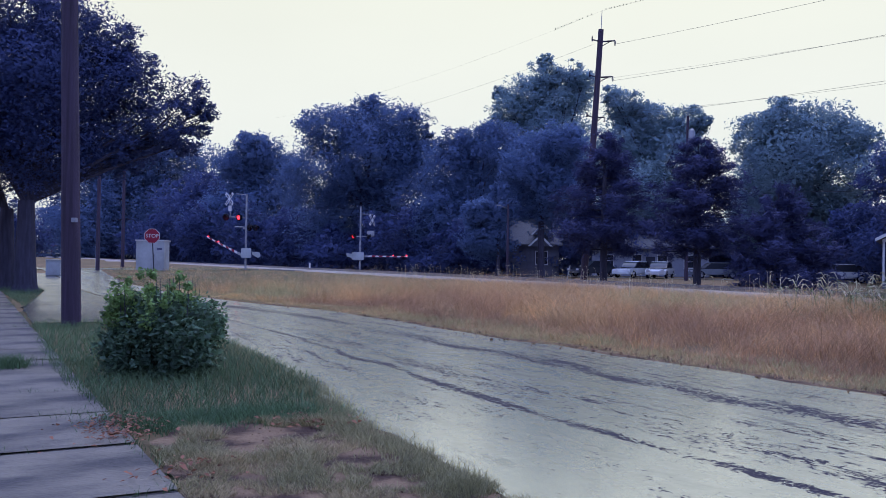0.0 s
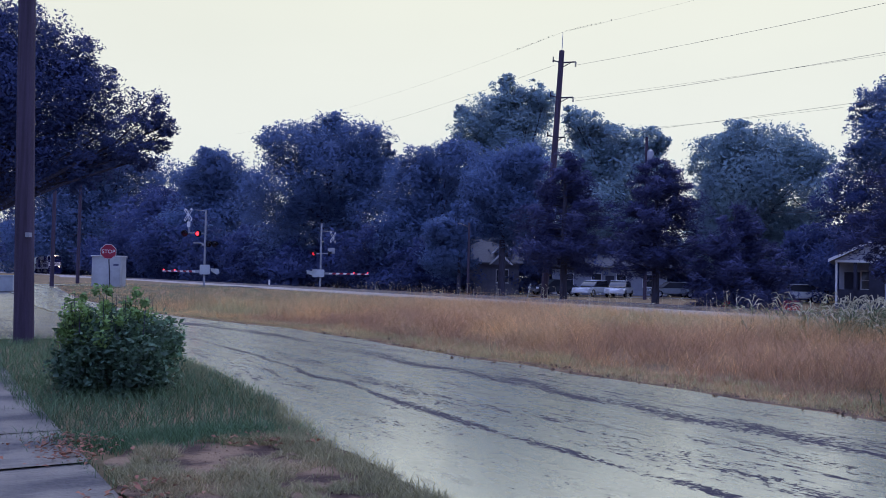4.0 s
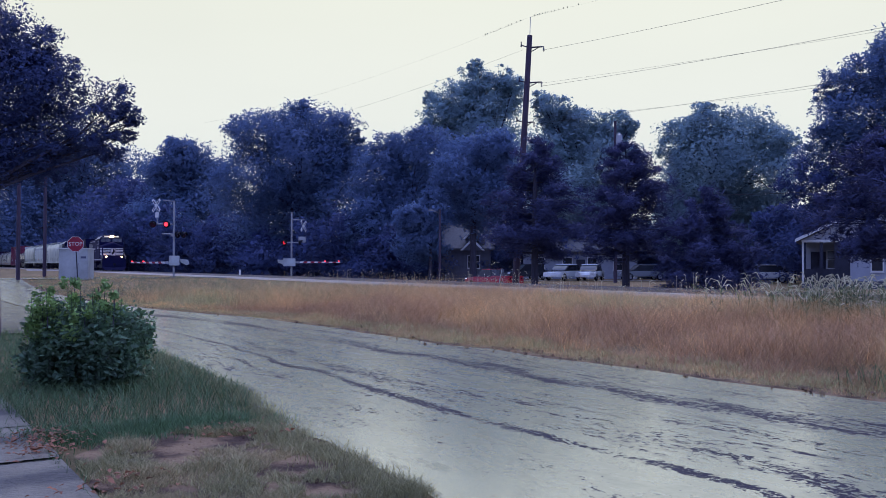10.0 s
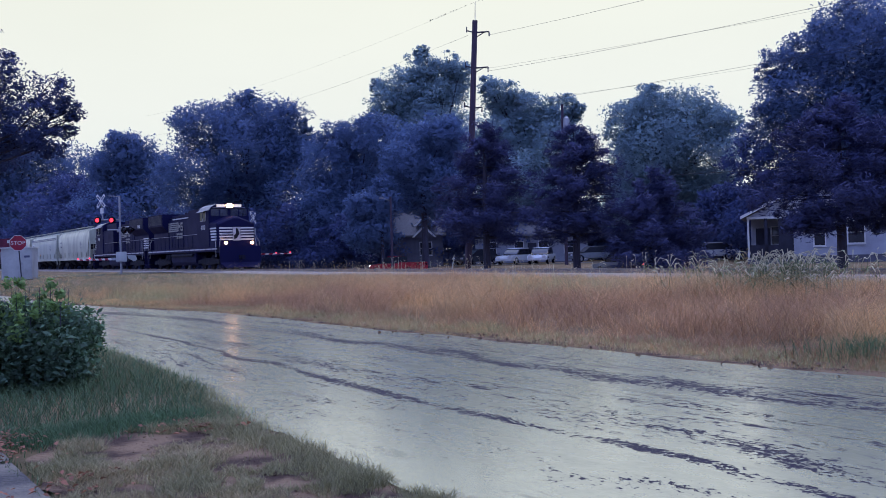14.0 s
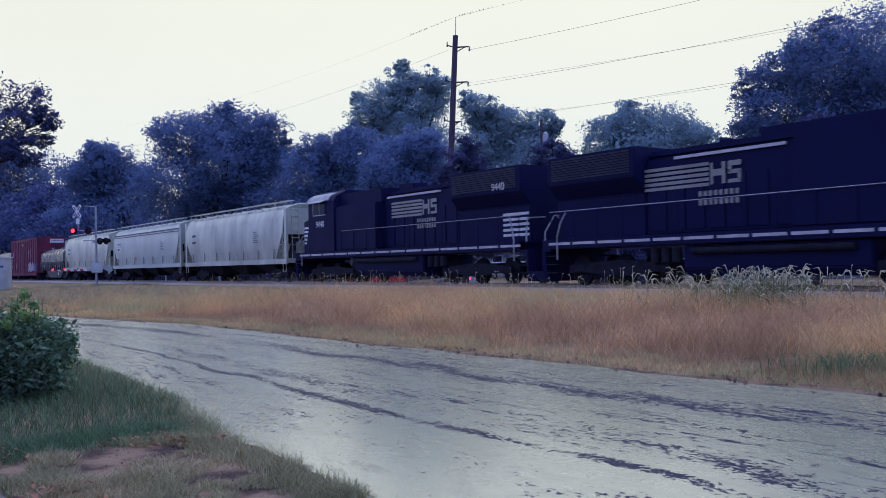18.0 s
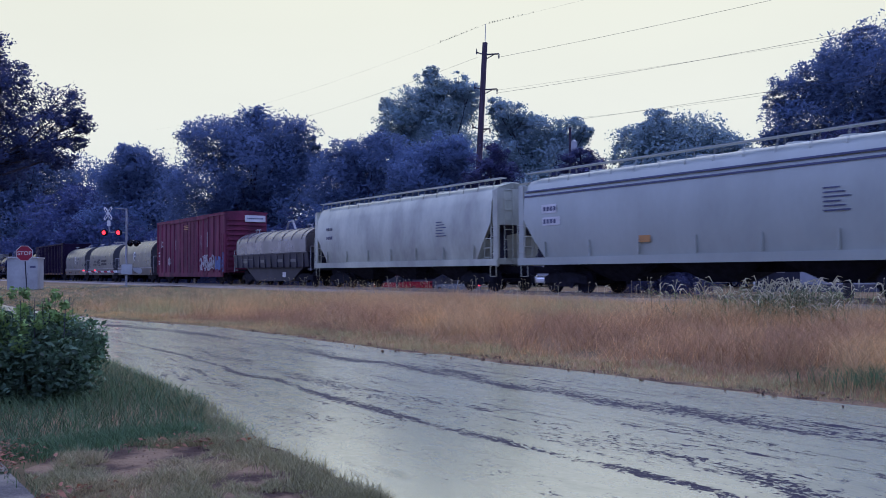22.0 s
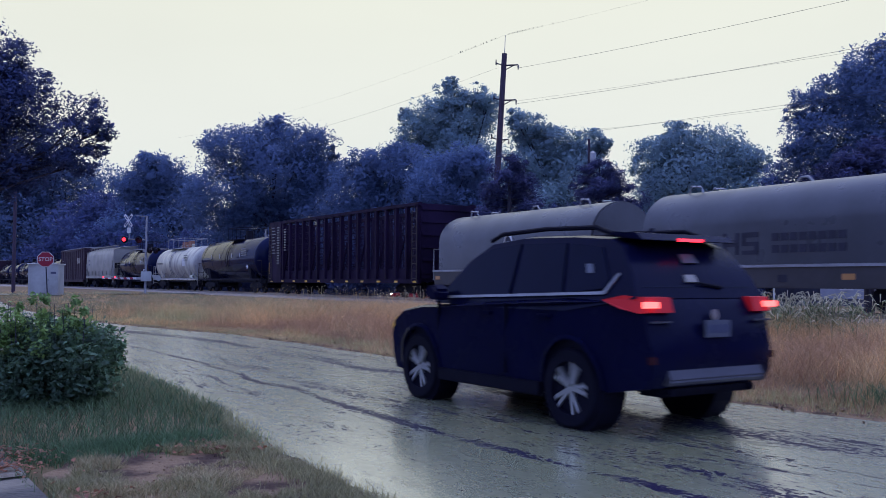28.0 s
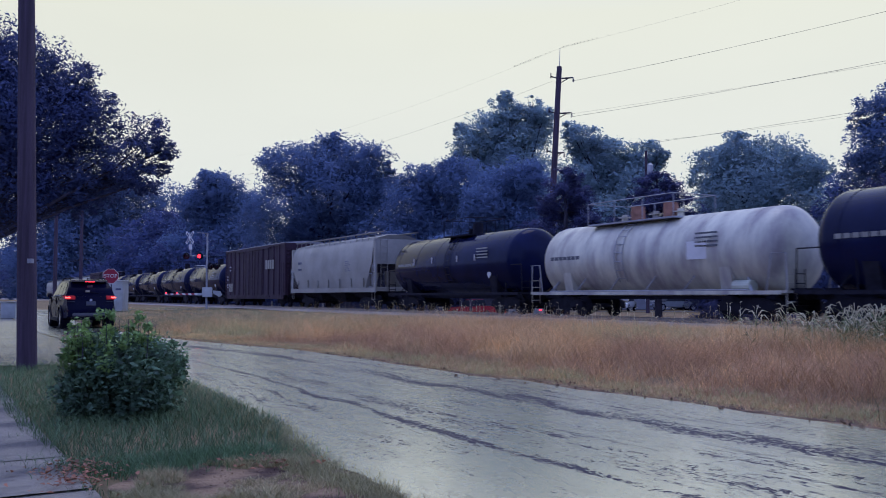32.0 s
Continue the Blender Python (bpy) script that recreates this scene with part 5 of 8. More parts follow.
for k in [0.6 * q for q in (-7.6, -7.2, -6.6, -6.1, -5.7, -5.2, -4.9, -4.0, -3.6, -3.1, -2.3, -1.6, 0.6, 1.1, 1.4, 1.9, 2.3, 2.7, 3.2, 3.7, 4.3, 5.0, 5.6, 7.2)]:
    sag = 0.5 * 4 * (abs(k) / 52) * (1 - abs(k) / 52) if k > 0 else 0.8 * 4 * (abs(k) / 52) * (1 - abs(k) / 52)
    z = TOP.z + ((17.9 if k > 0 else 17.4) - TOP.z) * abs(k) / 52 - sag
    at_ = pose(TOP.x + LDX * k, TOP.y + LDY * k, z, 0, 0, br.uniform(-40, 40)) @ BIRD
    if bird0 is None:
        bird0 = thing("bird", "small dark bird perched on the top wire", "bird", at_, "birds on the wire")
        g = Geo()
        g.tube((0, 0, 0.0), (0.0, -0.03, 0.07), 0.025, 0.05, 7)
        g.tube((0.0, -0.03, 0.07), (0, -0.02, 0.13), 0.05, 0.03, 7)
        part("body", g, M["dark"], bird0, smooth=True)
        g = Geo()
        g.tube((0, -0.02, 0.12), (0, -0.035, 0.17), 0.03, 0.02, 7)
        g.tube((0, -0.05, 0.15), (0, -0.085, 0.145), 0.008, 0.002, 5)
        part("head", g, M["dark"], bird0, smooth=True)
        g = Geo()
        g.box(-0.015, 0.015, 0.0, 0.10, -0.02, 0.0)
        part("tail", g, M["dark"], bird0)
    else:
        copy_thing(bird0, at_)

tp = wood_pole(11.06, 74.18, 13.3, 0.15, "dark power pole carrying a pale transformer among the trees")
g = Geo()
g.tube((0.28, -0.2, 11.0), (0.28, -0.2, 12.1), 0.25, 0.25, 14)
g.tube((0.28, -0.2, 12.1), (0.28, -0.2, 12.25), 0.25, 0.1, 14)
part("transformer", g, M["galv"], tp, "pale grey transformer can", smooth=True)
lp = wood_pole(-3.5, 79.9, 7.0, 0.12, "thin dark pole with a small lamp at the wood's edge")
g = Geo()
g.tube((0, 0, 6.6), (-0.7, -0.2, 6.9), 0.03, 0.03, 6)
g.box(-1.0, -0.65, -0.32, -0.1, 6.85, 6.95)
part("lamp_arm", g, M["galv"], lp)
lp1 = wood_pole(-28.6, 55.0, 10.5, 0.13, "thin dark pole at the street corner")
wood_pole(-33.0, 67.4, 10.0, 0.14, "thin dark pole at the street corner")
wire("power_line", (-9.5, 15.9, 10.4), (-28.6, 55.0, 10.4), 0.9, 0.012, "thin dark power line strung between poles")
wire("power_line", (-10.1, 15.9, 10.4), (-60, 30.0, 11.4), 0.9, 0.012, "thin dark power line strung between poles")
wire("service_cable", (13.5, 57.0, 6.05), (24.5, 54.4, 6.4), 0.15, 0.018, "pale service cable between the trees")
g = Geo()
g.box(-0.45, 0.45, -0.15, 0.15, -0.06, 0.1)
g.tube((0.4, 0, 0.05), (1.5, 0, -0.25), 0.03, 0.03, 6)
solo("street_lamp", g, M["shedgrey"], "pale street lamp head on an arm among the pines", "street lamp", pose(5.35, 58.5, 6.15), bevel=0.03)


# ---- the crossing ----
def octagon(r):
    return [(r * math.cos(math.pi / 8 + k * math.pi / 4), r * math.sin(math.pi / 8 + k * math.pi / 4)) for k in range(8)]


stop = thing("stop_sign", "red octagonal stop sign on a leaning steel post", "road sign", pose(-22.60, 50.1, on_ground(-22.60, 50.1) - 0.05, 0, 0, 27))
g = Geo()
g.box(-0.03, 0.03, -0.02, 0.02, 0, 2.7, Matrix.Rotation(radians(-3.5), 4, "Y"))
part("post", g, M["dark"], stop)
cx, cz = -0.15, 2.24
g = Geo()
g.prism([(cx + a, cz + b) for a, b in octagon(0.46)], -0.03, -0.045, "y")
face = part("face", g, M["stopred"], stop)
g = Geo()
o1, o2 = octagon(0.455), octagon(0.425)
g.add([(cx + a, -0.049, cz + b) for a, b in o1] + [(cx + a, -0.049, cz + b) for a, b in o2], [(k, (k + 1) % 8, 8 + (k + 1) % 8, 8 + k) for k in range(8)])
part("border", g, M["white"], face, "white border")
letters("word", "STOP", 0.30, M["white"], face, pose(cx, -0.052, cz, 90, 0, 0), "white letters")


def crossbuck(parent, x, z, yaw, y=0.0):
    """Crossed white boards with dark lettering bars."""
    first = None
    for s in (-1, 1):
        g = Geo()
        m = pose(x, y - 0.02 * s, z, 0, 0, yaw) @ pose(0, 0, 0, 0, 45 * s, 0)
        g.box(-0.62, 0.62, -0.012, 0.012, -0.115, 0.115, m)
        b = part("crossbuck_board", g, M["white"], parent, "white reflective board")
        g = Geo()
        for a0, a1 in ((-0.5, -0.14), (0.14, 0.5)):
            g.box(a0, a1, -0.018, -0.013, -0.06, 0.06, m)
        part("lettering_bar", g, M["platebar"], b, "dark lettering on the board")


def flasher(parent, x, z, yaw, lit, y=0.0, turn=True):
    """A round signal lamp: backboard, hood and a turning lens disc, lit on one face."""
    base = pose(x, y, z, 0, 0, yaw)
    g = Geo()
    g.tube((0, 0.02, 0), (0, 0.05, 0), 0.26, 0.26, 20)
    back = part("backboard", g, M["black"], parent, "round black backboard", m=base)
    g = Geo()
    n = 12
    for k in range(n):
        a0, a1 = math.pi * (k / n) * 1.2 - 0.1 * math.pi, math.pi * ((k + 1) / n) * 1.2 - 0.1 * math.pi
        c0, s0_, c1, s1_ = math.cos(a0), math.sin(a0), math.cos(a1), math.sin(a1)
        g.add([(0.17 * c0, 0, 0.17 * s0_), (0.17 * c1, 0, 0.17 * s1_), (0.17 * c1, -0.26, 0.17 * s1_), (0.17 * c0, -0.26, 0.17 * s0_),
               (0.18 * c0, 0, 0.18 * s0_), (0.18 * c1, 0, 0.18 * s1_), (0.18 * c1, -0.26, 0.18 * s1_), (0.18 * c0, -0.26, 0.18 * s0_)],
              [(0, 1, 2, 3), (4, 7, 6, 5), (3, 2, 6, 7), (0, 4, 5, 1)])
    part("hood", g, M["black"], back)
    g = Geo()
    g.tube((0, -0.012, 0), (0, -0.002, 0), 0.15, 0.155, 20)
    lens = part("lens", g, M["lamp_red"] if lit else M["lens_dark"], back, "red signal lens")
    if turn:
        lens.data.materials.append(M["lens_dark"] if lit else M["lamp_red"])
        for p in lens.data.polygons:
            p.material_index = 0 if p.center.y < -0.008 else 1
        lens.location = (0, -0.10, 0)
        # an inner ring keeps the turning disc clear of the board
    return lens


def gate_arm(parent, m, length, vec):
    """Striped arm along vec from its pivot; three small red lamps."""
    arm = part("gate_arm", Geo().box(0, 0.5, -0.04, 0.04, -0.09, 0.09), M["galv"], parent, "striped red and white gate arm", m=m)
    n = 11
    for k in range(n):
        g = Geo()
        a0, a1 = 0.5 + (length - 0.5) * k / n, 0.5 + (length - 0.5) * (k + 1) / n
        w0, w1 = 0.085 - 0.04 * k / n, 0.085 - 0.04 * (k + 1) / n
        g.prism([(a0, -w0), (a1, -w1), (a1 + 0.1, w1), (a0 + 0.1, w0)], -0.02, 0.02, "y")
        part("stripe", g, M["white"] if k % 2 == 0 else M["stopred"], arm)
    for u in (0.35, 0.68, 0.98):
        g = Geo()
        g.tube((length * u, -0.05, 0.10), (length * u, 0.05, 0.10), 0.045, 0.045, 10)
        part("arm_lamp", g, M["lamp_red"] if u > 0.5 else M["lens_dark"], arm, "small red lamp on the arm")
    return arm


x1, y1 = -23.3, 68.1
sig1 = thing("crossing_signal", "grey steel crossing signal with crossbuck, red lamps and a lowered gate", "crossing signal", pose(x1, y1, on_ground(x1, y1) - 0.05, 0, 0, 18.9), "crossing signals")
g = Geo()
g.tube((0, 0, 0), (0, 0, 5.95), 0.085, 0.075, 12)
g.tube((0, 0, 0), (0, 0, 0.12), 0.24, 0.24, 12)
part("mast", g, M["galv"], sig1, smooth=True)
g = Geo()
g.tube((0, 0, 5.9), (-0.8, 0, 5.95), 0.03, 0.03, 8)
g.tube((0, 0, 4.15), (-1.7, -0.1, 4.15), 0.045, 0.045, 8)
g.tube((-1.2, -0.1, 4.15), (-1.3, -0.1, 5.9), 0.045, 0.045, 8)
part("signal_arm", g, M["galv"], sig1)
crossbuck(sig1, -1.3, 5.55, -52, -0.16)
g = Geo()
g.box(-0.16, 0.16, -0.01, 0.01, -0.2, 0.2, pose(-1.25, -0.18, 4.83, 0, 0, -40))
part("track_plate", g, M["white"], sig1, "small white plate under the crossbuck")
lensL = flasher(sig1, -1.55, 4.12, -18, True, -0.2)
lensR = flasher(sig1, -0.55, 4.12, -18, True, -0.2)
for xx in (0.28, 0.72):
    flasher(sig1, xx, 3.35, 40, False, -0.1, False)
g = Geo()
g.tube((-0.9, 0, 3.4), (0.9, 0, 3.4), 0.04, 0.04, 8)
g.box(-0.25, 0.25, -0.15, 0.15, 3.22, 3.36)
part("lamp_bar", g, M["galv"], sig1)
g = Geo()
g.box(-0.35, 0.42, -0.25, 0.3, 1.0, 1.75)
mech = part("gate_mechanism", g, M["shedgrey"], sig1, "pale grey gate machine box", bevel=0.03)
g = Geo()
g.prism([(0.45, 1.5), (1.05, 1.45), (1.15, 1.15), (0.95, 1.0), (0.5, 1.25)], -0.12, 0.12, "y")
part("counterweight", g, M["shedgrey"], mech, bevel=0.02)
ARM1 = pose(-0.3, -0.05, 1.22, 0, 0, 180 - 48)
arm1 = gate_arm(sig1, ARM1, 4.3, None)

x2, y2 = -16.8, 80.3
sig2 = thing("crossing_signal", "grey steel crossing signal with its gate lowered beyond the track", "crossing signal", pose(x2, y2, on_ground(x2, y2) - 0.12, 0, 0, 11.8), "crossing signals")
g = Geo()
g.tube((0, 0, 0), (0, 0, 6.0), 0.09, 0.08, 12)
g.tube((0, 0, 0), (0, 0, 0.12), 0.24, 0.24, 12)
part("mast", g, M["galv"], sig2, smooth=True)
g = Geo()
g.tube((0, 0, 5.3), (1.1, 0, 5.3), 0.035, 0.035, 8)
g.tube((-0.7, 0, 3.25), (1.2, 0, 3.3), 0.04, 0.04, 8)
g.box(0.6, 1.25, -0.1, 0.1, 3.3, 3.8)
part("signal_arm", g, M["galv"], sig2)
crossbuck(sig2, 1.05, 4.75, 58)
flasher(sig2, -0.65, 3.25, -30, True, -0.12, False).data.materials[0] = M["lamp_dim"]
flasher(sig2, 0.75, 3.3, 70, False, 0, False)
g = Geo()
g.box(-0.75, 0.35, -0.25, 0.3, 1.15, 1.85)
mech2 = part("gate_mechanism", g, M["shedgrey"], sig2, "pale grey gate machine box", bevel=0.03)
g = Geo()
g.prism([(-0.7, 1.7), (-1.25, 1.75), (-1.2, 1.45), (-0.7, 1.3)], -0.12, 0.12, "y")
part("counterweight", g, M["shedgrey"], mech2, bevel=0.02)
gate_arm(sig2, pose(0.3, -0.05, 1.5, 0, 0, -35), 4.7, None)

SHED = pose(-26.4, 58.3, on_ground(-26.4, 58.3) - 0.05, 0, 0, 12)
shed = thing("signal_bungalow", "pale grey steel equipment shed by the crossing", "equipment shed", SHED)
part("body", Geo().box(-0.9, 0.9, -0.9, 0.9, 0.08, 2.05), M["shedgrey"], shed, bevel=0.02)
part("roof", Geo().box(-0.97, 0.97, -1.0, 1.0, 2.05, 2.12), M["white"], shed, bevel=0.02)
dr = part("door", Geo().box(-0.45, 0.45, -0.93, -0.905, 0.2, 1.9), M["shedgrey"], shed, bevel=0.01)
part("handle", Geo().box(0.28, 0.36, -0.97, -0.93, 1.0, 1.15), M["galv"], dr)
part("notice", Geo().box(0.42, 0.78, -0.915, -0.905, 1.45, 1.58), M["platebar"], shed, "small dark notice plate")
part("footing", Geo().box(-0.95, 0.95, -0.95, 0.95, -0.1, 0.08), M["slab"], shed)
cab = thing("utility_cabinet", "low pale utility cabinet by the roadside", "utility box", pose(-24.9, 43.4, on_ground(-24.9, 43.4) - 0.03, 0, 0, 20))
part("body", Geo().box(-0.34, 0.34, -0.3, 0.3, 0.05, 0.8), M["shedgrey"], cab, bevel=0.02)
part("lid", Geo().box(-0.37, 0.37, -0.33, 0.33, 0.8, 0.86), M["shedgrey"], cab, bevel=0.02)
part("pad", Geo().box(-0.45, 0.45, -0.4, 0.4, -0.1, 0.05), M["slab"], cab)
for x, y, h in ((-19.1, 71.5, 0.62), (-30.0, 57.5, 2.0)):
    post = thing("marker_post", "slim white marker post by the track", "post", pose(x, y, on_ground(x, y) - 0.03))
    part("shaft", Geo().tube((0, 0, 0), (0, 0, h), 0.07 if h < 1 else 0.05, 0.07 if h < 1 else 0.05, 10), M["white"], post, smooth=True)
    part("cap", Geo().tube((0, 0, h), (0, 0, h + 0.05), 0.075, 0.04, 10), M["galv"], post)
g = Geo()
g.tube((0, 0, 0), (0.35, 0, 1.7), 0.035, 0.03, 8)
solo("leaning_stake", g, M["shedgrey"], "pale leaning stake beyond the track", "stake", pose(1.3, 66.0, on_ground(1.3, 66.0) - 0.02))


# ---- houses and parked cars beyond the railway ----
def siding_wall(parent, x0, x1, z0, z1, y, boards, material):
    n = boards
    for k in range(n):
        a, b = z0 + (z1 - z0) * k / n, z0 + (z1 - z0) * (k + 1) / n
        g = Geo()
        g.add([(x0, y - 0.03, a), (x1, y - 0.03, a), (x1, y - 0.008, b), (x0, y - 0.008, b), (x0, y, a), (x1, y, a)], [(0, 1, 2, 3), (0, 4, 5, 1)])
        part("siding_board", g, material, parent)


def window_unit(parent, x, z, w, h, y):
    win = part("window", Geo().box(x - w / 2 - 0.07, x + w / 2 + 0.07, y - 0.05, y + 0.02, z - h / 2 - 0.07, z + h / 2 + 0.07), M["white"], parent, bevel=0.01)
    part("pane", Geo().box(x - w / 2, x + w / 2, y - 0.062, y - 0.052, z - h / 2, z - 0.02), M["glasspane"], win)
    part("pane", Geo().box(x - w / 2, x + w / 2, y - 0.062, y - 0.052, z + 0.02, z + h / 2), M["glasspane"], win)
    part("sill", Geo().box(x - w / 2 - 0.1, x + w / 2 + 0.1, y - 0.1, y, z - h / 2 - 0.12, z - h / 2 - 0.07), M["white"], win)


HX, HY_ = 20.3, 57.9
house = thing("house", "small white clapboard house with a corner porch under its gable", "house", pose(HX, HY_, on_ground(HX, HY_) - 0.05, 0, 0, -20.8))
part("wall", Geo().box(0.2, 8.4, 2.2, 9.0, 0.0, 3.1), M["siding"], house)
wall_f = part("front_wall", Geo().box(2.8, 8.4, 0.02, 2.2, 0.5, 3.1), M["siding"], house)
siding_wall(wall_f, 2.8, 8.4, 0.5, 3.1, 0.015, 16, M["siding"])
gable = part("gable", Geo().prism([(0.0, 3.05), (8.4, 3.05), (4.2, 5.15)], 0.02, 0.16, "y"), M["siding"], house)
for k in range(10):
    z0_, z1_ = 3.06 + 0.19 * k, 3.06 + 0.19 * (k + 1)
    h0_ = 4.1 * (1 - (z1_ - 3.05) / 2.1)
    part("siding_board", Geo().box(4.2 - h0_, 4.2 + h0_, -0.012, 0.016, z0_, z1_ - 0.02), M["siding"], gable)
part("foundation", Geo().box(2.85, 8.35, 0.06, 2.2, -0.2, 0.5), M["brickhouse"], house)
part("roof", Geo().prism([(-0.35, 2.95), (4.2, 5.22), (8.75, 2.95), (8.75, 3.1), (4.2, 5.4), (-0.35, 3.1)], -0.45, 9.3, "y"), M["roof"], house)
for s_x in (0, 1):
    pr_ = [(-0.37, 2.93), (4.2, 5.2), (4.2, 5.42), (-0.37, 3.12)]
    part("rake_board", Geo().prism([(8.4 - u if s_x else u, w) for u, w in pr_], -0.5, -0.46, "y"), M["white"], house, "white rake board")
porch = part("porch", Geo().box(0.0, 2.8, 0.0, 2.2, -0.2, 0.32), M["brickhouse"], house)
part("beam", Geo().box(0.0, 2.8, -0.02, 0.12, 2.92, 3.06), M["white"], porch)
part("post", Geo().box(0.02, 0.14, 0.0, 0.12, 0.32, 2.92), M["white"], porch)
part("post", Geo().box(1.05, 1.25, 0.05, 0.2, 0.32, 2.92), M["dark"], porch)
part("porch_rail", Geo().box(0.1, 2.8, 0.05, 0.12, 0.32, 1.25), M["dark"], porch, "dark porch parapet")
# Added dark panel gives the porch opening its shade.
part("porch_screen", Geo().box(1.9, 2.79, 0.12, 0.16, 1.25, 2.92), M["dark"], porch, "dark panel standing in for the porch's shade")
part("front_door", Geo().box(0.5, 1.4, 2.15, 2.2, 0.35, 2.35), M["dark"], house, "dark front door")
window_unit(house, 1.75, 1.85, 0.5, 1.1, 2.2)
window_unit(house, 4.3, 1.9, 0.6, 1.5, -0.02)
window_unit(house, 6.4, 1.9, 0.9, 1.3, -0.02)
part("chimney", Geo().box(5.6, 6.2, 5, 5.6, 4.0, 6.0), M["brickhouse"], house)

h2 = thing("bungalow", "grey bungalow with a dark roof and white gable trim", "house", pose(-2.4, 96.0, 0.2, 0, 0, 0))
part("wall", Geo().box(-5.0, 3.6, 0, 7, 0, 3.2), M["brickhouse"], h2)
part("roof", Geo().prism([(-0.5, 3.1), (3.5, 5.9), (7.5, 3.1), (7.5, 3.25), (3.5, 6.1), (-0.5, 3.25)], -5.4, 4.0, "x"), M["roof"], h2)
for dz, dxx in ((0, 0), (-1.2, -0.25)):
    part("gable_trim", Geo().prism([(0.6 + dxx, 4.2 + dz), (1.9 + dxx, 5.5 + dz), (3.2 + dxx, 4.2 + dz), (2.95 + dxx, 4.2 + dz), (1.9 + dxx, 5.2 + dz), (0.85 + dxx, 4.2 + dz)], -0.7, -0.55, "y"), M["white"], h2, "white gable trim")
    part("gable_face", Geo().prism([(0.85 + dxx, 4.2 + dz), (2.95 + dxx, 4.2 + dz), (1.9 + dxx, 5.2 + dz)], -0.55, 1.2, "y"), M["brickhouse"], h2)
window_unit(h2, -2.5, 1.8, 1.2, 1.3, 0.0)
window_unit(h2, 1.8, 1.8, 1.2, 1.3, 0.0)

h3 = thing("cottage", "pale cottage half hidden behind the pines", "house", pose(9.5, 93.0, 0.2, 0, 0, -6))
w3 = part("wall", Geo().box(-5.0, 6.5, 0, 7, 0, 2.9), M["brickhouse"], h3)
siding_wall(w3, -5.0, 6.5, 0.1, 2.9, -0.01, 14, M["shadesiding"])
part("roof", Geo().prism([(-0.6, 2.8), (3.5, 5.4), (7.6, 2.8), (7.6, 2.95), (3.5, 5.6), (-0.6, 2.95)], -5.4, 6.9, "x"), M["roof"], h3)
for xx in (-3.3, -0.5, 2.0, 4.6):
    window_unit(h3, xx, 1.6, 0.9, 1.2, -0.03)
part("front_door", Geo().box(0.4, 1.3, -0.06, -0.03, 0, 2.05), M["dark"], h3, "dark front door")


def wheel_parts(parent, x, y, r, w, spokes=10, m=None):
    """A tyre with an alloy rim, turning about y. Outer face towards the sign of y."""
    s = 1 if y > 0 else -1
    g = Geo()
    n, prof_ = 24, [(-w / 2, r * 0.66), (-w / 2, r * 0.93), (-w * 0.36, r), (w * 0.36, r), (w / 2, r * 0.93), (w / 2, r * 0.66)]
    vs = [(rr * math.cos(2 * math.pi * k / n), yy, rr * math.sin(2 * math.pi * k / n)) for yy, rr in prof_ for k in range(n)]
    fs = [(i * n + k, i * n + (k + 1) % n, ((i + 1) % 6) * n + (k + 1) % n, ((i + 1) % 6) * n + k) for i in range(6) for k in range(n)]
    g.add(vs, fs)
    wh = part("wheel", g, M["rubber"], parent, "black tyre", smooth=True, m=pose(x, y, r))
    g = Geo()
    yo = s * w * 0.42
    g.tube((0, yo - s * 0.10, 0), (0, yo - s * 0.13, 0), r * 0.66, r * 0.66, 20)
    g.tube((0, yo - s * 0.1, 0), (0, yo, 0), r * 0.15, r * 0.12, 12)
    for k in range(spokes):
        a = 2 * math.pi * (k // 2) / (spokes // 2) + (0.17 if k % 2 else -0.17)
        g.box(r * 0.1, r * 0.70, -s * 0.03, s * 0.0, -r * 0.05, r * 0.05, Matrix.Translation((0, yo, 0)) @ Matrix.Rotation(a, 4, "Y"))
    part("rim", g, M["chrome"], wh, "bright spoked alloy rim")
    return wh


def car(name, label, m, paint, length=4.6, h=1.45, lit=False, truck=False, group="", braking=False):
    """Front is +x."""
    t = thing(name, label, "pickup truck" if truck else "car", m, group)
    L = length / 2
    b = h * 0.6
    body = [(-L, 0.35), (-L, b * 0.95), (-L + 0.1, b + 0.02), (L - 1.3, b), (L - 0.15, b * 0.88), (L, b * 0.7), (L, 0.32)]
    bm_ = Geo().prism(body, -0.88, 0.88, "y")
    part("body", bm_, M[paint], t, bevel=0.07, smooth=True)
    if truck:
        gh_ = [(-0.6, b), (-0.45, h), (0.75, h), (1.35, b)]
        part("bed_rail", Geo().box(-L + 0.05, -0.7, -0.9, 0.9, b, b + 0.09), M[paint], t, bevel=0.02)
    else:
        gh_ = [(-L + 0.35, b), (-L + 0.95, h - 0.04), (-0.3, h), (0.45, h - 0.03), (1.15, b)]
    part("greenhouse", Geo().prism(gh_, -0.74, 0.74, "y"), M["glasspane"], t, "sky-reflecting windows", bevel=0.05, smooth=True)
    cut = [(p[0] * 0.86 + (0.05 if truck else -0.02), p[1]) for p in gh_[1:-1]]
    rf = [(cut[0][0], h - 0.05), (cut[-1][0], h - 0.05), (cut[-1][0] - 0.05, h + 0.02), (cut[0][0] + 0.05, h + 0.02)]
    part("roof_panel", Geo().prism(rf, -0.72, 0.72, "y"), M[paint], t, bevel=0.02)
    for x in (-L + 0.85, L - 0.85):
        for y in (-0.8, 0.8):
            wheel_parts(t, x, y, 0.33, 0.2, 7)
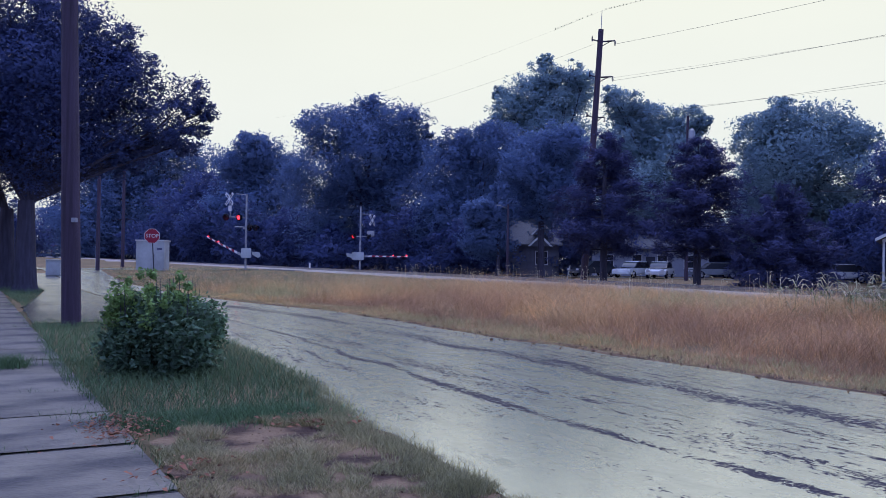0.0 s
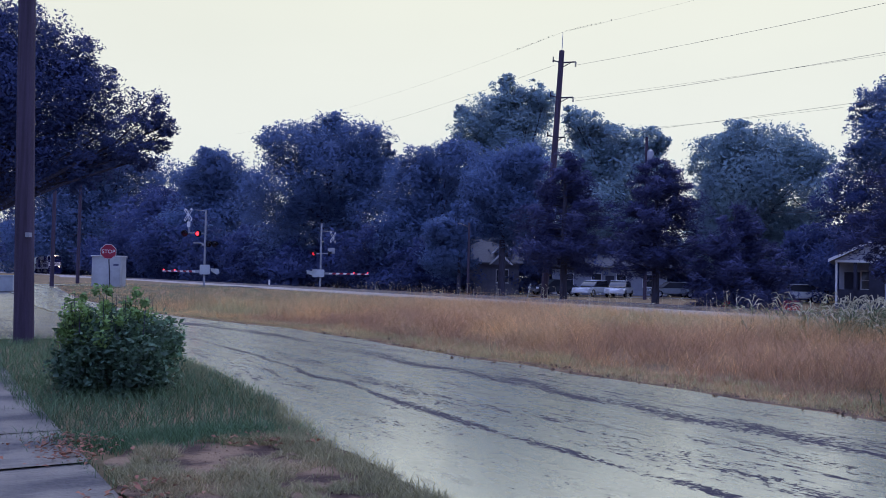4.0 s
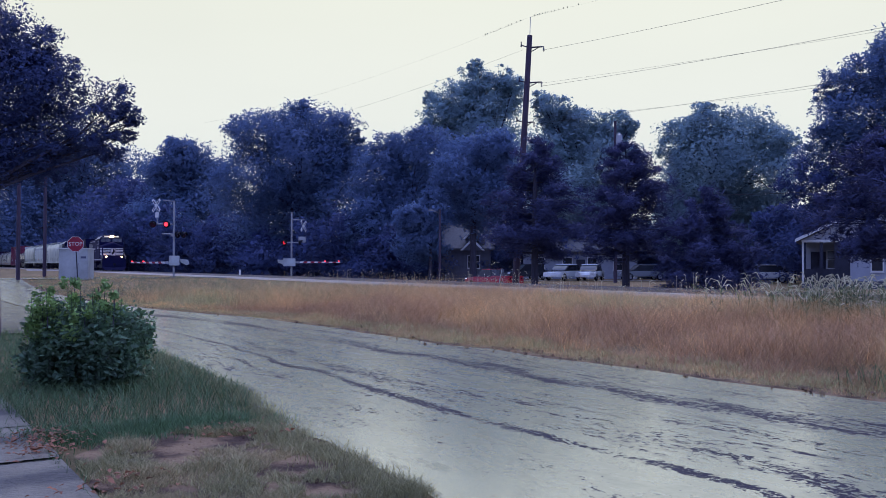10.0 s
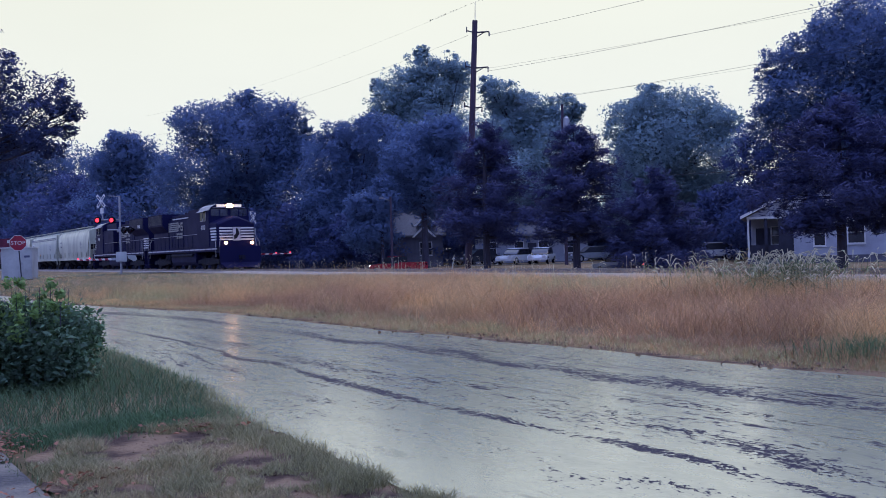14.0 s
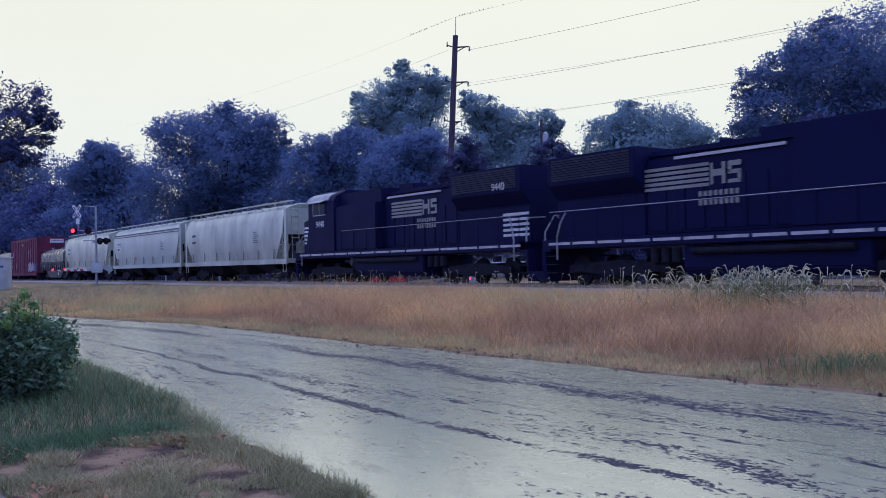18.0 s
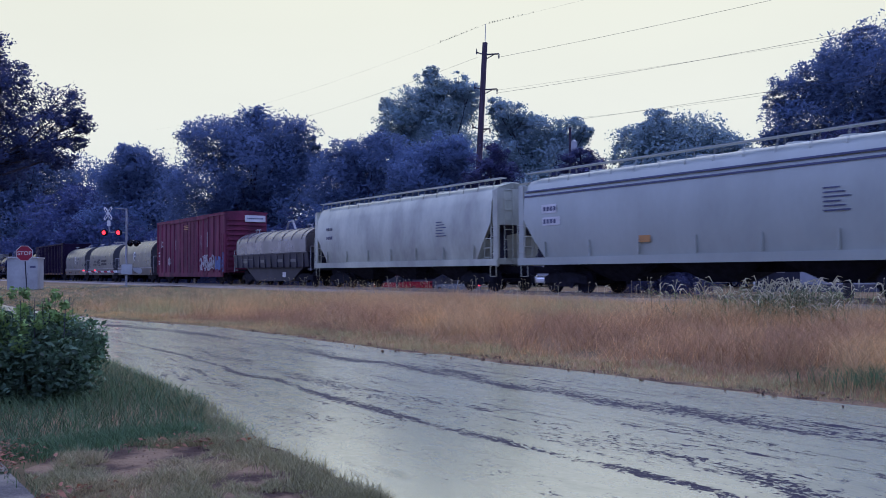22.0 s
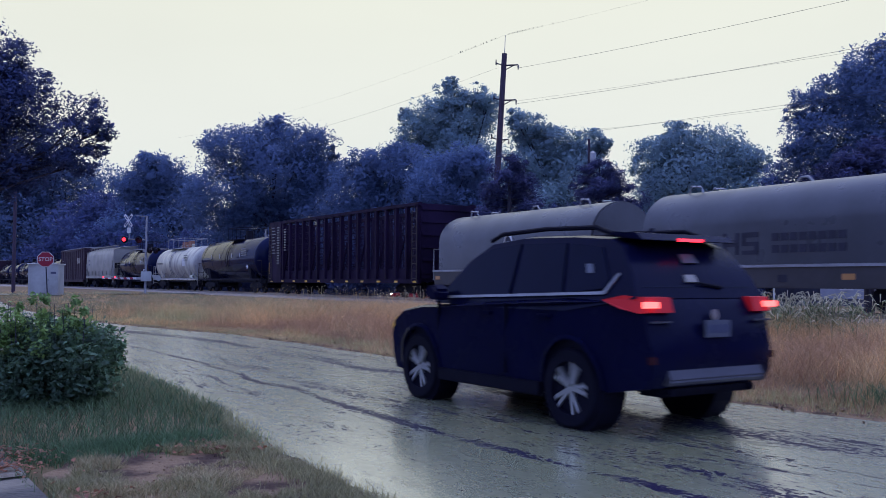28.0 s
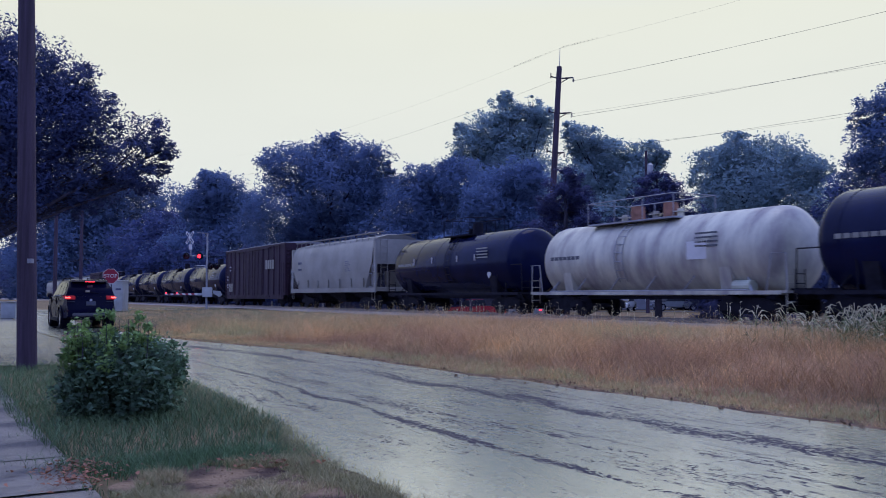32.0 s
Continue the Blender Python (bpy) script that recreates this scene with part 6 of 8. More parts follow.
    for y in (-0.62, 0.62):
        part("headlight", Geo().box(L - 0.06, L + 0.02, y - 0.16, y + 0.16, b * 0.68, b * 0.86), M["lamp_head"] if lit else M["chrome"], t, "headlight")
        part("tail_lamp", Geo().box(-L - 0.02, -L + 0.05, y - 0.09, y + 0.09, b * 0.80, b * 0.95), M["lamp_red"] if braking else M["lens_dark"], t, "red tail lamp")
    return t


CARS = [(7.7, 82.6, 235, "palecar", "pale sedan parked beyond the railway", False), (10.0, 82.2, 252, "palecar", "silver sedan parked nose out beyond the railway", False),
        (15.2, 85.4, 190, "greycar", "grey hatchback parked beyond the railway", False), (4.2, 84.2, 215, "darkcar", "dark sedan parked beyond the railway", False), (22.6, 73.5, 170, "palecar", "pale sedan parked by the white house", False)]
for x, y, rz, paint, label, lit in CARS:
    car("parked_car", label, pose(x, y, on_ground(x, y) + 0.03, 0, 0, rz), paint, lit=lit, group="parked cars")
pickup = car("pickup_truck", "red pickup truck with lit headlights stopped beyond the railway", pose(-3.1, 82.0, on_ground(-3.1, 82.0) + 0.03, 0, 0, 178), "redcar", 5.5, 1.58, True, True)
passing_car = car("passing_car", "grey hatchback with lit tail lamps driving along the far street", pose(40, 30, 0), "greycar", 4.4, 1.5, braking=True)
lot = Geo()
lot.add([(2.0, 80.5, 0.275), (22, 80.0, 0.275), (22, 84.6, 0.275), (2.0, 85.2, 0.275)], [(0, 1, 2, 3)])
solo("parking_strip", lot, M["slab"], "pale wet concrete strip before the houses", "pavement", kind="structure")


# ---- the train: +x is the way it goes, -y faces the road; z from the rail heads ----
def truck_set(parent, x, axles=(-0.87, 0.87), r=0.44, half=1.0):
    """A freight or locomotive truck: side frames, bolster and wheelsets."""
    a0, a1 = min(axles), max(axles)
    g = Geo()
    for y in (-half, half):
        g.prism([(x + a0 - 0.35, r - 0.12), (x + a0 - 0.3, r + 0.18), (x - 0.5, r + 0.32), (x + 0.5, r + 0.32), (x + a1 + 0.3, r + 0.18), (x + a1 + 0.35, r - 0.12), (x + a1 - 0.3, r - 0.05), (x + 0.45, r - 0.2), (x - 0.45, r - 0.2), (x + a0 + 0.3, r - 0.05)], y - 0.09, y + 0.09, "y")
    g.box(x - 0.25, x + 0.25, -half, half, r - 0.1, r + 0.28)
    tk = part("truck", g, M["under"], parent, "grimy black wheel truck", bevel=0.02)
    for a in axles:
        for y in (-0.76, 0.76):
            g = Geo()
            s = 1 if y > 0 else -1
            g.tube((x + a, y, r), (x + a, y + s * 0.1, r), r, r * 0.97, 22)
            g.tube((x + a, y - s * 0.03, r), (x + a, y, r), r * 1.04, r * 1.04, 22)
            part("wheel", g, M["under"], tk, smooth=True)
        part("axle", Geo().tube((x + a, -0.8, r), (x + a, 0.8, r), 0.09, 0.09, 8), M["under"], tk)
    return tk


def coupler(parent, x, s):
    g = Geo()
    g.box(min(x, x + s * 0.55), max(x, x + s * 0.55), -0.13, 0.13, 0.72, 0.98)
    part("coupler", g, M["under"], parent)


def ladder(parent, x, y, z0, z1, w=0.4, along="x", material=None, rungs=None):
    g = Geo()
    n = rungs or int((z1 - z0) / 0.38)
    for k in (-1, 1):
        a = (x + k * w / 2, y) if along == "x" else (x, y + k * w / 2)
        g.tube((*a, z0), (*a, z1), 0.018, seg=5)
    for k in range(n):
        z = z0 + (z1 - z0) * (k + 0.5) / n
        if along == "x":
            g.tube((x - w / 2, y, z), (x + w / 2, y, z), 0.016, seg=5)
        else:
            g.tube((x, y - w / 2, z), (x, y + w / 2, z), 0.016, seg=5)
    part("ladder", g, material or M["galv"], parent)


def bars(name, parent, rows_, y, material, label=""):
    """Illegible stencilled writing as bars: (x0, x1, z0, z1)."""
    if len(rows_) <= 6:
        return pieces(name.rstrip("s"), [Geo().box(x0, x1, y - 0.012, y - 0.004, z0, z1) for x0, x1, z0, z1 in rows_], material, parent, label)[0]
    g = Geo()
    for x0, x1, z0, z1 in rows_:
        g.box(x0, x1, y - 0.012, y - 0.004, z0, z1)
    return tagged(part("stencilled_data", g, material, parent), label, kind="stuff")


def locomotive(number, cab_forward, label, k_len=1.0, sh=0.0, xc=7.35):
    """Wide-cab road locomotive; the long hood trails when cab_forward."""
    t = thing("locomotive", label, "locomotive")
    d = 1 if cab_forward else -1
    X = lambda x: x * d * k_len
    bx_ = lambda g, x0, x1, *a: g.box(min(X(x0), X(x1)), max(X(x0), X(x1)), *a)
    fr = part("underframe", bx_(Geo(), -9.7, 8.7, -1.5, 1.5, 1.28, 1.62), M["loco"], t, bevel=0.03)
    for y in (-1.512, 1.508):
        pieces("sill_stripe", [bx_(Geo(), -9.3 + k * 1.27, -8.17 + k * 1.27, y - 0.004, y + 0.008, 1.42, 1.51) for k in range(14)], M["graffiti_white"], fr, "white sill stripe")
    part("fuel_tank", Geo().prism([(-1.35, 0.55), (-1.15, 0.32), (1.15, 0.32), (1.35, 0.55), (1.35, 1.25), (-1.35, 1.25)], -3.0, 3.0, "x"), M["loco"], t, bevel=0.04)
    pieces("air_tank", [Geo().tube((X(x), -1.3, 0.75), (X(x), -1.3, 1.2), 0.16, 0.16, 10) for x in (-3.4, -3.85, -4.3)], M["under"], t)
    part("air_reservoir", Geo().tube((-2.6, -1.42, 1.08), (2.6, -1.42, 1.08), 0.10, 0.10, 10), M["under"], t)
    for x in (X(-6.2), X(5.5)):
        truck_set(t, x, (-1.95, 0.0, 1.95), 0.52, 1.12)
    # long hood
    g = Geo()
    bx_(g, -5.0, 4.1, -0.95, 0.95, 1.62, 4.05)
    hood = part("hood", g, M["loco"], t, "black engine hood", bevel=0.05)
    part("hood_roof", bx_(Geo(), -5.0, 3.2, -0.85, 0.85, 4.05, 4.32), M["loco"], hood, bevel=0.1)
    for y0, y1 in ((-0.985, -0.95), (0.95, 0.985)):
        pieces("hood_door", [bx_(Geo(), -4.8 + k * 0.78, -4.12 + k * 0.78, y0, y1, 1.75, 3.35) for k in range(8)], M["loco"], hood, "", 0.012)
    rad = part("radiator_section", Geo().prism([(-1.0, 1.62), (1.0, 1.62), (1.0, 3.0), (1.48, 3.55), (1.48, 4.5), (-1.48, 4.5), (-1.48, 3.55), (-1.0, 3.0)], min(X(-9.35), X(-5.0)), max(X(-9.35), X(-5.0)), "x"), M["loco"], t, "flared radiator section", bevel=0.03)
    g = Geo()
    for k in range(9):
        z = 3.68 + k * 0.085
        bx_(g, -9.1, -5.2, -1.515, -1.48, z, z + 0.045)
    part("grille", g, M["dark"], rad, "radiator grille slats")
    inv = part("inverter_cabinet", bx_(Geo(), 0.8, xc - 2.7, -1.42, 1.42, 1.62, 3.85), M["loco"], t, bevel=0.06)
    part("exhaust_stack", bx_(Geo(), -0.9, 0.3, -0.45, 0.45, 4.3, 4.62), M["loco"], hood, bevel=0.05)
    g = Geo()
    for k in range(3):
        g.tube((X(-1.9), -0.3 + 0.3 * k, 4.38), (X(-2.4 - 0.1 * k), -0.3 + 0.3 * k, 4.42), 0.06, 0.12, 9)
    part("horn", g, M["loco"], hood)
    part("blower_housing", bx_(Geo(), 0.7, xc - 2.75, -1.12, 1.12, 3.8, 4.5), M["loco"], hood, bevel=0.06)
    part("worn_ledge", bx_(Geo(), -3.7, 0.4, -1.03, -0.95, 3.95, 4.04), M["graffiti_white"], hood, "pale worn ledge over the hood side")
    # cab and nose
    cabw = 1.5
    cb = part("cab", Geo().prism([(-cabw, 1.62), (cabw, 1.62), (cabw, 4.2), (1.32, 4.46), (0.72, 4.74), (-0.72, 4.74), (-1.32, 4.46), (-cabw, 4.2)], min(X(xc - 2.75), X(xc)), max(X(xc - 2.75), X(xc)), "x"), M["loco"], t, "black wide cab", bevel=0.03)
    # The roof edge's sky highlight is built as a pale strip.
    part("roof_panel", Geo().prism([(-1.54, 4.23), (-1.345, 4.49), (-1.0, 4.65), (-1.0, 4.62), (-1.32, 4.46), (-1.51, 4.2)], min(X(xc - 2.2), X(xc + 0.1)), max(X(xc - 2.2), X(xc + 0.1)), "x"), M["galv"], cb, "pale strip standing in for the cab roof's highlight")
    part("awning", Geo().add([(X(xc - 1.95), -1.52, 4.24), (X(xc - 0.45), -1.52, 4.24), (X(xc - 0.45), -1.8, 4.12), (X(xc - 1.95), -1.8, 4.12), (X(xc - 1.95), -1.52, 4.26), (X(xc - 0.45), -1.52, 4.26), (X(xc - 0.45), -1.8, 4.14), (X(xc - 1.95), -1.8, 4.14)], [(0, 1, 2, 3), (4, 7, 6, 5), (0, 4, 5, 1), (1, 5, 6, 2), (2, 6, 7, 3), (3, 7, 4, 0)]), M["galv"], cb, "pale window awning")
    for x0, x1 in ((xc - 1.85, xc - 1.30), (xc - 1.18, xc - 0.63)):
        part("side_window", bx_(Geo(), x0, x1, -1.53, -1.5, 3.54, 4.12), M["carglass"], cb, "dark cab window")
        wf_ = part("window_frame", bx_(Geo(), x0 - 0.03, x1 + 0.03, -1.535, -1.5, 3.48, 3.53), M["galv"], cb)
        part("window_post", bx_(Geo(), x1 + 0.005, x1 + 0.055, -1.54, -1.5, 3.53, 4.14), M["galv"], wf_)
    for y in (-0.72, 0.72):
        xw = X(xc)
        part("windshield", Geo().box(min(xw, xw + d * 0.03), max(xw, xw + d * 0.03), y - 0.6, y + 0.6, 3.82, 4.32), M["cabglass"], cb, "sky-lit windshield pane")
        g = Geo()
        g.box(min(xw, xw + d * 0.045), max(xw, xw + d * 0.045), y - 0.63, y + 0.63, 4.32, 4.37)
        g.box(min(xw, xw + d * 0.045), max(xw, xw + d * 0.045), y - 0.03, y + 0.03, 3.82, 4.32)
        part("windshield_frame", g, M["loco"], cb)
    part("visor", Geo().box(min(X(xc), X(xc + 0.16)), max(X(xc), X(xc + 0.16)), -1.2, 1.2, 4.38, 4.42), M["galv"], cb, "pale visor over the windshield")
    nz_ = Geo()
    x0, x1, x2_ = X(xc), X(8.0), X(8.2)
    sec = [(x0, 1.46, 3.83, 3.34), (x1, 1.40, 3.72, 3.26), (x2_, 1.30, 3.60, 3.16)]
    vs = []
    for x, w, z, zsh in sec:
        vs += [(x, -w, 1.62), (x, -w, zsh), (x, -0.12 * w, z), (x, 0.12 * w, z), (x, w, zsh), (x, w, 1.62)]
    nz_.add(vs, [(i * 6 + k, i * 6 + k + 1, i * 6 + 7 + k, i * 6 + 6 + k) for i in (0, 1) for k in range(5)] + [(12, 13, 14, 15, 16, 17)])
    nose = part("nose", nz_, M["loco"], t, "black broad nose with a peaked top", bevel=0.03)
    for k in range(5):
        z = 2.06 + k * 0.2
        gs = [Geo().box(min(x2_, x2_ + d * 0.012), max(x2_, x2_ + d * 0.012), ya, yb, z, z + 0.105) for ya, yb in ((-1.26, -0.3), (0.3, 1.26))]
        for sy in (-1, 1):
            xa, xb_ = xc + 0.05 + 0.07 * (4 - k), 7.97
            ya, yb = sy * (1.468 - 0.06 * (xa - xc) / (8.0 - xc)), sy * (1.468 - 0.06 * (xb_ - xc) / (8.0 - xc))
            gs.append(Geo().add([(X(xa), ya, z), (X(xb_), yb, z), (X(xb_), yb, z + 0.105), (X(xa), ya, z + 0.105), (X(xa), ya * 0.98, z), (X(xb_), yb * 0.98, z), (X(xb_), yb * 0.98, z + 0.105), (X(xa), ya * 0.98, z + 0.105)], [(0, 1, 2, 3), (4, 7, 6, 5), (0, 4, 5, 1), (1, 5, 6, 2), (2, 6, 7, 3), (3, 7, 4, 0)]))
        pieces("nose_stripe", gs, M["white"], nose, "white horizontal stripe")
    part("nose_emblem", Geo().prism([(-0.27, 2.02), (0.27, 2.02), (0.27, 2.98), (-0.27, 2.98)], min(x2_, x2_ + d * 0.015), max(x2_, x2_ + d * 0.015), "x"), M["graffiti_white"], nose, "pale nose emblem")
    part("emblem_figure", Geo().prism([(-0.2, 2.1), (0.0, 2.2), (0.2, 2.5), (0.1, 2.85), (-0.04, 2.9), (-0.08, 2.5), (-0.22, 2.35)], min(x2_ + d * 0.015, x2_ + d * 0.02), max(x2_ + d * 0.015, x2_ + d * 0.02), "x"), M["black"], nose, "dark emblem figure")
    # pilot, platform, steps, rails
    part("platform", bx_(Geo(), 8.1, 8.9, -1.5, 1.5, 1.2, 1.62), M["loco"], t, bevel=0.03)
    part("platform", bx_(Geo(), -9.7, -9.2, -1.5, 1.5, 1.2, 1.62), M["loco"], t, bevel=0.03)
    for e in (1, -1):
        xe = X(8.9 if e > 0 else -9.7)
        dd = d * e
        g = Geo()
        g.add([(xe, -1.5, 1.25), (xe, 1.5, 1.25), (xe, 1.5, 0.5), (xe, -1.5, 0.5), (xe + dd * 0.35, -1.2, 0.14), (xe + dd * 0.35, 1.2, 0.14), (xe - dd * 0.15, -1.5, 1.25), (xe - dd * 0.15, 1.5, 1.25), (xe - dd * 0.15, 1.4, 0.14), (xe - dd * 0.15, -1.4, 0.14)],
              [(0, 1, 2, 3), (3, 2, 5, 4), (0, 6, 7, 1), (6, 9, 8, 7), (4, 5, 8, 9), (0, 3, 4, 9, 6), (1, 7, 8, 5, 2)])
        part("plow", g, M["loco"], t)
        for y in (-1, 1):
            g = Geo()
            for k in range(4):
                z = 0.42 + k * 0.3
                g.box(min(xe - dd * 0.75, xe - dd * 0.2), max(xe - dd * 0.75, xe - dd * 0.2), y * 1.32 - 0.16, y * 1.32 + 0.16, z, z + 0.04)
            part("steps", g, M["under"], t)
            g = Geo()
            g2_ = Geo()
            g.path([(xe - dd * 0.8, y * 1.5, 0.9), (xe - dd * 0.8, y * 1.5, 1.7), (xe - dd * 0.95, y * 1.46, 2.2), (xe - dd * 1.15, y * 1.4, 2.55)], 0.028)
            g2_.path([(xe - dd * 0.12, y * 1.45, 0.9), (xe - dd * 0.12, y * 1.45, 1.9), (xe - dd * 0.35, y * 1.2, 2.5), (xe - dd * 0.35, y * 0.3, 2.55)], 0.028)
            pieces("grab_rail", [g, g2_], M["galv"], t, "pale grab rail")
        coupler(t, xe, dd)
    for y in (-1.46, 1.46):
        rail_ = part("handrail", Geo().tube((X(-9.3), y, 2.6), (X(4.0), y, 2.6), 0.016, seg=5), M["galv"], t, "thin pale handrail")
        pieces("rail_post", [Geo().tube((X(-9.2 + k * 1.2), y, 1.6), (X(-9.2 + k * 1.2), y, 2.6), 0.016, seg=5) for k in range(12)], M["loco"], rail_, "thin black post")
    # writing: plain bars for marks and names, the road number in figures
    S = lambda x0, x1: (min(X(x0), X(x1)), max(X(x0), X(x1)))
    a, b = -2.9 + sh, -0.35 + sh
    pieces("hood_stripe", [Geo().box(a, b, -1.0, -0.99, 3.02 + 0.155 * k, 3.12 + 0.155 * k) for k in range(5)], M["hopper_dull"], hood, "white stripe on the hood side")
    g = Geo()
    for a, b, z0, z1 in ((-0.3, -0.2, 3.05, 3.7), (-0.2, 0.15, 3.3, 3.5), (0.12, 0.24, 3.05, 3.7), (0.34, 0.8, 3.55, 3.7), (0.34, 0.46, 3.35, 3.6), (0.34, 0.8, 3.32, 3.44), (0.68, 0.8, 3.1, 3.4), (0.34, 0.8, 3.05, 3.16)):
        a, b = a + sh, b + sh
        g.box(a, b, -1.001, -0.99, z0, z1)
    part("monogram", g, M["hopper_dull"], hood, "large white monogram shapes")
    bars("name_bars", hood, [(-0.75 + sh + 0.19 * k, -0.63 + sh + 0.19 * k, z, z + 0.16) for k in range(8) for z in (2.45, 2.72)], -0.99, M["hopper_dull"], "small white lettering bars")
    letters("road_number", number, 0.46, M["white"], cb, pose(X(xc - 1.3), -1.51, 3.02, 90, 0, 0), "white road number")
    if not cab_forward:
        letters("road_number", number, 0.4, M["white"], rad, pose(X(-8.1), -1.52, 3.75, 90, 0, 0), "white road number")
        a, b = S(-9.25, -7.8)
        pieces("end_stripe", [Geo().box(a, b, -1.03, -1.005, 1.85 + 0.2 * k, 1.95 + 0.2 * k) for k in range(5)], M["white"], rad, "white stripe at the hood end")
    # lamps
    lit = cab_forward
    xf = X(xc)
    for y in (-0.62, 0.62):
        part("number_board", Geo().box(min(xf, xf + d * 0.1), max(xf, xf + d * 0.1), y - 0.29, y + 0.29, 4.47, 4.65), M["lamp_board"] if lit else M["white"], cb, "lit number board")
    for y in (-0.11, 0.11):
        part("headlight", Geo().tube((xf + d * 0.05, y, 4.56), (xf + d * 0.16, y, 4.56), 0.13, 0.15, 14), M["lamp_warm"] if lit else M["dark"], cb, "bright headlight")
    for y in (-0.95, 0.95):
        xd = X(8.55)
        part("ditch_light", Geo().tube((xd, y, 1.85), (xd + d * 0.16, y, 1.85), 0.10, 0.105, 14), M["lamp_warm"] if lit else M["dark"], t, "bright ditch light")
    return t


def arc(cx, cz, rx, rz, a0, a1, n):
    return [(cx + rx * math.cos(radians(a0 + (a1 - a0) * k / n)), cz + rz * math.sin(radians(a0 + (a1 - a0) * k / n))) for k in range(n + 1)]


def hopper_car(length, paint, label, tint="hopper", dull=False, stripe=False):
    t = thing("hopper_car", label, "hopper car")
    L = length / 2
    P = M[paint]
    # rounded body with sloped end sheets
    prof_ = [(-1.5, 1.3), (-1.6, 2.0), (-1.62, 2.8), (-1.56, 3.6), (-1.42, 4.05), (-1.2, 4.25), (-0.6, 4.42), (0.6, 4.42), (1.2, 4.25), (1.42, 4.05), (1.56, 3.6), (1.62, 2.8), (1.6, 2.0), (1.5, 1.3)]
    zs = lambda z: L - 0.35 - (1.15 * max(0.0, (2.75 - z)) / 1.45)
    g = Geo()
    n = len(prof_)
    vs = [(-zs(z), y, z) for y, z in prof_] + [(zs(z), y, z) for y, z in prof_]
    g.add(vs, [(k, (k + 1) % n, n + (k + 1) % n, n + k) for k in range(n)] + [tuple(range(n - 1, -1, -1)), tuple(range(n, 2 * n))])
    body = part("body", g, P, t, "smooth rounded steel body", smooth=True)
    for s in (-1, 1):
        g = Geo()
        for y in (-1.5, 1.5):
            g.box(min(s * L, s * (L - 0.28)), max(s * L, s * (L - 0.28)), y - 0.06, y + 0.06, 1.1, 4.1)
        g.box(min(s * L, s * (L - 0.1)), max(s * L, s * (L - 0.1)), -1.5, 1.5, 1.1, 1.35)
        g.box(min(s * (L - 0.02), s * (L - 0.1)), max(s * (L - 0.02), s * (L - 0.1)), -1.5, 1.5, 2.7, 4.15)
        g.box(min(s * (L - 0.02), s * (L - 0.4)), max(s * (L - 0.02), s * (L - 0.4)), -1.5, -1.42, 2.75, 4.1)
        part("end_frame", g, P, t, "grey end frame")
        # Shade of the end bay is painted onto the sloped sheet.
        part("end_shadow_sheet", Geo().add([(s * (L - 0.4), -1.45, 2.7), (s * (L - 0.4), 1.45, 2.7), (s * (L - 1.55), 1.42, 1.3), (s * (L - 1.55), -1.42, 1.3)], [(0, 1, 2, 3)]), M["dark"], t, "sloped end sheet painted dark for the bay's shade")
        # Added dark infill makes the open bay under the slope read as shaded.
        part("end_bulkhead", Geo().prism([(s * (L - 0.3), 1.35), (s * (L - 0.42), 2.72), (s * (L - 1.5), 1.35)], -0.9, -0.8, "y"), M["dark"], t, "added dark plate standing in for the bay's shade")
        ladder(t, s * (L - 0.16), -1.58, 1.0, 2.75, 0.42, "x", M["hopper" if not dull else "galv"], 5)
        ladder(t, s * (L - 0.62), -1.58, 1.2, 2.7, 0.42, "x", M["hopper" if not dull else "galv"], 4)
        ladder(t, s * (L + 0.02), -1.0, 1.1, 4.3, 0.42, "y", P)
        g = Geo()
        g.path([(s * (L - 0.1), -1.54, 1.1), (s * (L - 0.1), -1.54, 0.62), (s * (L - 0.5), -1.54, 0.62), (s * (L - 0.5), -1.54, 1.1)], 0.02)
        part("stirrup", g, P, t)
        coupler(t, s * (L + 0.0), s)
        truck_set(t, s * (L - 2.1))
    sill = part("side_sill", Geo().box(-L, L, -1.6, -1.46, 1.05, 1.32), P, t, "straight side sill")
    part("side_sill", Geo().box(-L, L, 1.46, 1.6, 1.05, 1.32), P, t)
    part("centre_sill", Geo().box(-L, L, -0.3, 0.3, 0.75, 1.05), M["under"], t)
    for x in (-4.2, 0.0, 4.2) if length > 14 else (-3, 3):
        g = Geo()
        g.add([(x - 2.0, -1.4, 1.3), (x + 2.0, -1.4, 1.3), (x + 2.0, 1.4, 1.3), (x - 2.0, 1.4, 1.3), (x - 0.5, -0.5, 0.45), (x + 0.5, -0.5, 0.45), (x + 0.5, 0.5, 0.45), (x - 0.5, 0.5, 0.45)],
              [(0, 1, 5, 4), (1, 2, 6, 5), (2, 3, 7, 6), (3, 0, 4, 7), (4, 5, 6, 7)])
        part("discharge_chute", g, M["under"], t)
    # roof walk, hatches
    g = Geo()
    g.box(-L + 0.1, L - 0.1, -1.28, -0.98, 4.56, 4.60)
    g.box(-L + 0.1, L - 0.1, 0.98, 1.28, 4.56, 4.60)
    nb = 16
    for k in range(nb):
        x = -L + 0.5 + (2 * L - 1.0) * k / (nb - 1)
        for s in (-1, 1):
            g.tube((x - 0.06, s * 1.36, 4.12), (x, s * 1.27, 4.58), 0.017, seg=5)
            g.tube((x, s * 1.0, 4.34), (x, s * 1.0, 4.58), 0.017, seg=5)
    part("roof_walk", g, P, t, "roof running board")
    for k in range(10):
        x = -L + 1.2 + (2 * L - 2.4) * k / 9
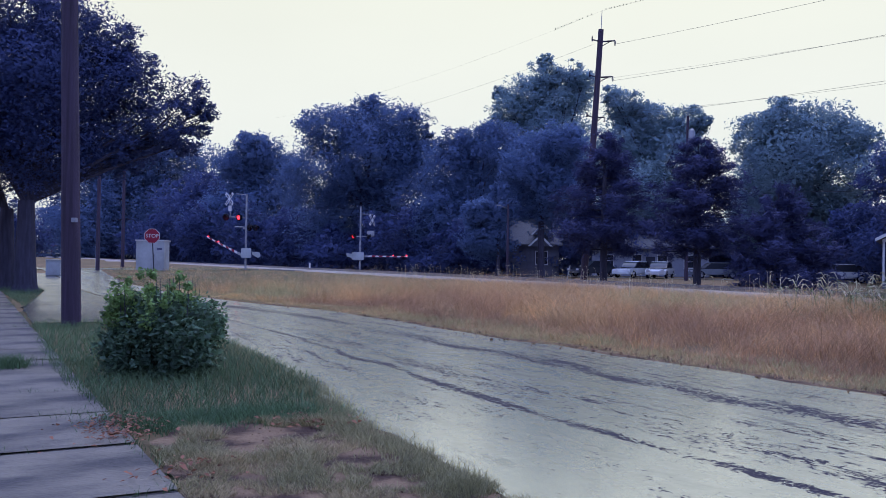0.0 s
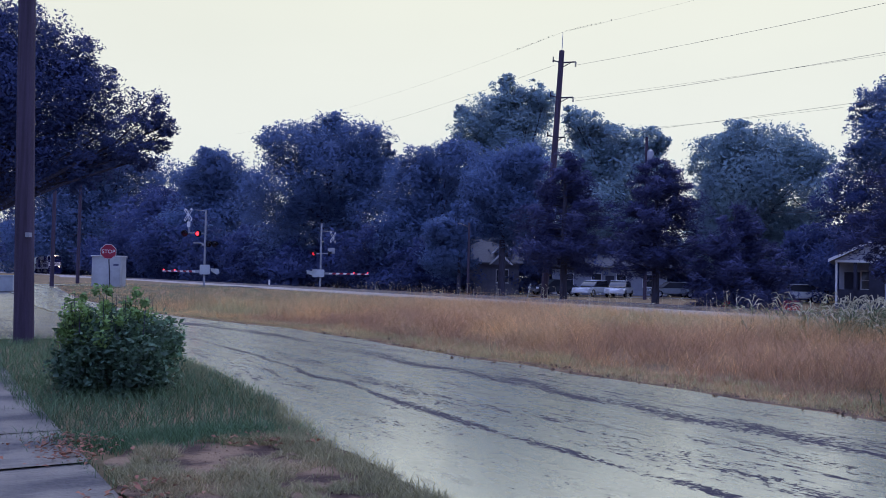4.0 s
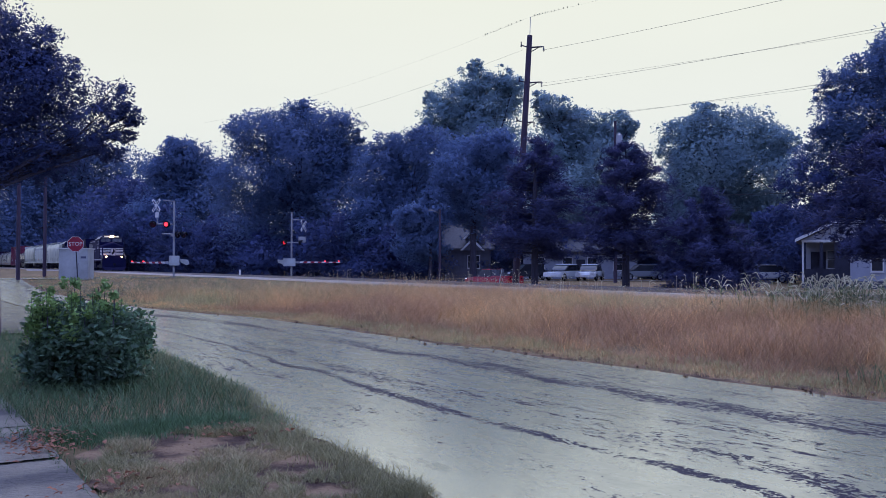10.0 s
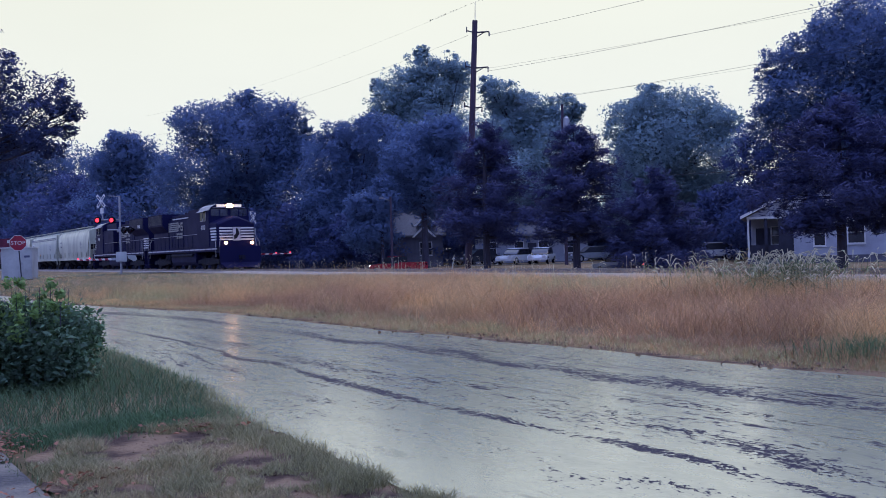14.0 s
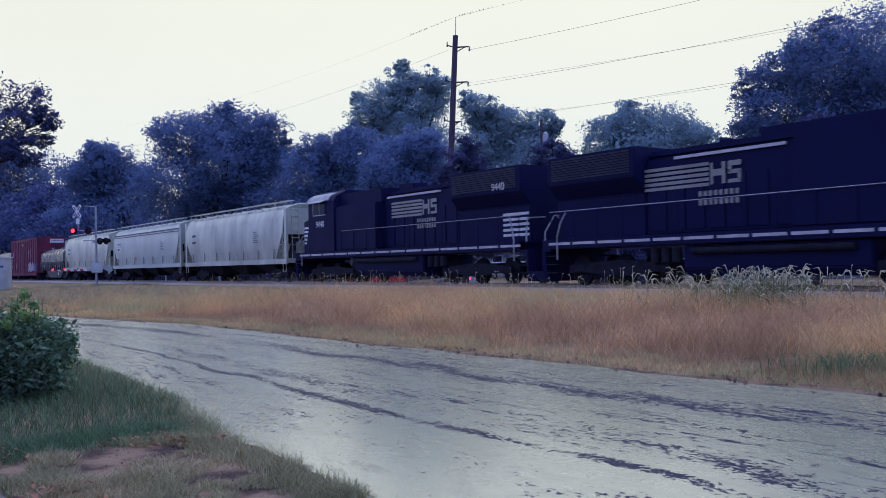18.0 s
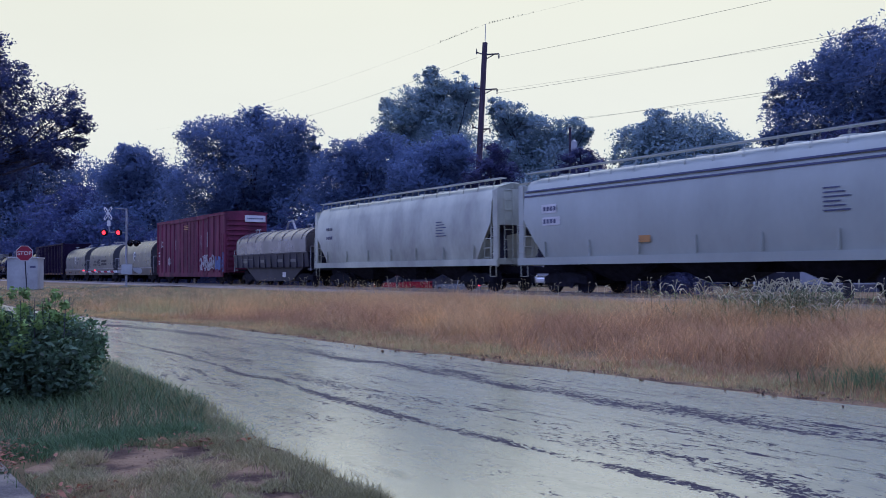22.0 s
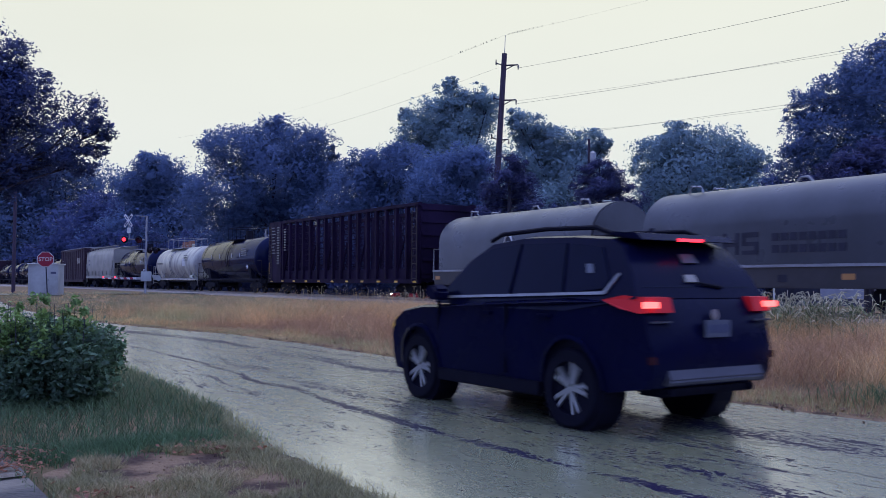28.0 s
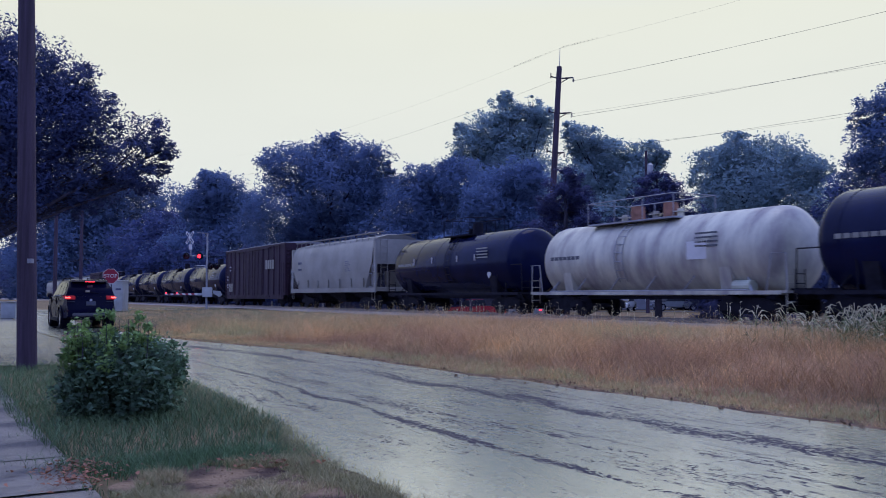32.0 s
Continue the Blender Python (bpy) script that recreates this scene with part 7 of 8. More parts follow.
        part("hatch_cover", Geo().tube((x, 0, 4.42), (x, 0, 4.52), 0.4, 0.36, 12), P, t)
    pieces("side_gusset", [Geo().box(x - 0.035, x + 0.035, -1.64, -1.57, 1.35, 1.9) for x in [-L + 1.6 + (2 * L - 3.2) * k / 6 for k in range(7)]], P, t)
    if stripe:
        part("roof_stripe", Geo().box(-L + 0.4, L - 0.4, -1.56, -1.50, 3.80, 3.86), M["platebar"], t, "thin dark band below the roof")
        part("roof_stripe", Geo().box(-L + 0.4, L - 0.4, -1.585, -1.50, 3.62, 3.68), M["platebar"], t, "thin dark band below the roof")
        bars("marking_panel", body, [(-L + 1.45, -L + 2.3, 2.95, 3.27), (-L + 1.5, -L + 2.5, 2.5, 2.8)], -1.618, M["white"], "white panel under the reporting marks")
        bars("notice", body, [(-L + 6.4, -L + 6.9, 1.74, 1.96)], -1.612, M["orange"], "orange-yellow notice")
    K = M["platebar"]
    bars("reporting_marks", body, [(-L + 1.56 + 0.19 * k, -L + 1.69 + 0.19 * k, z, z + 0.16) for z in (3.03, 2.57) for k in range(4)], -1.624, K, "dark stencilled reporting marks")
    bars("data_panel", body, [(L - 4.4, L - 3.6 - 0.15 * (k % 3), 2.35 + 0.12 * k, 2.39 + 0.12 * k) for k in range(6)], -1.624, K, "small dark data stencils")
    return t


def box_car(length, paint, label, top=5.0, bottom=0.55, posts=15, doors=True, graffiti=False, end_label=False):
    t = thing("box_car", label, "box car")
    L = length / 2
    P = M[paint]
    part("body", Geo().box(-L, L, -1.5, 1.5, bottom + 0.3, top), P, t, bevel=0.02)
    part("side_sill", Geo().box(-L + 0.4, L - 0.4, -1.56, -1.5, bottom, bottom + 0.34), P, t, bevel=0.01)
    part("side_sill", Geo().box(-L + 0.4, L - 0.4, 1.5, 1.56, bottom, bottom + 0.34), P, t, bevel=0.01)
    part("top_chord", Geo().box(-L, L, -1.59, -1.5, top - 0.14, top + 0.02), P, t)
    part("roof", Geo().prism([(-1.6, top), (1.6, top), (1.6, top + 0.05), (0, top + 0.18), (-1.6, top + 0.05)], -L, L, "x"), M["galv" if not graffiti else paint], t, "low pitched panelled roof")
    for k in range(posts):
        x = -L + 0.06 + (2 * L - 0.12) * k / (posts - 1)
        if doors and abs(x) < 2.6:
            continue
        g = Geo()
        g.prism([(x - 0.09, -1.5), (x - 0.05, -1.58), (x + 0.05, -1.58), (x + 0.09, -1.5)], bottom + 0.3, top - 0.1, "z")
        part("side_post", g, P, t)
    if doors:
        for s in (-1, 1):
            dr_ = part("door", Geo().box(s * 1.25 - 1.2, s * 1.25 + 1.2, -1.57, -1.5, bottom + 0.25, top - 0.25), P, t, "plug door", bevel=0.02)
            g = Geo()
            for zz in np.linspace(bottom + 0.9, top - 0.9, 5):
                g.box(s * 1.25 - 1.1, s * 1.25 + 1.1, -1.60, -1.57, zz - 0.03, zz + 0.03)
            part("door_rib", g, P, dr_)
            g = Geo()
            for dx_ in (-0.45, 0.45):
                g.tube((s * 1.25 + dx_, -1.63, bottom + 0.3), (s * 1.25 + dx_, -1.63, top - 0.35), 0.028, seg=6)
            part("lock_rod", g, P, dr_)
        pieces("door_track", [Geo().box(-4.6, 4.6, -1.62, -1.57, z - 0.05, z + 0.05) for z in (bottom + 0.2, top - 0.2)], P, t)
    for s in (-1, 1):
        pieces("end_rib", [Geo().prism([(-1.42, z - 0.13), (1.42, z - 0.13), (1.36, z + 0.03), (-1.36, z + 0.03)], s * L, s * (L + 0.10), "x", 1.0, 0.96) for z in [bottom + 0.6 + (top - bottom - 1.0) * k / 10 for k in range(11)]], P, t)
        ladder(t, s * (L - 0.35), -1.62, bottom + 0.1, top - 1.4, 0.42, "x", P, 9)
        ladder(t, s * (L + 0.1), -1.15, bottom + 0.2, bottom + 2.0, 0.42, "y", P, 5)
        coupler(t, s * L, s)
        truck_set(t, s * (L - 1.9))
    part("underframe", Geo().box(-L + 0.3, L - 0.3, -1.2, 1.2, 0.7, bottom + 0.35), M["under"], t)
    W_ = M["graffiti_white"]
    bars("reporting_marks", t, [(-L + 0.5, -L + 0.95, z, z + 0.11) for z in (1.55, 1.75, 2.2, 2.45)] + [(-L + 1.4, -L + 1.8, z, z + 0.09) for z in (3.0, 3.3)], -1.585, W_, "pale stencilled marks")
    if end_label:
        part("end_board", Geo().box(L + 0.10, L + 0.13, -0.15, 1.35, top - 0.62, top - 0.16), M["white"], t, "white board with dark marks on the end")
        g = Geo()
        for k in range(8):
            g.box(L + 0.131, L + 0.137, 0.0 + 0.15 * k, 0.1 + 0.15 * k, top - 0.43, top - 0.33)
        part("board_marks", g, M["platebar"], t)
    if graffiti:
        rnd = random.Random(9)
        g = Geo()
        for k in range(7):
            x = L - 4.9 + k * 0.42
            for j in range(4):
                a = rnd.uniform(0, 360)
                cxx, cz = x + rnd.uniform(-0.12, 0.12), 1.55 + rnd.uniform(-0.3, 0.35)
                pts = arc(cxx, cz, 0.22, 0.3, a, a + 200, 7)
                for (u0, w0), (u1, w1) in zip(pts, pts[1:]):
                    g.tube((u0, -1.588, w0), (u1, -1.588, w1), 0.035, seg=4)
        part("spray_scrawl", g, W_, t, "white sprayed scrawl, no legible words")
        g = Geo()
        for k in range(6):
            x = L - 1.9 + k * 0.3
            g.box(x, x + rnd.uniform(0.18, 0.34), -1.592, -1.586, 1.0 + rnd.uniform(-0.1, 0.25), 1.9 + rnd.uniform(-0.2, 0.5))
        part("spray_patch", g, M["graffiti_blue"], t, "blue sprayed patch")
        bars("chalk_marks", t, [(-4.9, -4.8, 1.5, 2.0), (-4.6, -4.5, 1.4, 2.1), (-4.3, -4.2, 1.5, 1.95), (-6.8, -6.72, 2.9, 3.5), (-2.95, -2.88, 2.7, 3.4), (3.2, 3.27, 2.6, 3.6), (4.6, 4.68, 2.7, 3.8)], -1.585, W_, "pale scuffs")
        bars("stencil_panel", t, [(-0.9, 0.3, 4.15 + 0.13 * k, 4.2 + 0.13 * k) for k in range(3)], -1.61, M["orange"], "small faded orange panel")
    else:
        bars("sprayed_letters", t, [(L - 4.6 + 0.55 * k, L - 4.2 + 0.55 * k, 2.9, 3.6) for k in range(4)] + [(-L + 1.2 + 0.3 * k, -L + 1.4 + 0.3 * k, 1.2, 1.9) for k in range(4)], -1.585, M["hopper_dull"], "faint sprayed marks")
    return t


def coil_car(length, hood_paint, body_paint, label, top=3.8, hoodbot=1.3, bottom=0.68, emblem="", belly=False, frame_=False):
    t = thing("coil_car", label, "coil car")
    L = length / 2
    h = top - hoodbot
    prof_ = [(-1.52, hoodbot)] + [(-1.52, hoodbot + h * 0.5)] + arc(0, hoodbot + h * 0.5, 1.52, h * 0.5, 180, 0, 18)[1:-1] + [(1.52, hoodbot + h * 0.5), (1.52, hoodbot)]
    hood = part("hood", Geo().prism(prof_, -L, L, "x"), M[hood_paint], t, "rounded steel hood over the load", smooth=True, bevel=0.06)
    bl = part("body", Geo().prism([(-1.5, bottom), (1.5, bottom), (1.56, hoodbot), (-1.56, hoodbot)], -L - 0.35, L + 0.35, "x"), M[body_paint], t, "trough body", bevel=0.02)
    if belly:
        part("belly", Geo().prism([(-L * 0.82, bottom), (L * 0.82, bottom), (L * 0.5, 0.3), (-L * 0.5, 0.3)], -1.2, 1.2, "y"), M[body_paint], t, "deep fish-belly underframe", bevel=0.02)
    g = Geo()
    g.box(-L - 0.35, L + 0.35, -1.6, -1.5, hoodbot - 0.03, hoodbot + 0.05)
    g.box(-L - 0.35, L + 0.35, 1.5, 1.6, hoodbot - 0.03, hoodbot + 0.05)
    part("rim", g, M["galv" if not belly else body_paint], bl, "pale rim between hood and body")
    for x in (-L + 1.5, L - 1.5):
        for y in (-0.55, 0.55):
            g = Geo()
            g.path([(x - 0.3, y, top - 0.14), (x - 0.22, y, top + 0.18), (x + 0.22, y, top + 0.1), (x + 0.3, y, top - 0.14)], 0.03)
            g.path([(x, y - 0.2, top + 0.12), (x, y + 0.2, top + 0.16)], 0.03)
            part("stacking_bracket", g, M["galv"], hood, "bent stacking brackets")
    g = Geo()
    g.path([(-0.7, 0, top - 0.05), (-0.3, 0, top + 0.52), (0.3, 0, top + 0.55), (0.75, 0, top - 0.05)] if belly else [(-0.3, 0, top - 0.05), (-0.12, 0, top + 0.16), (0.12, 0, top + 0.16), (0.3, 0, top - 0.05)], 0.07 if belly else 0.04)
    part("lifting_bail", g, M["galv"], hood, "steel lifting bail")
    if belly:
        pieces("hood_band", [Geo().path([(x, p[0] * 1.008, p[1] + 0.008) for p in prof_[1:-1]], 0.025, 4) for x in [-L + 0.6 + (2 * L - 1.2) * k / 7 for k in range(8)]], M[hood_paint], hood)
        pieces("body_post", [Geo().box(x - 0.05, x + 0.05, -1.58, -1.5, bottom, hoodbot) for x in [-L + 0.3 + (2 * L - 0.6) * k / 11 for k in range(12)]], M[body_paint], bl)
    if emblem == "ring":
        g = Geo().path([(u, -1.53, w) for u, w in arc(0.15, hoodbot + h * 0.42, 0.27, 0.36, 0, 360, 24)], 0.045, 5)
        part("emblem_ring", g, M["white"], hood, "white oval ring emblem")
        g = Geo()
        g.prism([(0.15 + 0.22 * math.cos(a), hoodbot + h * 0.42 + 0.3 * math.sin(a)) for a in np.linspace(0, 6.0, 16)], -1.528, -1.522, "y")
        part("emblem_disc", g, M["dark"], hood)
        bars("emblem_bar", hood, [(-0.02, 0.32, hoodbot + h * 0.4, hoodbot + h * 0.46)], -1.53, M["white"])
    if emblem == "stripes":
        bars("stripe_mark", hood, [(-3.6 + 0.12 * k, -2.0 - 0.0 * k, hoodbot + 0.32 + 0.16 * k, hoodbot + 0.39 + 0.16 * k) for k in range(4)], -1.52, M["dark"], "dark stripe mark")
        bars("monogram", hood, [(-1.75, -1.6, 1.65, 2.3), (-1.6, -1.25, 1.9, 2.1), (-1.3, -1.15, 1.65, 2.3), (-1.05, -0.45, 2.15, 2.3), (-1.05, -0.9, 1.95, 2.2), (-1.05, -0.45, 1.9, 2.02), (-0.6, -0.45, 1.7, 1.95), (-1.05, -0.45, 1.65, 1.77)], -1.52, M["dark"], "dark monogram shapes")
        bars("name_bars", hood, [(0.0 + 0.3 * k, 0.24 + 0.3 * k, z, z + 0.22) for k in range(8) for z in (1.68, 2.02)], -1.52, M["dark"], "dark lettering bars")
    if not belly:
        bars("reflector", bl, [(x, x + 0.38, 0.92, 1.08) for x in (-L - 0.2, -2.6, 2.2, L - 0.3)], -1.53, M["orange"], "orange reflector")
        bars("data_stencil", bl, [(-3.6, -1.9, 0.88, 1.06), (0.2, 0.5, 0.85, 1.1)], -1.525, M["dark"], "dark stencilled marks")
    else:
        bars("reporting_marks", bl, [(x, x + 0.9, 1.45, 1.62) for x in (-4.4, -1.2, 1.4, 3.4)] + [(-L + 1.0, -L + 3.2, 2.0 - 0.35, 2.0 - 0.2)], -1.53, M["coil"], "faint stencilled marks")
        bars("notice", bl, [(L - 4.0, L - 3.5, 0.55, 0.85)], -1.22, M["white"], "small white notice")
    for s in (-1, 1):
        g = Geo()
        g.path([(s * (L + 0.5), -1.45, 0.9), (s * (L + 0.5), -1.45, 2.3), (s * (L + 0.5), 1.45, 2.3), (s * (L + 0.5), 1.45, 0.9)], 0.03)
        part("end_rail", g, M["galv"], t)
        part("end_platform", Geo().box(min(s * L, s * (L + 0.6)), max(s * L, s * (L + 0.6)), -1.4, 1.4, 0.95, 1.05), M[body_paint], t)
        coupler(t, s * (L + 0.5), s)
        truck_set(t, s * (L - 1.2))
    return t


def gondola(length, label):
    t = thing("gondola_car", label, "gondola car")
    L = length / 2
    P = M["gondola"]
    part("side_wall", Geo().box(-L, L, -1.5, -1.44, 0.8, 1.45), P, t, "low solid side under the open frame")
    part("side_wall", Geo().box(-L, L, 1.44, 1.5, 0.8, 1.45), P, t, "low solid side under the open frame")
    part("floor", Geo().box(-L, L, -1.44, 1.44, 0.8, 1.0), M["under"], t)
    g = Geo()
    g.box(-L, L, -1.62, -1.42, 4.4, 4.56)
    g.box(-L, L, 1.42, 1.62, 4.4, 4.56)
    part("top_chord", g, P, t)
    part("side_sill", Geo().box(-L, L, -1.62, -1.48, 0.73, 0.95), P, t)
    n = 17
    for k in range(n):
        x = -L + 2.2 + (2 * L - 2.4) * k / (n - 1)
        for sy in (-1, 1):
            part("side_post", Geo().prism([(x - 0.13, sy * 1.46), (x - 0.09, sy * 1.62), (x + 0.09, sy * 1.62), (x + 0.13, sy * 1.46)], 0.9, 4.45, "z"), P, t)
    # thin wire mesh between the posts
    for sy in (-1, 1):
        g = Geo()
        for k in range(int(2 * L / 0.16)):
            x = -L + 2.0 + 0.16 * k
            if x < L - 0.1:
                g.box(x - 0.022, x + 0.022, sy * 1.47 - 0.006, sy * 1.47 + 0.006, 1.45, 4.42)
        for k in range(9):
            g.box(-L + 2.0, L - 0.1, sy * 1.47 - 0.006, sy * 1.47 + 0.006, 1.7 + 0.33 * k, 1.74 + 0.33 * k)
        tagged(part("mesh_screen", g, P, t, "dark wire mesh side"), kind="stuff")
    pieces("diagonal_brace", [Geo().tube((x, -1.53, 1.2), (x + 0.9, -1.53, 3.2), 0.04, seg=5) for x in [-L + 2.2 + (2 * L - 2.4) * k / (n - 1) for k in range(0, n - 1, 2)]], P, t)
    part("end_panel", Geo().box(-L, -L + 2.0, -1.64, -1.5, 0.8, 4.55), P, t, bevel=0.02)
    for s in (-1, 1):
        g = Geo()
        g.box(min(s * L, s * (L - 0.08)), max(s * L, s * (L - 0.08)), -1.5, 1.5, 0.8, 4.5)
        part("end_wall", g, P, t)
        pieces("end_rib", [Geo().box(min(s * L, s * (L + 0.08)), max(s * L, s * (L + 0.08)), -1.45, 1.45, 1.2 + k * 0.6, 1.34 + k * 0.6) for k in range(6)], P, t)
        ladder(t, s * (L - 0.3), -1.68, 0.8, 4.3, 0.42, "x", M["tie"], 10)
        coupler(t, s * L, s)
        truck_set(t, s * (L - 1.9))
    bars("reflector", t, [(-L + 0.3 + k * (2 * L - 0.8) / 10, -L + 0.62 + k * (2 * L - 0.8) / 10, 0.77, 0.86) for k in range(11)], -1.62, M["yellow"], "yellow reflector")
    bars("reflector", t, [(-L + 0.02, -L + 0.1, 1.3, 2.0)], -1.64, M["yellow"], "yellow reflector")
    W_ = M["coil"]
    bars("reporting_marks", t, [(-L + 0.35 + 0.1 * (k % 2), -L + 1.1 - 0.1 * (k % 3), 2.55 + 0.2 * k, 2.62 + 0.2 * k) for k in range(9)] + [(-L + 1.35, -L + 1.75, 1.9 + 0.16 * k, 1.98 + 0.16 * k) for k in range(15)] + [(-L + 2.5, -L + 2.8, 2.7 + 0.16 * k, 2.78 + 0.16 * k) for k in range(9)], -1.64, W_, "white stencilled data")
    return t


def tank_car(length, paint, label, dia=3.05, zc=2.38, rusty=False, platform=True):
    t = thing("tank_car", label, "tank car")
    L = length / 2
    r = dia / 2
    prof_ = [(-L, 0.02), (-L + 0.02, r * 0.35), (-L + 0.12, r * 0.66), (-L + 0.3, r * 0.88), (-L + 0.5, r * 0.98), (-L + 0.65, r), (L - 0.65, r), (L - 0.5, r * 0.98), (L - 0.3, r * 0.88), (L - 0.12, r * 0.66), (L - 0.02, r * 0.35), (L, 0.02)]
    tank = part("tank", Geo().lathe_x(prof_, 0, zc, 40), M[paint], t, "cylindrical tank", smooth=True)
    g = Geo()
    for k in range(6):
        x = -L + 1.1 + (2 * L - 2.2) * k / 5
        g.lathe_x([(x - 0.02, r), (x - 0.02, r + 0.008), (x + 0.02, r + 0.008), (x + 0.02, r)], 0, zc, 40)
    part("weld_seam", g, M[paint], tank)
    sill = M["under"] if paint == "tankblack" else M[paint]
    g = Geo()
    g.box(-L - 0.3, L + 0.3, -1.5, -1.42, 0.86, 0.98)
    g.box(-L - 0.3, L + 0.3, 1.42, 1.5, 0.86, 0.98)
    part("side_rail", g, sill, t)
    part("centre_sill", Geo().box(-L - 0.3, L + 0.3, -0.35, 0.35, 0.7, 1.05), M["under"], t)
    for s in (-1, 1):
        g = Geo()
        g.prism([(-1.25, 0.95), (1.25, 0.95), (1.4, 1.75), (0, 1.0), (-1.4, 1.75)], s * (L - 2.0) - 0.25, s * (L - 2.0) + 0.25, "x")
        part("saddle", g, sill, t)
        part("end_platform", Geo().box(min(s * (L - 0.4), s * (L + 0.5)), max(s * (L - 0.4), s * (L + 0.5)), -1.45, 1.45, 0.9, 0.98), sill, t)
        for y in (-1.4, 1.4):
            g = Geo()
            g.path([(s * (L - 1.6), y, 0.95), (s * (L - 1.6), y, 1.5), (s * (L - 1.5), y, 2.2), (s * (L + 0.4), y, 2.2), (s * (L + 0.45), y, 0.95)] if not rusty else [(s * (L - 1.0), y, 0.95), (s * (L - 0.3), y, 0.95), (s * (L - 0.1), y, 2.1), (s * (L + 0.45), y, 2.1), (s * (L + 0.48), y, 0.95)], 0.025)
            g.tube((s * (L - 0.9), y * 0.98, 0.95), (s * (L - 1.45), y * 0.72, 1.75), 0.05 if rusty else 0.03, seg=6)
            part("hand_rail", g, M["galv"] if rusty else M["under"], t)
        ladder(t, s * (L + 0.46), -1.2, 0.5, 1.6, 0.4, "y", sill, 4)
        coupler(t, s * (L + 0.4), s)
        truck_set(t, s * (L - 1.4))
    top = zc + r
    # top platform, valves, side ladder
    a = -0.9 if rusty else 0.3
    w2 = 2.4 if rusty else 1.3
    g = Geo()
    g.box(a - w2, a + w2, -1.0, -0.55, top - 0.12, top - 0.06)
    g.box(a - w2, a + w2, 0.55, 1.0, top - 0.12, top - 0.06)
    pf = part("top_platform", g, M["galv"] if rusty else M["under"], t)
    g = Geo()
    for y in (-1.0, 1.0):
        for x in (a - w2, a - w2 * 0.33, a + w2 * 0.33, a + w2):
            g.tube((x, y, top - 0.1), (x, y, top + 0.75), 0.02, seg=5)
        g.tube((a - w2, y, top + 0.75), (a + w2, y, top + 0.75), 0.02, seg=5)
    for x in (a - w2, a + w2):
        g.tube((x, -1, top + 0.75), (x, 1, top + 0.75), 0.02, seg=5)
    part("platform_rail", g, M["galv"] if rusty else M["under"], pf)
    for k, x in enumerate(((-1.4, -0.6, 0.4, 1.2, 1.7) if rusty else (-0.3, 0.4))):
        g = Geo()
        hh_ = 0.55 if k % 2 else 0.3
        g.tube((a + x, 0, top - 0.1), (a + x, 0, top + hh_), 0.28 if k % 2 else 0.14, 0.26 if k % 2 else 0.1, 12)
        g.box(a + x - 0.2, a + x + 0.2, -0.2, 0.2, top + hh_ * 0.6, top + hh_ * 0.7)
        part("valve", g, M["rust"] if rusty and k % 2 else (M["tankwhite"] if rusty else M["under"]), t, "top fitting")
    g = Geo()
    for dx_ in (-0.22, 0.22):
        g.path([(a + dx_, -math.sin(b) * (r + 0.06), zc + math.cos(b) * (r + 0.06)) for b in np.linspace(0.5, 2.2, 10)], 0.02, 5)
    for b in np.linspace(0.6, 2.1, 8):
        g.tube((a - 0.22, -math.sin(b) * (r + 0.06), zc + math.cos(b) * (r + 0.06)), (a + 0.22, -math.sin(b) * (r + 0.06), zc + math.cos(b) * (r + 0.06)), 0.016, seg=5)
    part("side_ladder", g, M["galv"] if rusty else M["under"], t)
    mk = M["hopper_dull"] if not rusty else M["coil"]
    bars("reporting_marks", t, [(-L + 1.0 + 0.28 * k, -L + 1.22 + 0.28 * k, zc + 0.02, zc + 0.16) for k in range(7)] + [(L - 3.2, L - 2.2, zc + 0.2 + 0.14 * k, zc + 0.26 + 0.14 * k) for k in range(4)], -r - 0.002, mk, "stencilled marks")
    if not rusty:
        for dx_ in (-3.4, -1.4, 1.2, 2.9):
            bars("reflector", t, [(dx_, dx_ + 0.09, zc + 0.1, zc + 0.4)], -r - 0.002, M["graffiti_white"], "pale reflector")
        g = Geo()
        g.prism([(L - 2.2, zc - 0.75), (L - 2.02, zc - 0.55), (L - 2.2, zc - 0.35), (L - 2.38, zc - 0.55)], -r * 0.94 - 0.02, -r * 0.94 - 0.01, "y")
        part("placard", g, M["white"], t, "white diamond placard")
    else:
        g = Geo()
        g.path([(-L + 0.9, -1.45, 1.0), (L - 1.0, -1.45, 1.0)], 0.03)
        for x in (-3.5, -1.5, 0.5, 2.4):
            g.tube((x, -1.44, 1.0), (x + 0.35, -1.25, 1.5), 0.03, seg=5)
        part("brace", g, M["galv"], t)
        part("brake_cylinder", Geo().tube((L - 1.7, -1.2, 1.12), (L - 1.0, -1.2, 1.12), 0.2, 0.2, 14), M["hopper"], t)
        bars("placard_panel", t, [(L - 3.6, L - 2.7, zc - 0.2, zc + 0.4)], -r - 0.002, M["white"], "pale square panel")
    return t


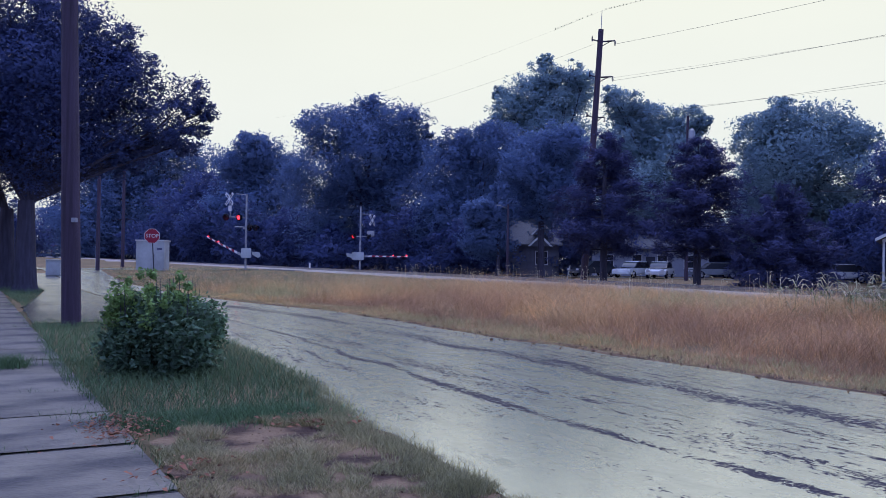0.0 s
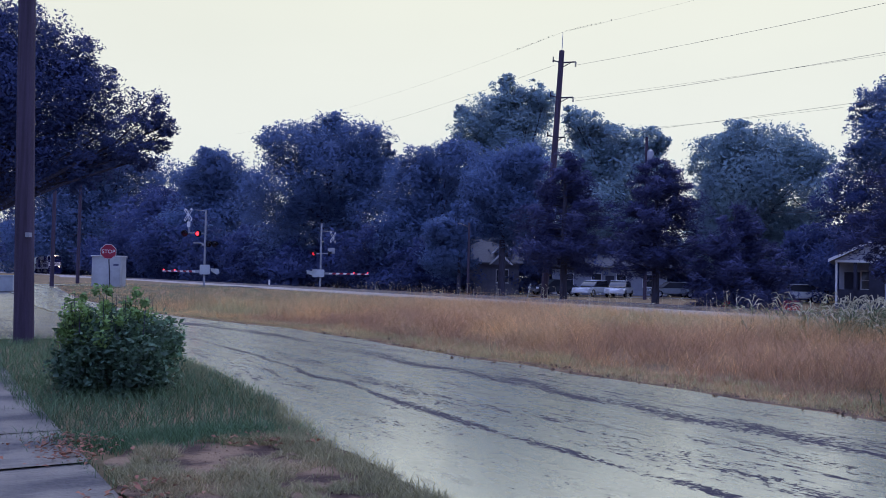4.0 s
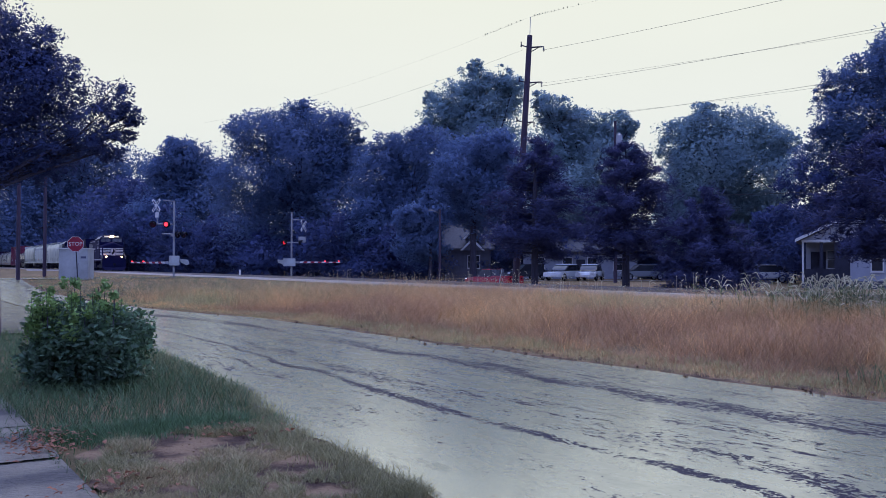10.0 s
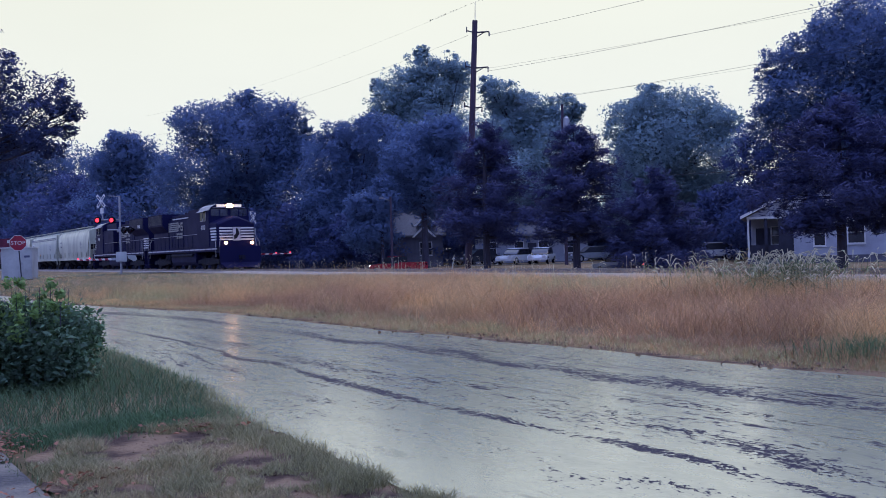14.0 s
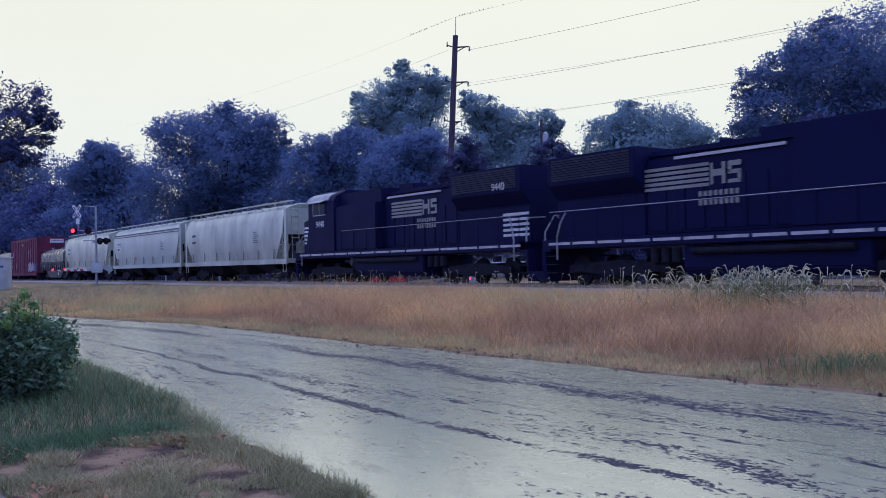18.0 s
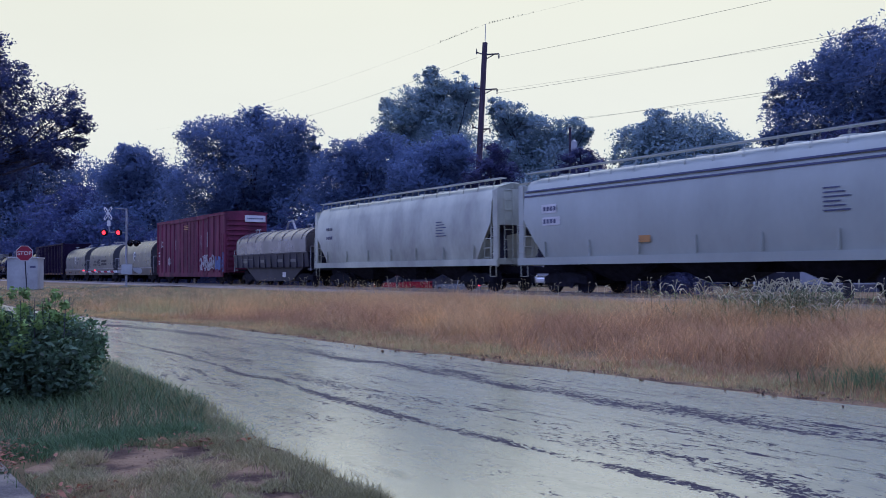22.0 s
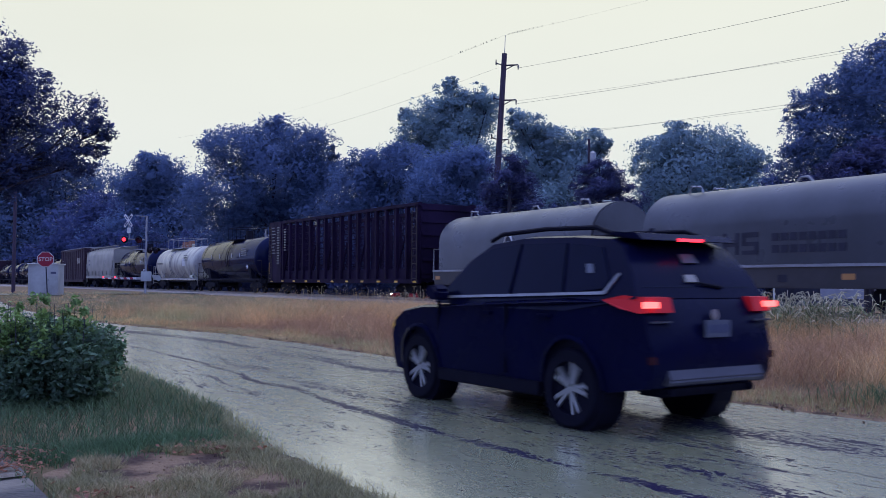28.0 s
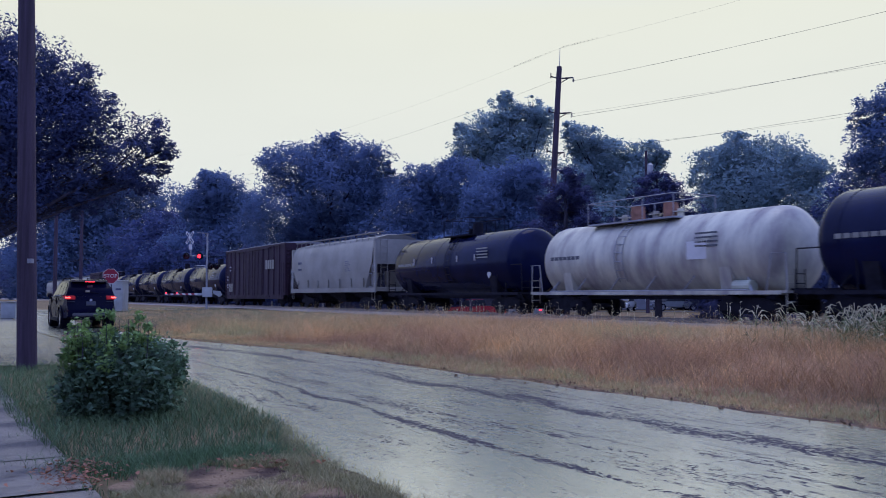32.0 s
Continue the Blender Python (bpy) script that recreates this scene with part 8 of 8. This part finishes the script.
# (offset of the middle behind the headlight, thing)
TRAIN = [
    (8.5, locomotive("4010", True, "black freight locomotive with white stripes and lit lamps", 0.96, -1.9, 6.7)),
    (28.8, locomotive("9440", False, "black freight locomotive coupled long hood first", 1.05, 2.8)),
    (47.4, hopper_car(16.5, "hopper", "long pale grey covered hopper car with a smooth rounded side")),
    (65.4, hopper_car(17.5, "hopper_blue", "long blue-grey covered hopper car with a thin roof band", stripe=True)),
    (84.0, hopper_car(16.9, "hopper", "long pale grey covered hopper car with a smooth rounded side")),
    (99.3, coil_car(11.1, "coilhood", "coildark", "dark coil car with a worn silver hood and deep belly", 3.5, 1.95, 1.14, belly=True)),
    (115.15, box_car(16.4, "boxred", "tall faded red box car with sprayed scrawls", graffiti=True, end_label=True)),
    (130.9, coil_car(11.0, "coil", "coil", "grey coil car with an oval ring emblem", emblem="ring")),
    (144.0, coil_car(10.3, "coil", "coil", "grey coil car with dark stripes on the hood", emblem="stripes")),
    (156.8, coil_car(10.4, "coil", "coil", "grey coil car with an oval ring emblem", emblem="ring")),
    (173.05, gondola(18.9, "tall dark maroon gondola with ribbed sides")),
    (191.3, tank_car(12.9, "tankblack", "glossy black tank car")),
    (205.2, tank_car(12.4, "tankwhite", "dirty white tank car with rusty top fittings", 2.9, 2.23, True)),
    (219.4, tank_car(12.6, "tankblack", "glossy black tank car")),
    (235.0, hopper_car(14.6, "hopper_dull", "dull grey covered hopper car with rust and teal spray", dull=True)),
    (251.9, box_car(16.2, "boxbrown", "dark brown box car with faint sprayed marks", 4.75, 0.6, 13)),
]
off_ = 268.4
black_tank = [o for o, c in TRAIN if c.name.startswith("tank_car")]
src = TRAIN[11][1]
for k in range(5):
    TRAIN.append((off_, copy_thing(src, Matrix())))
    off_ += 14.3
TRAIN.append((off_ + 1.4, copy_thing(TRAIN[15][1], Matrix())))
off_ += 18.5
for k in range(5):
    TRAIN.append((off_, copy_thing(TRAIN[14][1], Matrix())))
    off_ += 16.4


# ---- the black SUV: +x is ahead, +y its left side ----
suv = thing("suv", "wet black SUV with lit red tail lamps driving away", "car")


def plan_taper(x, y, z):
    ax = abs(x)
    k = 1 - 0.16 * max(0.0, (ax - 1.55) / 0.72) ** 2
    k *= 1 - 0.05 * max(0.0, (0.62 - z) / 0.35)
    k *= 1 - 0.035 * max(0.0, (z - 0.85) / 0.3)
    return x, y * k, z


def arch(cx, r, n=12):
    return [(cx + r * math.cos(math.pi * k / n), 0.36 + r * math.sin(math.pi * k / n)) for k in range(n + 1)]


low = [(-2.20, 0.40), (-2.27, 0.50), (-2.28, 0.72), (-2.23, 0.86), (-2.20, 1.02), (-2.10, 1.13), (-1.2, 1.11), (0.0, 1.06), (1.0, 1.01), (1.35, 1.0), (1.8, 0.94), (2.08, 0.82), (2.2, 0.66), (2.22, 0.46), (2.12, 0.28)]
low += [(1.78, 0.28)] + arch(1.36, 0.41) + [(0.93, 0.27), (-0.90, 0.27)] + arch(-1.33, 0.41) + [(-1.78, 0.34)]
ys = [-0.92, -0.86, -0.5, 0.0, 0.5, 0.86, 0.92]
g = Geo()
n = len(low)
vs = []
for yy in ys:
    e = 0.055 if abs(yy) > 0.9 else 0.0
    for x, z in low:
        vs.append(plan_taper(x * (1 - e * 0.2), yy, z + (0.0 if z < 0.5 else -e * max(0, z - 0.5))))
g.add(vs, [(j * n + k, j * n + (k + 1) % n, (j + 1) * n + (k + 1) % n, (j + 1) * n + k) for j in range(len(ys) - 1) for k in range(n)] + [tuple(range(n - 1, -1, -1)), tuple(range((len(ys) - 1) * n, len(ys) * n))])
body = part("body", g, M["suv"], suv, "glossy black body shell", smooth=True)
top_ = [(-2.12, 1.12), (-2.03, 1.30), (-1.80, 1.57), (-1.62, 1.635), (-1.1, 1.67), (-0.3, 1.685), (0.25, 1.64), (0.6, 1.45), (1.12, 1.03), (0.0, 1.0), (-1.2, 1.0)]


def tumble(z):
    return 0.86 - 0.34 * max(0.0, z - 1.05)


g = Geo()
n = len(top_)
vs = []
for f_ in (-1, -0.8, 0, 0.8, 1):
    for x, z in top_:
        rr = 0.02 if abs(f_) == 1 and z > 1.5 else 0
        vs.append((x, f_ * tumble(z), z - rr))
g.add(vs, [(j * n + k, j * n + (k + 1) % n, (j + 1) * n + (k + 1) % n, (j + 1) * n + k) for j in range(4) for k in range(n)] + [tuple(range(n - 1, -1, -1)), tuple(range(4 * n, 5 * n))])
part("cabin", g, M["suv"], suv, "glossy black roof and pillars", smooth=True)


def side_pane(pts, name, material, out=0.012, label=""):
    for s in (-1, 1):
        g = Geo()
        m = len(pts)
        vs = [(x, s * (tumble(z) + out), z) for x, z in pts] + [(x, s * (tumble(z) - 0.02), z) for x, z in pts]
        g.add(vs, [tuple(range(m)), tuple(range(2 * m - 1, m - 1, -1))] + [(k, (k + 1) % m, m + (k + 1) % m, m + k) for k in range(m)])
        part(name, g, material, suv, label)


side_pane([(0.98, 1.10), (0.52, 1.45), (0.22, 1.575), (-0.28, 1.61), (-0.28, 1.12)], "front_window", M["carglass"], label="tinted front side window")
side_pane([(-0.36, 1.12), (-0.36, 1.61), (-1.02, 1.60), (-1.12, 1.15)], "rear_window", M["carglass"], label="tinted rear side window")
side_pane([(-1.2, 1.16), (-1.1, 1.595), (-1.55, 1.55), (-1.74, 1.28), (-1.72, 1.2)], "quarter_window", M["carglass"], label="tinted quarter window")
side_pane([(1.02, 1.075), (1.02, 1.10), (-1.70, 1.175), (-1.84, 1.33), (-1.86, 1.31), (-1.72, 1.15)], "chrome_strip", M["galv"], 0.016, "thin metal strip under the windows")
side_pane([(-1.42, 1.33), (-1.38, 1.41), (-1.47, 1.41), (-1.51, 1.33)], "window_sticker", M["plate"], 0.018, "pale window sticker")
rear = lambda u: (-2.115 + 0.36 * u, 1.14 + 0.46 * u)


def rear_pane(y0, y1, u0, u1, name, material, out=0.015, label="", parent=None):
    g = Geo()
    (xa, za), (xb, zb) = rear(u0), rear(u1)
    nx_, nz__ = -0.80 * out, 0.6 * out
    vs = [(xa + nx_, y0, za + nz__), (xa + nx_, y1, za + nz__), (xb + nx_, y1 * 0.9, zb + nz__), (xb + nx_, y0 * 0.9, zb + nz__), (xa + 0.03, y0, za), (xa + 0.03, y1, za), (xb + 0.03, y1 * 0.9, zb), (xb + 0.03, y0 * 0.9, zb)]
    g.add(vs, [(0, 1, 2, 3), (4, 7, 6, 5), (0, 4, 5, 1), (1, 5, 6, 2), (2, 6, 7, 3), (3, 7, 4, 0)])
    return part(name, g, material, parent or suv, label)


glass = rear_pane(-0.70, 0.70, 0.13, 0.90, "back_window", M["carglass"], label="dark tinted back window")
rear_pane(0.02, 0.17, 0.20, 0.33, "window_decal", M["hopper_dull"], 0.045, "pale mound-shaped decal", glass)
rear_pane(-0.12, 0.08, 0.55, 0.72, "window_decal", M["silver"], 0.045, "faint round decal", glass)
part("wiper", Geo().tube((-2.09, -0.28, 1.21), (-2.08, 0.02, 1.25), 0.018, 0.01, 6), M["rubber"], suv)
part("spoiler", Geo().prism([(-1.98, 1.60), (-1.55, 1.645), (-1.55, 1.69), (-1.9, 1.665)], -0.62, 0.62, "y"), M["suv"], suv, bevel=0.012)
part("brake_lamp", Geo().box(-1.985, -1.955, -0.15, 0.15, 1.600, 1.625), M["lamp_red"], suv, "lit high brake lamp")
for s in (-1, 1):
    g = Geo()
    pr = [(-2.235, 1.01), (-2.20, 1.13), (-1.98, 1.145), (-1.76, 1.105), (-1.95, 1.04), (-2.15, 1.0)]
    vs = [plan_taper(x, s * 0.945, z) for x, z in pr] + [plan_taper(x - (0.03 if x < -2.1 else -0.1), s * 0.64, z) for x, z in pr]
    m = len(pr)
    g.add(vs, [tuple(range(m)), tuple(range(2 * m - 1, m - 1, -1))] + [(k, (k + 1) % m, m + (k + 1) % m, m + k) for k in range(m)])
    lamp = part("tail_lamp", g, M["lamp_tail"], suv, "lit wraparound red tail lamp")
    part("bulb", Geo().box(-2.262, -2.225, s * 0.78 - 0.085, s * 0.78 + 0.085, 1.045, 1.095), M["lamp_tailhot"], lamp, "bright orange-red lamp centre")
    part("garnish", Geo().box(-2.262, -2.235, s * 0.66 - 0.12, s * 0.66 + 0.12, 0.925, 0.94), M["silver"], suv, "thin bright garnish")
    part("reflector", Geo().box(-2.27, -2.22, s * 0.72 - 0.08, s * 0.72 + 0.08, 0.60, 0.66), M["lens_dark"], suv, "dark red reflector")
    g = Geo()
    g.path([(0.35, s * 0.60, 1.66), (0.15, s * 0.60, 1.72), (-0.6, s * 0.60, 1.745), (-1.35, s * 0.60, 1.73), (-1.6, s * 0.60, 1.66)], 0.022, 7)
    part("roof_rail", g, M["rubber"], suv, "black roof rail")
    g = Geo()
    g.prism([(0.72, 1.06), (0.95, 1.07), (0.98, 1.2), (0.80, 1.22), (0.72, 1.16)], s * 0.90, s * 1.08, "y")
    part("mirror", g, M["suv"], suv, "black door mirror", bevel=0.025)
    for x in (0.05, -0.92):
        part("door_handle", Geo().box(x - 0.1, x + 0.1, s * 0.885 - 0.035, s * 0.885 + 0.035, 0.93, 0.965), M["suv"], suv, bevel=0.01)
    for x in (-0.32, 0.95):
        part("door_seam", Geo().box(x - 0.006, x + 0.006, s * 0.905 - 0.022, s * 0.905 + 0.016, 0.4, 1.05), M["rubber"], suv)
    part("rocker_panel", Geo().prism([(-0.9, 0.24), (0.93, 0.24), (0.93, 0.36), (-0.9, 0.36)], s * 0.86, s * 0.935, "y"), M["rubber"], suv, "dull black rocker panel", bevel=0.01)
    for cxx in (1.36, -1.33):
        g = Geo()
        a_, b_ = arch(cxx, 0.41, 14), arch(cxx, 0.445, 14)
        vs = [plan_taper(x, s * 0.945, z) for x, z in a_] + [plan_taper(x, s * 0.94, z) for x, z in b_] + [plan_taper(x, s * 0.85, z) for x, z in a_] + [plan_taper(x, s * 0.85, z) for x, z in b_]
        k15 = 15
        g.add(vs, [(k, k + 1, k15 + k + 1, k15 + k) for k in range(14)] + [(k, 2 * k15 + k, 2 * k15 + k + 1, k + 1) for k in range(14)] + [(k15 + k, k15 + k + 1, 3 * k15 + k + 1, 3 * k15 + k) for k in range(14)])
        part("arch_trim", g, M["suv"], suv, "black wheel-arch lip")
        part("arch_liner", Geo().tube((cxx, s * 0.6, 0.36), (cxx, s * 0.88, 0.36), 0.42, 0.42, 20), M["rubber"], suv)
    part("headlight", Geo().prism([(1.95, 0.80), (2.14, 0.72), (2.05, 0.84), (1.75, 0.93)], s * 0.62, s * 0.84, "y"), M["yellow"], suv, "amber-edged headlight")
    part("exhaust_tip", Geo().tube((-2.24, s * 0.52, 0.36), (-2.1, s * 0.52, 0.36), 0.03, 0.03, 10), M["rubber"], suv)
part("bumper_trim", Geo().prism([(-2.31, 0.46), (-2.27, 0.56), (-2.2, 0.56), (-2.2, 0.42), (-2.27, 0.42)], -0.62, 0.62, "y"), M["silver"], suv, "silver lower bumper trim", bevel=0.015)
part("lower_valance", Geo().prism([(-2.20, 0.32), (-2.22, 0.42), (-1.85, 0.42), (-1.85, 0.32)], -0.6, 0.6, "y"), M["rubber"], suv, bevel=0.03)
plate = part("number_plate", Geo().box(-2.30, -2.275, -0.16, 0.16, 0.80, 0.94), M["plate"], suv, "pale blue-white plate with illegible bars")
pieces("plate_bar", [Geo().box(-2.306, -2.301, -0.13 + 0.045 * k, -0.10 + 0.045 * k, 0.835, 0.905) for k in range(6)], M["platebar"], plate)
part("badge", Geo().tube((-2.265, 0, 0.985), (-2.25, 0, 0.985), 0.045, 0.045, 16), M["chrome"], suv, "small oval badge")
part("antenna", Geo().prism([(-1.5, 1.66), (-1.38, 1.67), (-1.48, 1.74)], -0.02, 0.02, "y"), M["suv"], suv)
SUV_WHEELS = [wheel_parts(suv, x, y, 0.36, 0.23, 10) for x in (1.36, -1.33) for y in (-0.81, 0.81)]

# the body is a little shorter and taller than the first outline
for ob in [o for o in bpy.data.objects if o.type == "MESH" and (o.parent == suv or (o.parent and o.parent.parent == suv))]:
    if any(ob == w or ob.parent == w for w in SUV_WHEELS):
        continue
    ob.data.transform(Matrix.Diagonal((0.93, 1.0, 1.045, 1.0)))
for w in SUV_WHEELS:
    w.location.x *= 0.93

# ---- sidewalk slabs ----
walkway = thing("sidewalk", "wet grey concrete sidewalk of worn tilted slabs", "sidewalk", kind="structure")
sd_ = Vector((-0.566, 0.824))
sl_ = Vector((-0.824, -0.566))
rnd = random.Random(14)
slab_meshes = []
for v_ in range(4):
    g = Geo()
    nx_, ny_ = 6, 6
    jit = lambda a, b: 0.006 * noise.noise(Vector((a * 3 + v_ * 7, b * 3, v_)))
    top_v = [(0.012 + (1.38 - 0.024) * i / nx_, 1.95 * j / ny_, jit(i, j)) for j in range(ny_ + 1) for i in range(nx_ + 1)]
    g.add(top_v, [(j * 7 + i, j * 7 + i + 1, j * 7 + 8 + i, j * 7 + 7 + i) for j in range(ny_) for i in range(nx_)])
    g.box(0.012, 1.368, 0.0, 1.95, -0.12, -0.012)
    slab_meshes.append(g.mesh("slab", M["slab"]))
for k in range(-5, 20):
    o = Vector((-2.01, 4.82)) + sd_ * (1.38 * k)
    c = o + sd_ * 0.75 + sl_ * 0.85
    sl = new("slab", slab_meshes[k % 4])
    sl.parent = walkway
    p0, p1 = on_ground(*o), on_ground(*(o + sd_ * 1.38))
    sl.matrix_basis = pose(o.x, o.y, p0 + 0.035 + rnd.uniform(-0.008, 0.008), 0, 0, math.degrees(math.atan2(sd_.y, sd_.x))) @ pose(0, 0, 0, rnd.uniform(-0.5, 0.5), -math.degrees(math.atan2(p1 - p0, 1.38)) + rnd.uniform(-0.5, 0.5), 0)
g_pts = []
for k in range(2600):
    u, w = rg.integers(-2, 16) * 1.38 + rg.normal() * 0.025, rg.random() ** 2 * 1.2
    if rg.random() < 0.45:
        u, w = rg.uniform(-3, 24), rg.normal() * 0.05
    q = Vector((-2.01, 4.82)) + sd_ * float(u) + sl_ * float(w)
    if math.sin(u * 2.1) + math.sin(w * 9 + u) > 0.2:
        g_pts.append((q.x, q.y))
blades("joint_grass", np.array(g_pts), 0.08, 0.005, M["grass"], "grass sprouting from the sidewalk joints", "grass", 9, 0.9)
tuft = np.array([(-6.08, 9.64)]) + rg.normal(size=(900, 2)) * np.array([[0.12, 0.15]])
blades("grass_tuft", tuft, 0.17, 0.006, M["grass"], "dark grass tuft on the sidewalk", "grass", 10, 0.7)


# ---- what moves ----
def motions():
    S = [(0, 319.8), (3, 260.8), (6, 201.3), (9, 142.6), (10.5, 115.6), (12, 89.9), (13, 75.1), (14, 60.5), (15.2, 44.2), (16.5, 26.8), (17, 20.1), (18, 6.9), (19, -6.3), (20, -19.5), (21, -33.0), (22, -46.6), (23, -60.0), (24, -73.0),
         (25, -85.9), (26.5, -106.3), (28, -127.2), (29, -140.4), (30, -153.5), (31, -166.6), (32, -179.9)]
    for off, vehicle in TRAIN:
        walk(vehicle, [(t, place_on_track(s + off)) for t, s in S])
    # the SUV's rear axle along the road
    path = [(0, 154.50, -228.99), (26.0, 12.5, -7.1), (27.0, 7.2, 0.45), (27.5, 4.54, 4.42), (27.9, 2.36, 7.74), (28.0, 1.84, 8.57), (28.3, 0.13, 10.97), (28.65, -1.72, 13.58), (29.0, -3.54, 16.12), (29.5, -5.93, 19.16), (30.0, -8.09, 21.83), (30.5, -10.19, 24.63), (31.0, -12.14, 27.38), (31.5, -13.94, 29.97), (32.0, -15.46, 32.11)]
    rows_ = []
    for k, (t, x, y) in enumerate(path):
        a, b = path[max(0, k - 1)], path[min(len(path) - 1, k + 1)]
        hd = math.atan2(b[2] - a[2], b[1] - a[1])
        cx_, cy_ = x + 1.33 * math.cos(hd), y + 1.33 * math.sin(hd)
        slope = math.degrees(math.atan2(on_ground(cx_ + math.cos(hd), cy_ + math.sin(hd)) - on_ground(cx_ - math.cos(hd), cy_ - math.sin(hd)), 2.0))
        rows_.append((t, pose(cx_, cy_, on_ground(cx_, cy_) + 0.022, 0, -slope, math.degrees(hd))))
    walk(suv, rows_)
    run = [0.0]
    for a, b in zip(path, path[1:]):
        run.append(run[-1] + math.hypot(b[1] - a[1], b[2] - a[2]))
    ts = [p[0] for p in path]
    keyed = [0.0] + [27.0 + k / 30 for k in range(0, 151)]
    for wh in SUV_WHEELS:
        x, y, z = wh.location
        start = np.interp(27.0, ts, run)
        turns = [(t, math.degrees((np.interp(t, ts, run) - start) / 0.36)) for t in keyed[1:]]
        walk(wh, [(0.0, pose(x, y, z, 0, 0, 0))] + [(t, pose(x, y, z) @ Matrix.Rotation(radians(a), 4, "Y")) for t, a in turns])
    # the gate comes down
    walk(arm1, [(t, ARM1 @ Matrix.Rotation(radians(-a), 4, "Y")) for t, a in ((0, 19), (0.5, 14.5), (1.0, 9), (1.5, 4), (2.0, 0.6), (2.4, 0), (32, 0))])
    # flashing lamps: the second's state, the other lamp in between
    state = "R R L L R R B L R R R R L L B L B B L L R R B L L R L R L L L R R".split()
    for lens, side in ((lensL, "L"), (lensR, "R")):
        marks = []
        for k, s in enumerate(state):
            on = s in (side, "B")
            marks += [(k - 0.22, on), (k + 0.34, not on if s != "B" else side == "L")]
        rows_, cur, ang = [(0.0, 0 if marks[0][1] else 180)], marks[0][1], 0 if marks[0][1] else 180
        for t, on in marks[1:]:
            if on != cur and 0.2 < t < 31.9:
                rows_ += [(t - 0.1, ang), (t - 0.067, ang + 60), (t - 0.033, ang + 120), (t, ang + 180)]
                ang, cur = ang + 180, on
        rows_.append((32.0, ang))
        walk(lens, [(t, pose(0, -0.10, 0, 0, 0, a)) for t, a in rows_])
    # the red pickup comes along the far street and stops
    prow = []
    for t, az in ((0, 25.6), (1.5, 20.9), (6, 9.8), (8, 4.4), (9, 2.2), (10, 0.9), (12, -1.1), (13, -1.7), (14, -2.15), (32, -2.15)):
        tn = math.tan(radians(az))
        k = (82.0 * tn + 3.1) / (0.542 + 0.84 * tn)
        prow.append((t, pose(-3.1 + 0.542 * k, 82.0 - 0.84 * k, on_ground(-3.1 + 0.542 * k, 82.0 - 0.84 * k) + 0.03, 0, 0, 123 + 20 * float(smooth(8, 13, t)))))
    walk(pickup, prow)
    # a hatchback follows along the far street and stops behind it
    hd_car = math.degrees(math.atan2(ALONG[1], ALONG[0]))
    crow = []
    for t, sc in ((0, -60), (9, 6.0), (11.5, 25.6), (12, 29.6), (12.5, 33.4), (13, 36.8), (14.5, 44.7), (16, 52), (18, 58), (20, 62), (32, 62)):
        x, y = track_point(sc, 42.0)
        crow.append((t, pose(x, y, on_ground(x, y) + 0.03, 0, 0, hd_car)))
    walk(passing_car, crow)


motions()
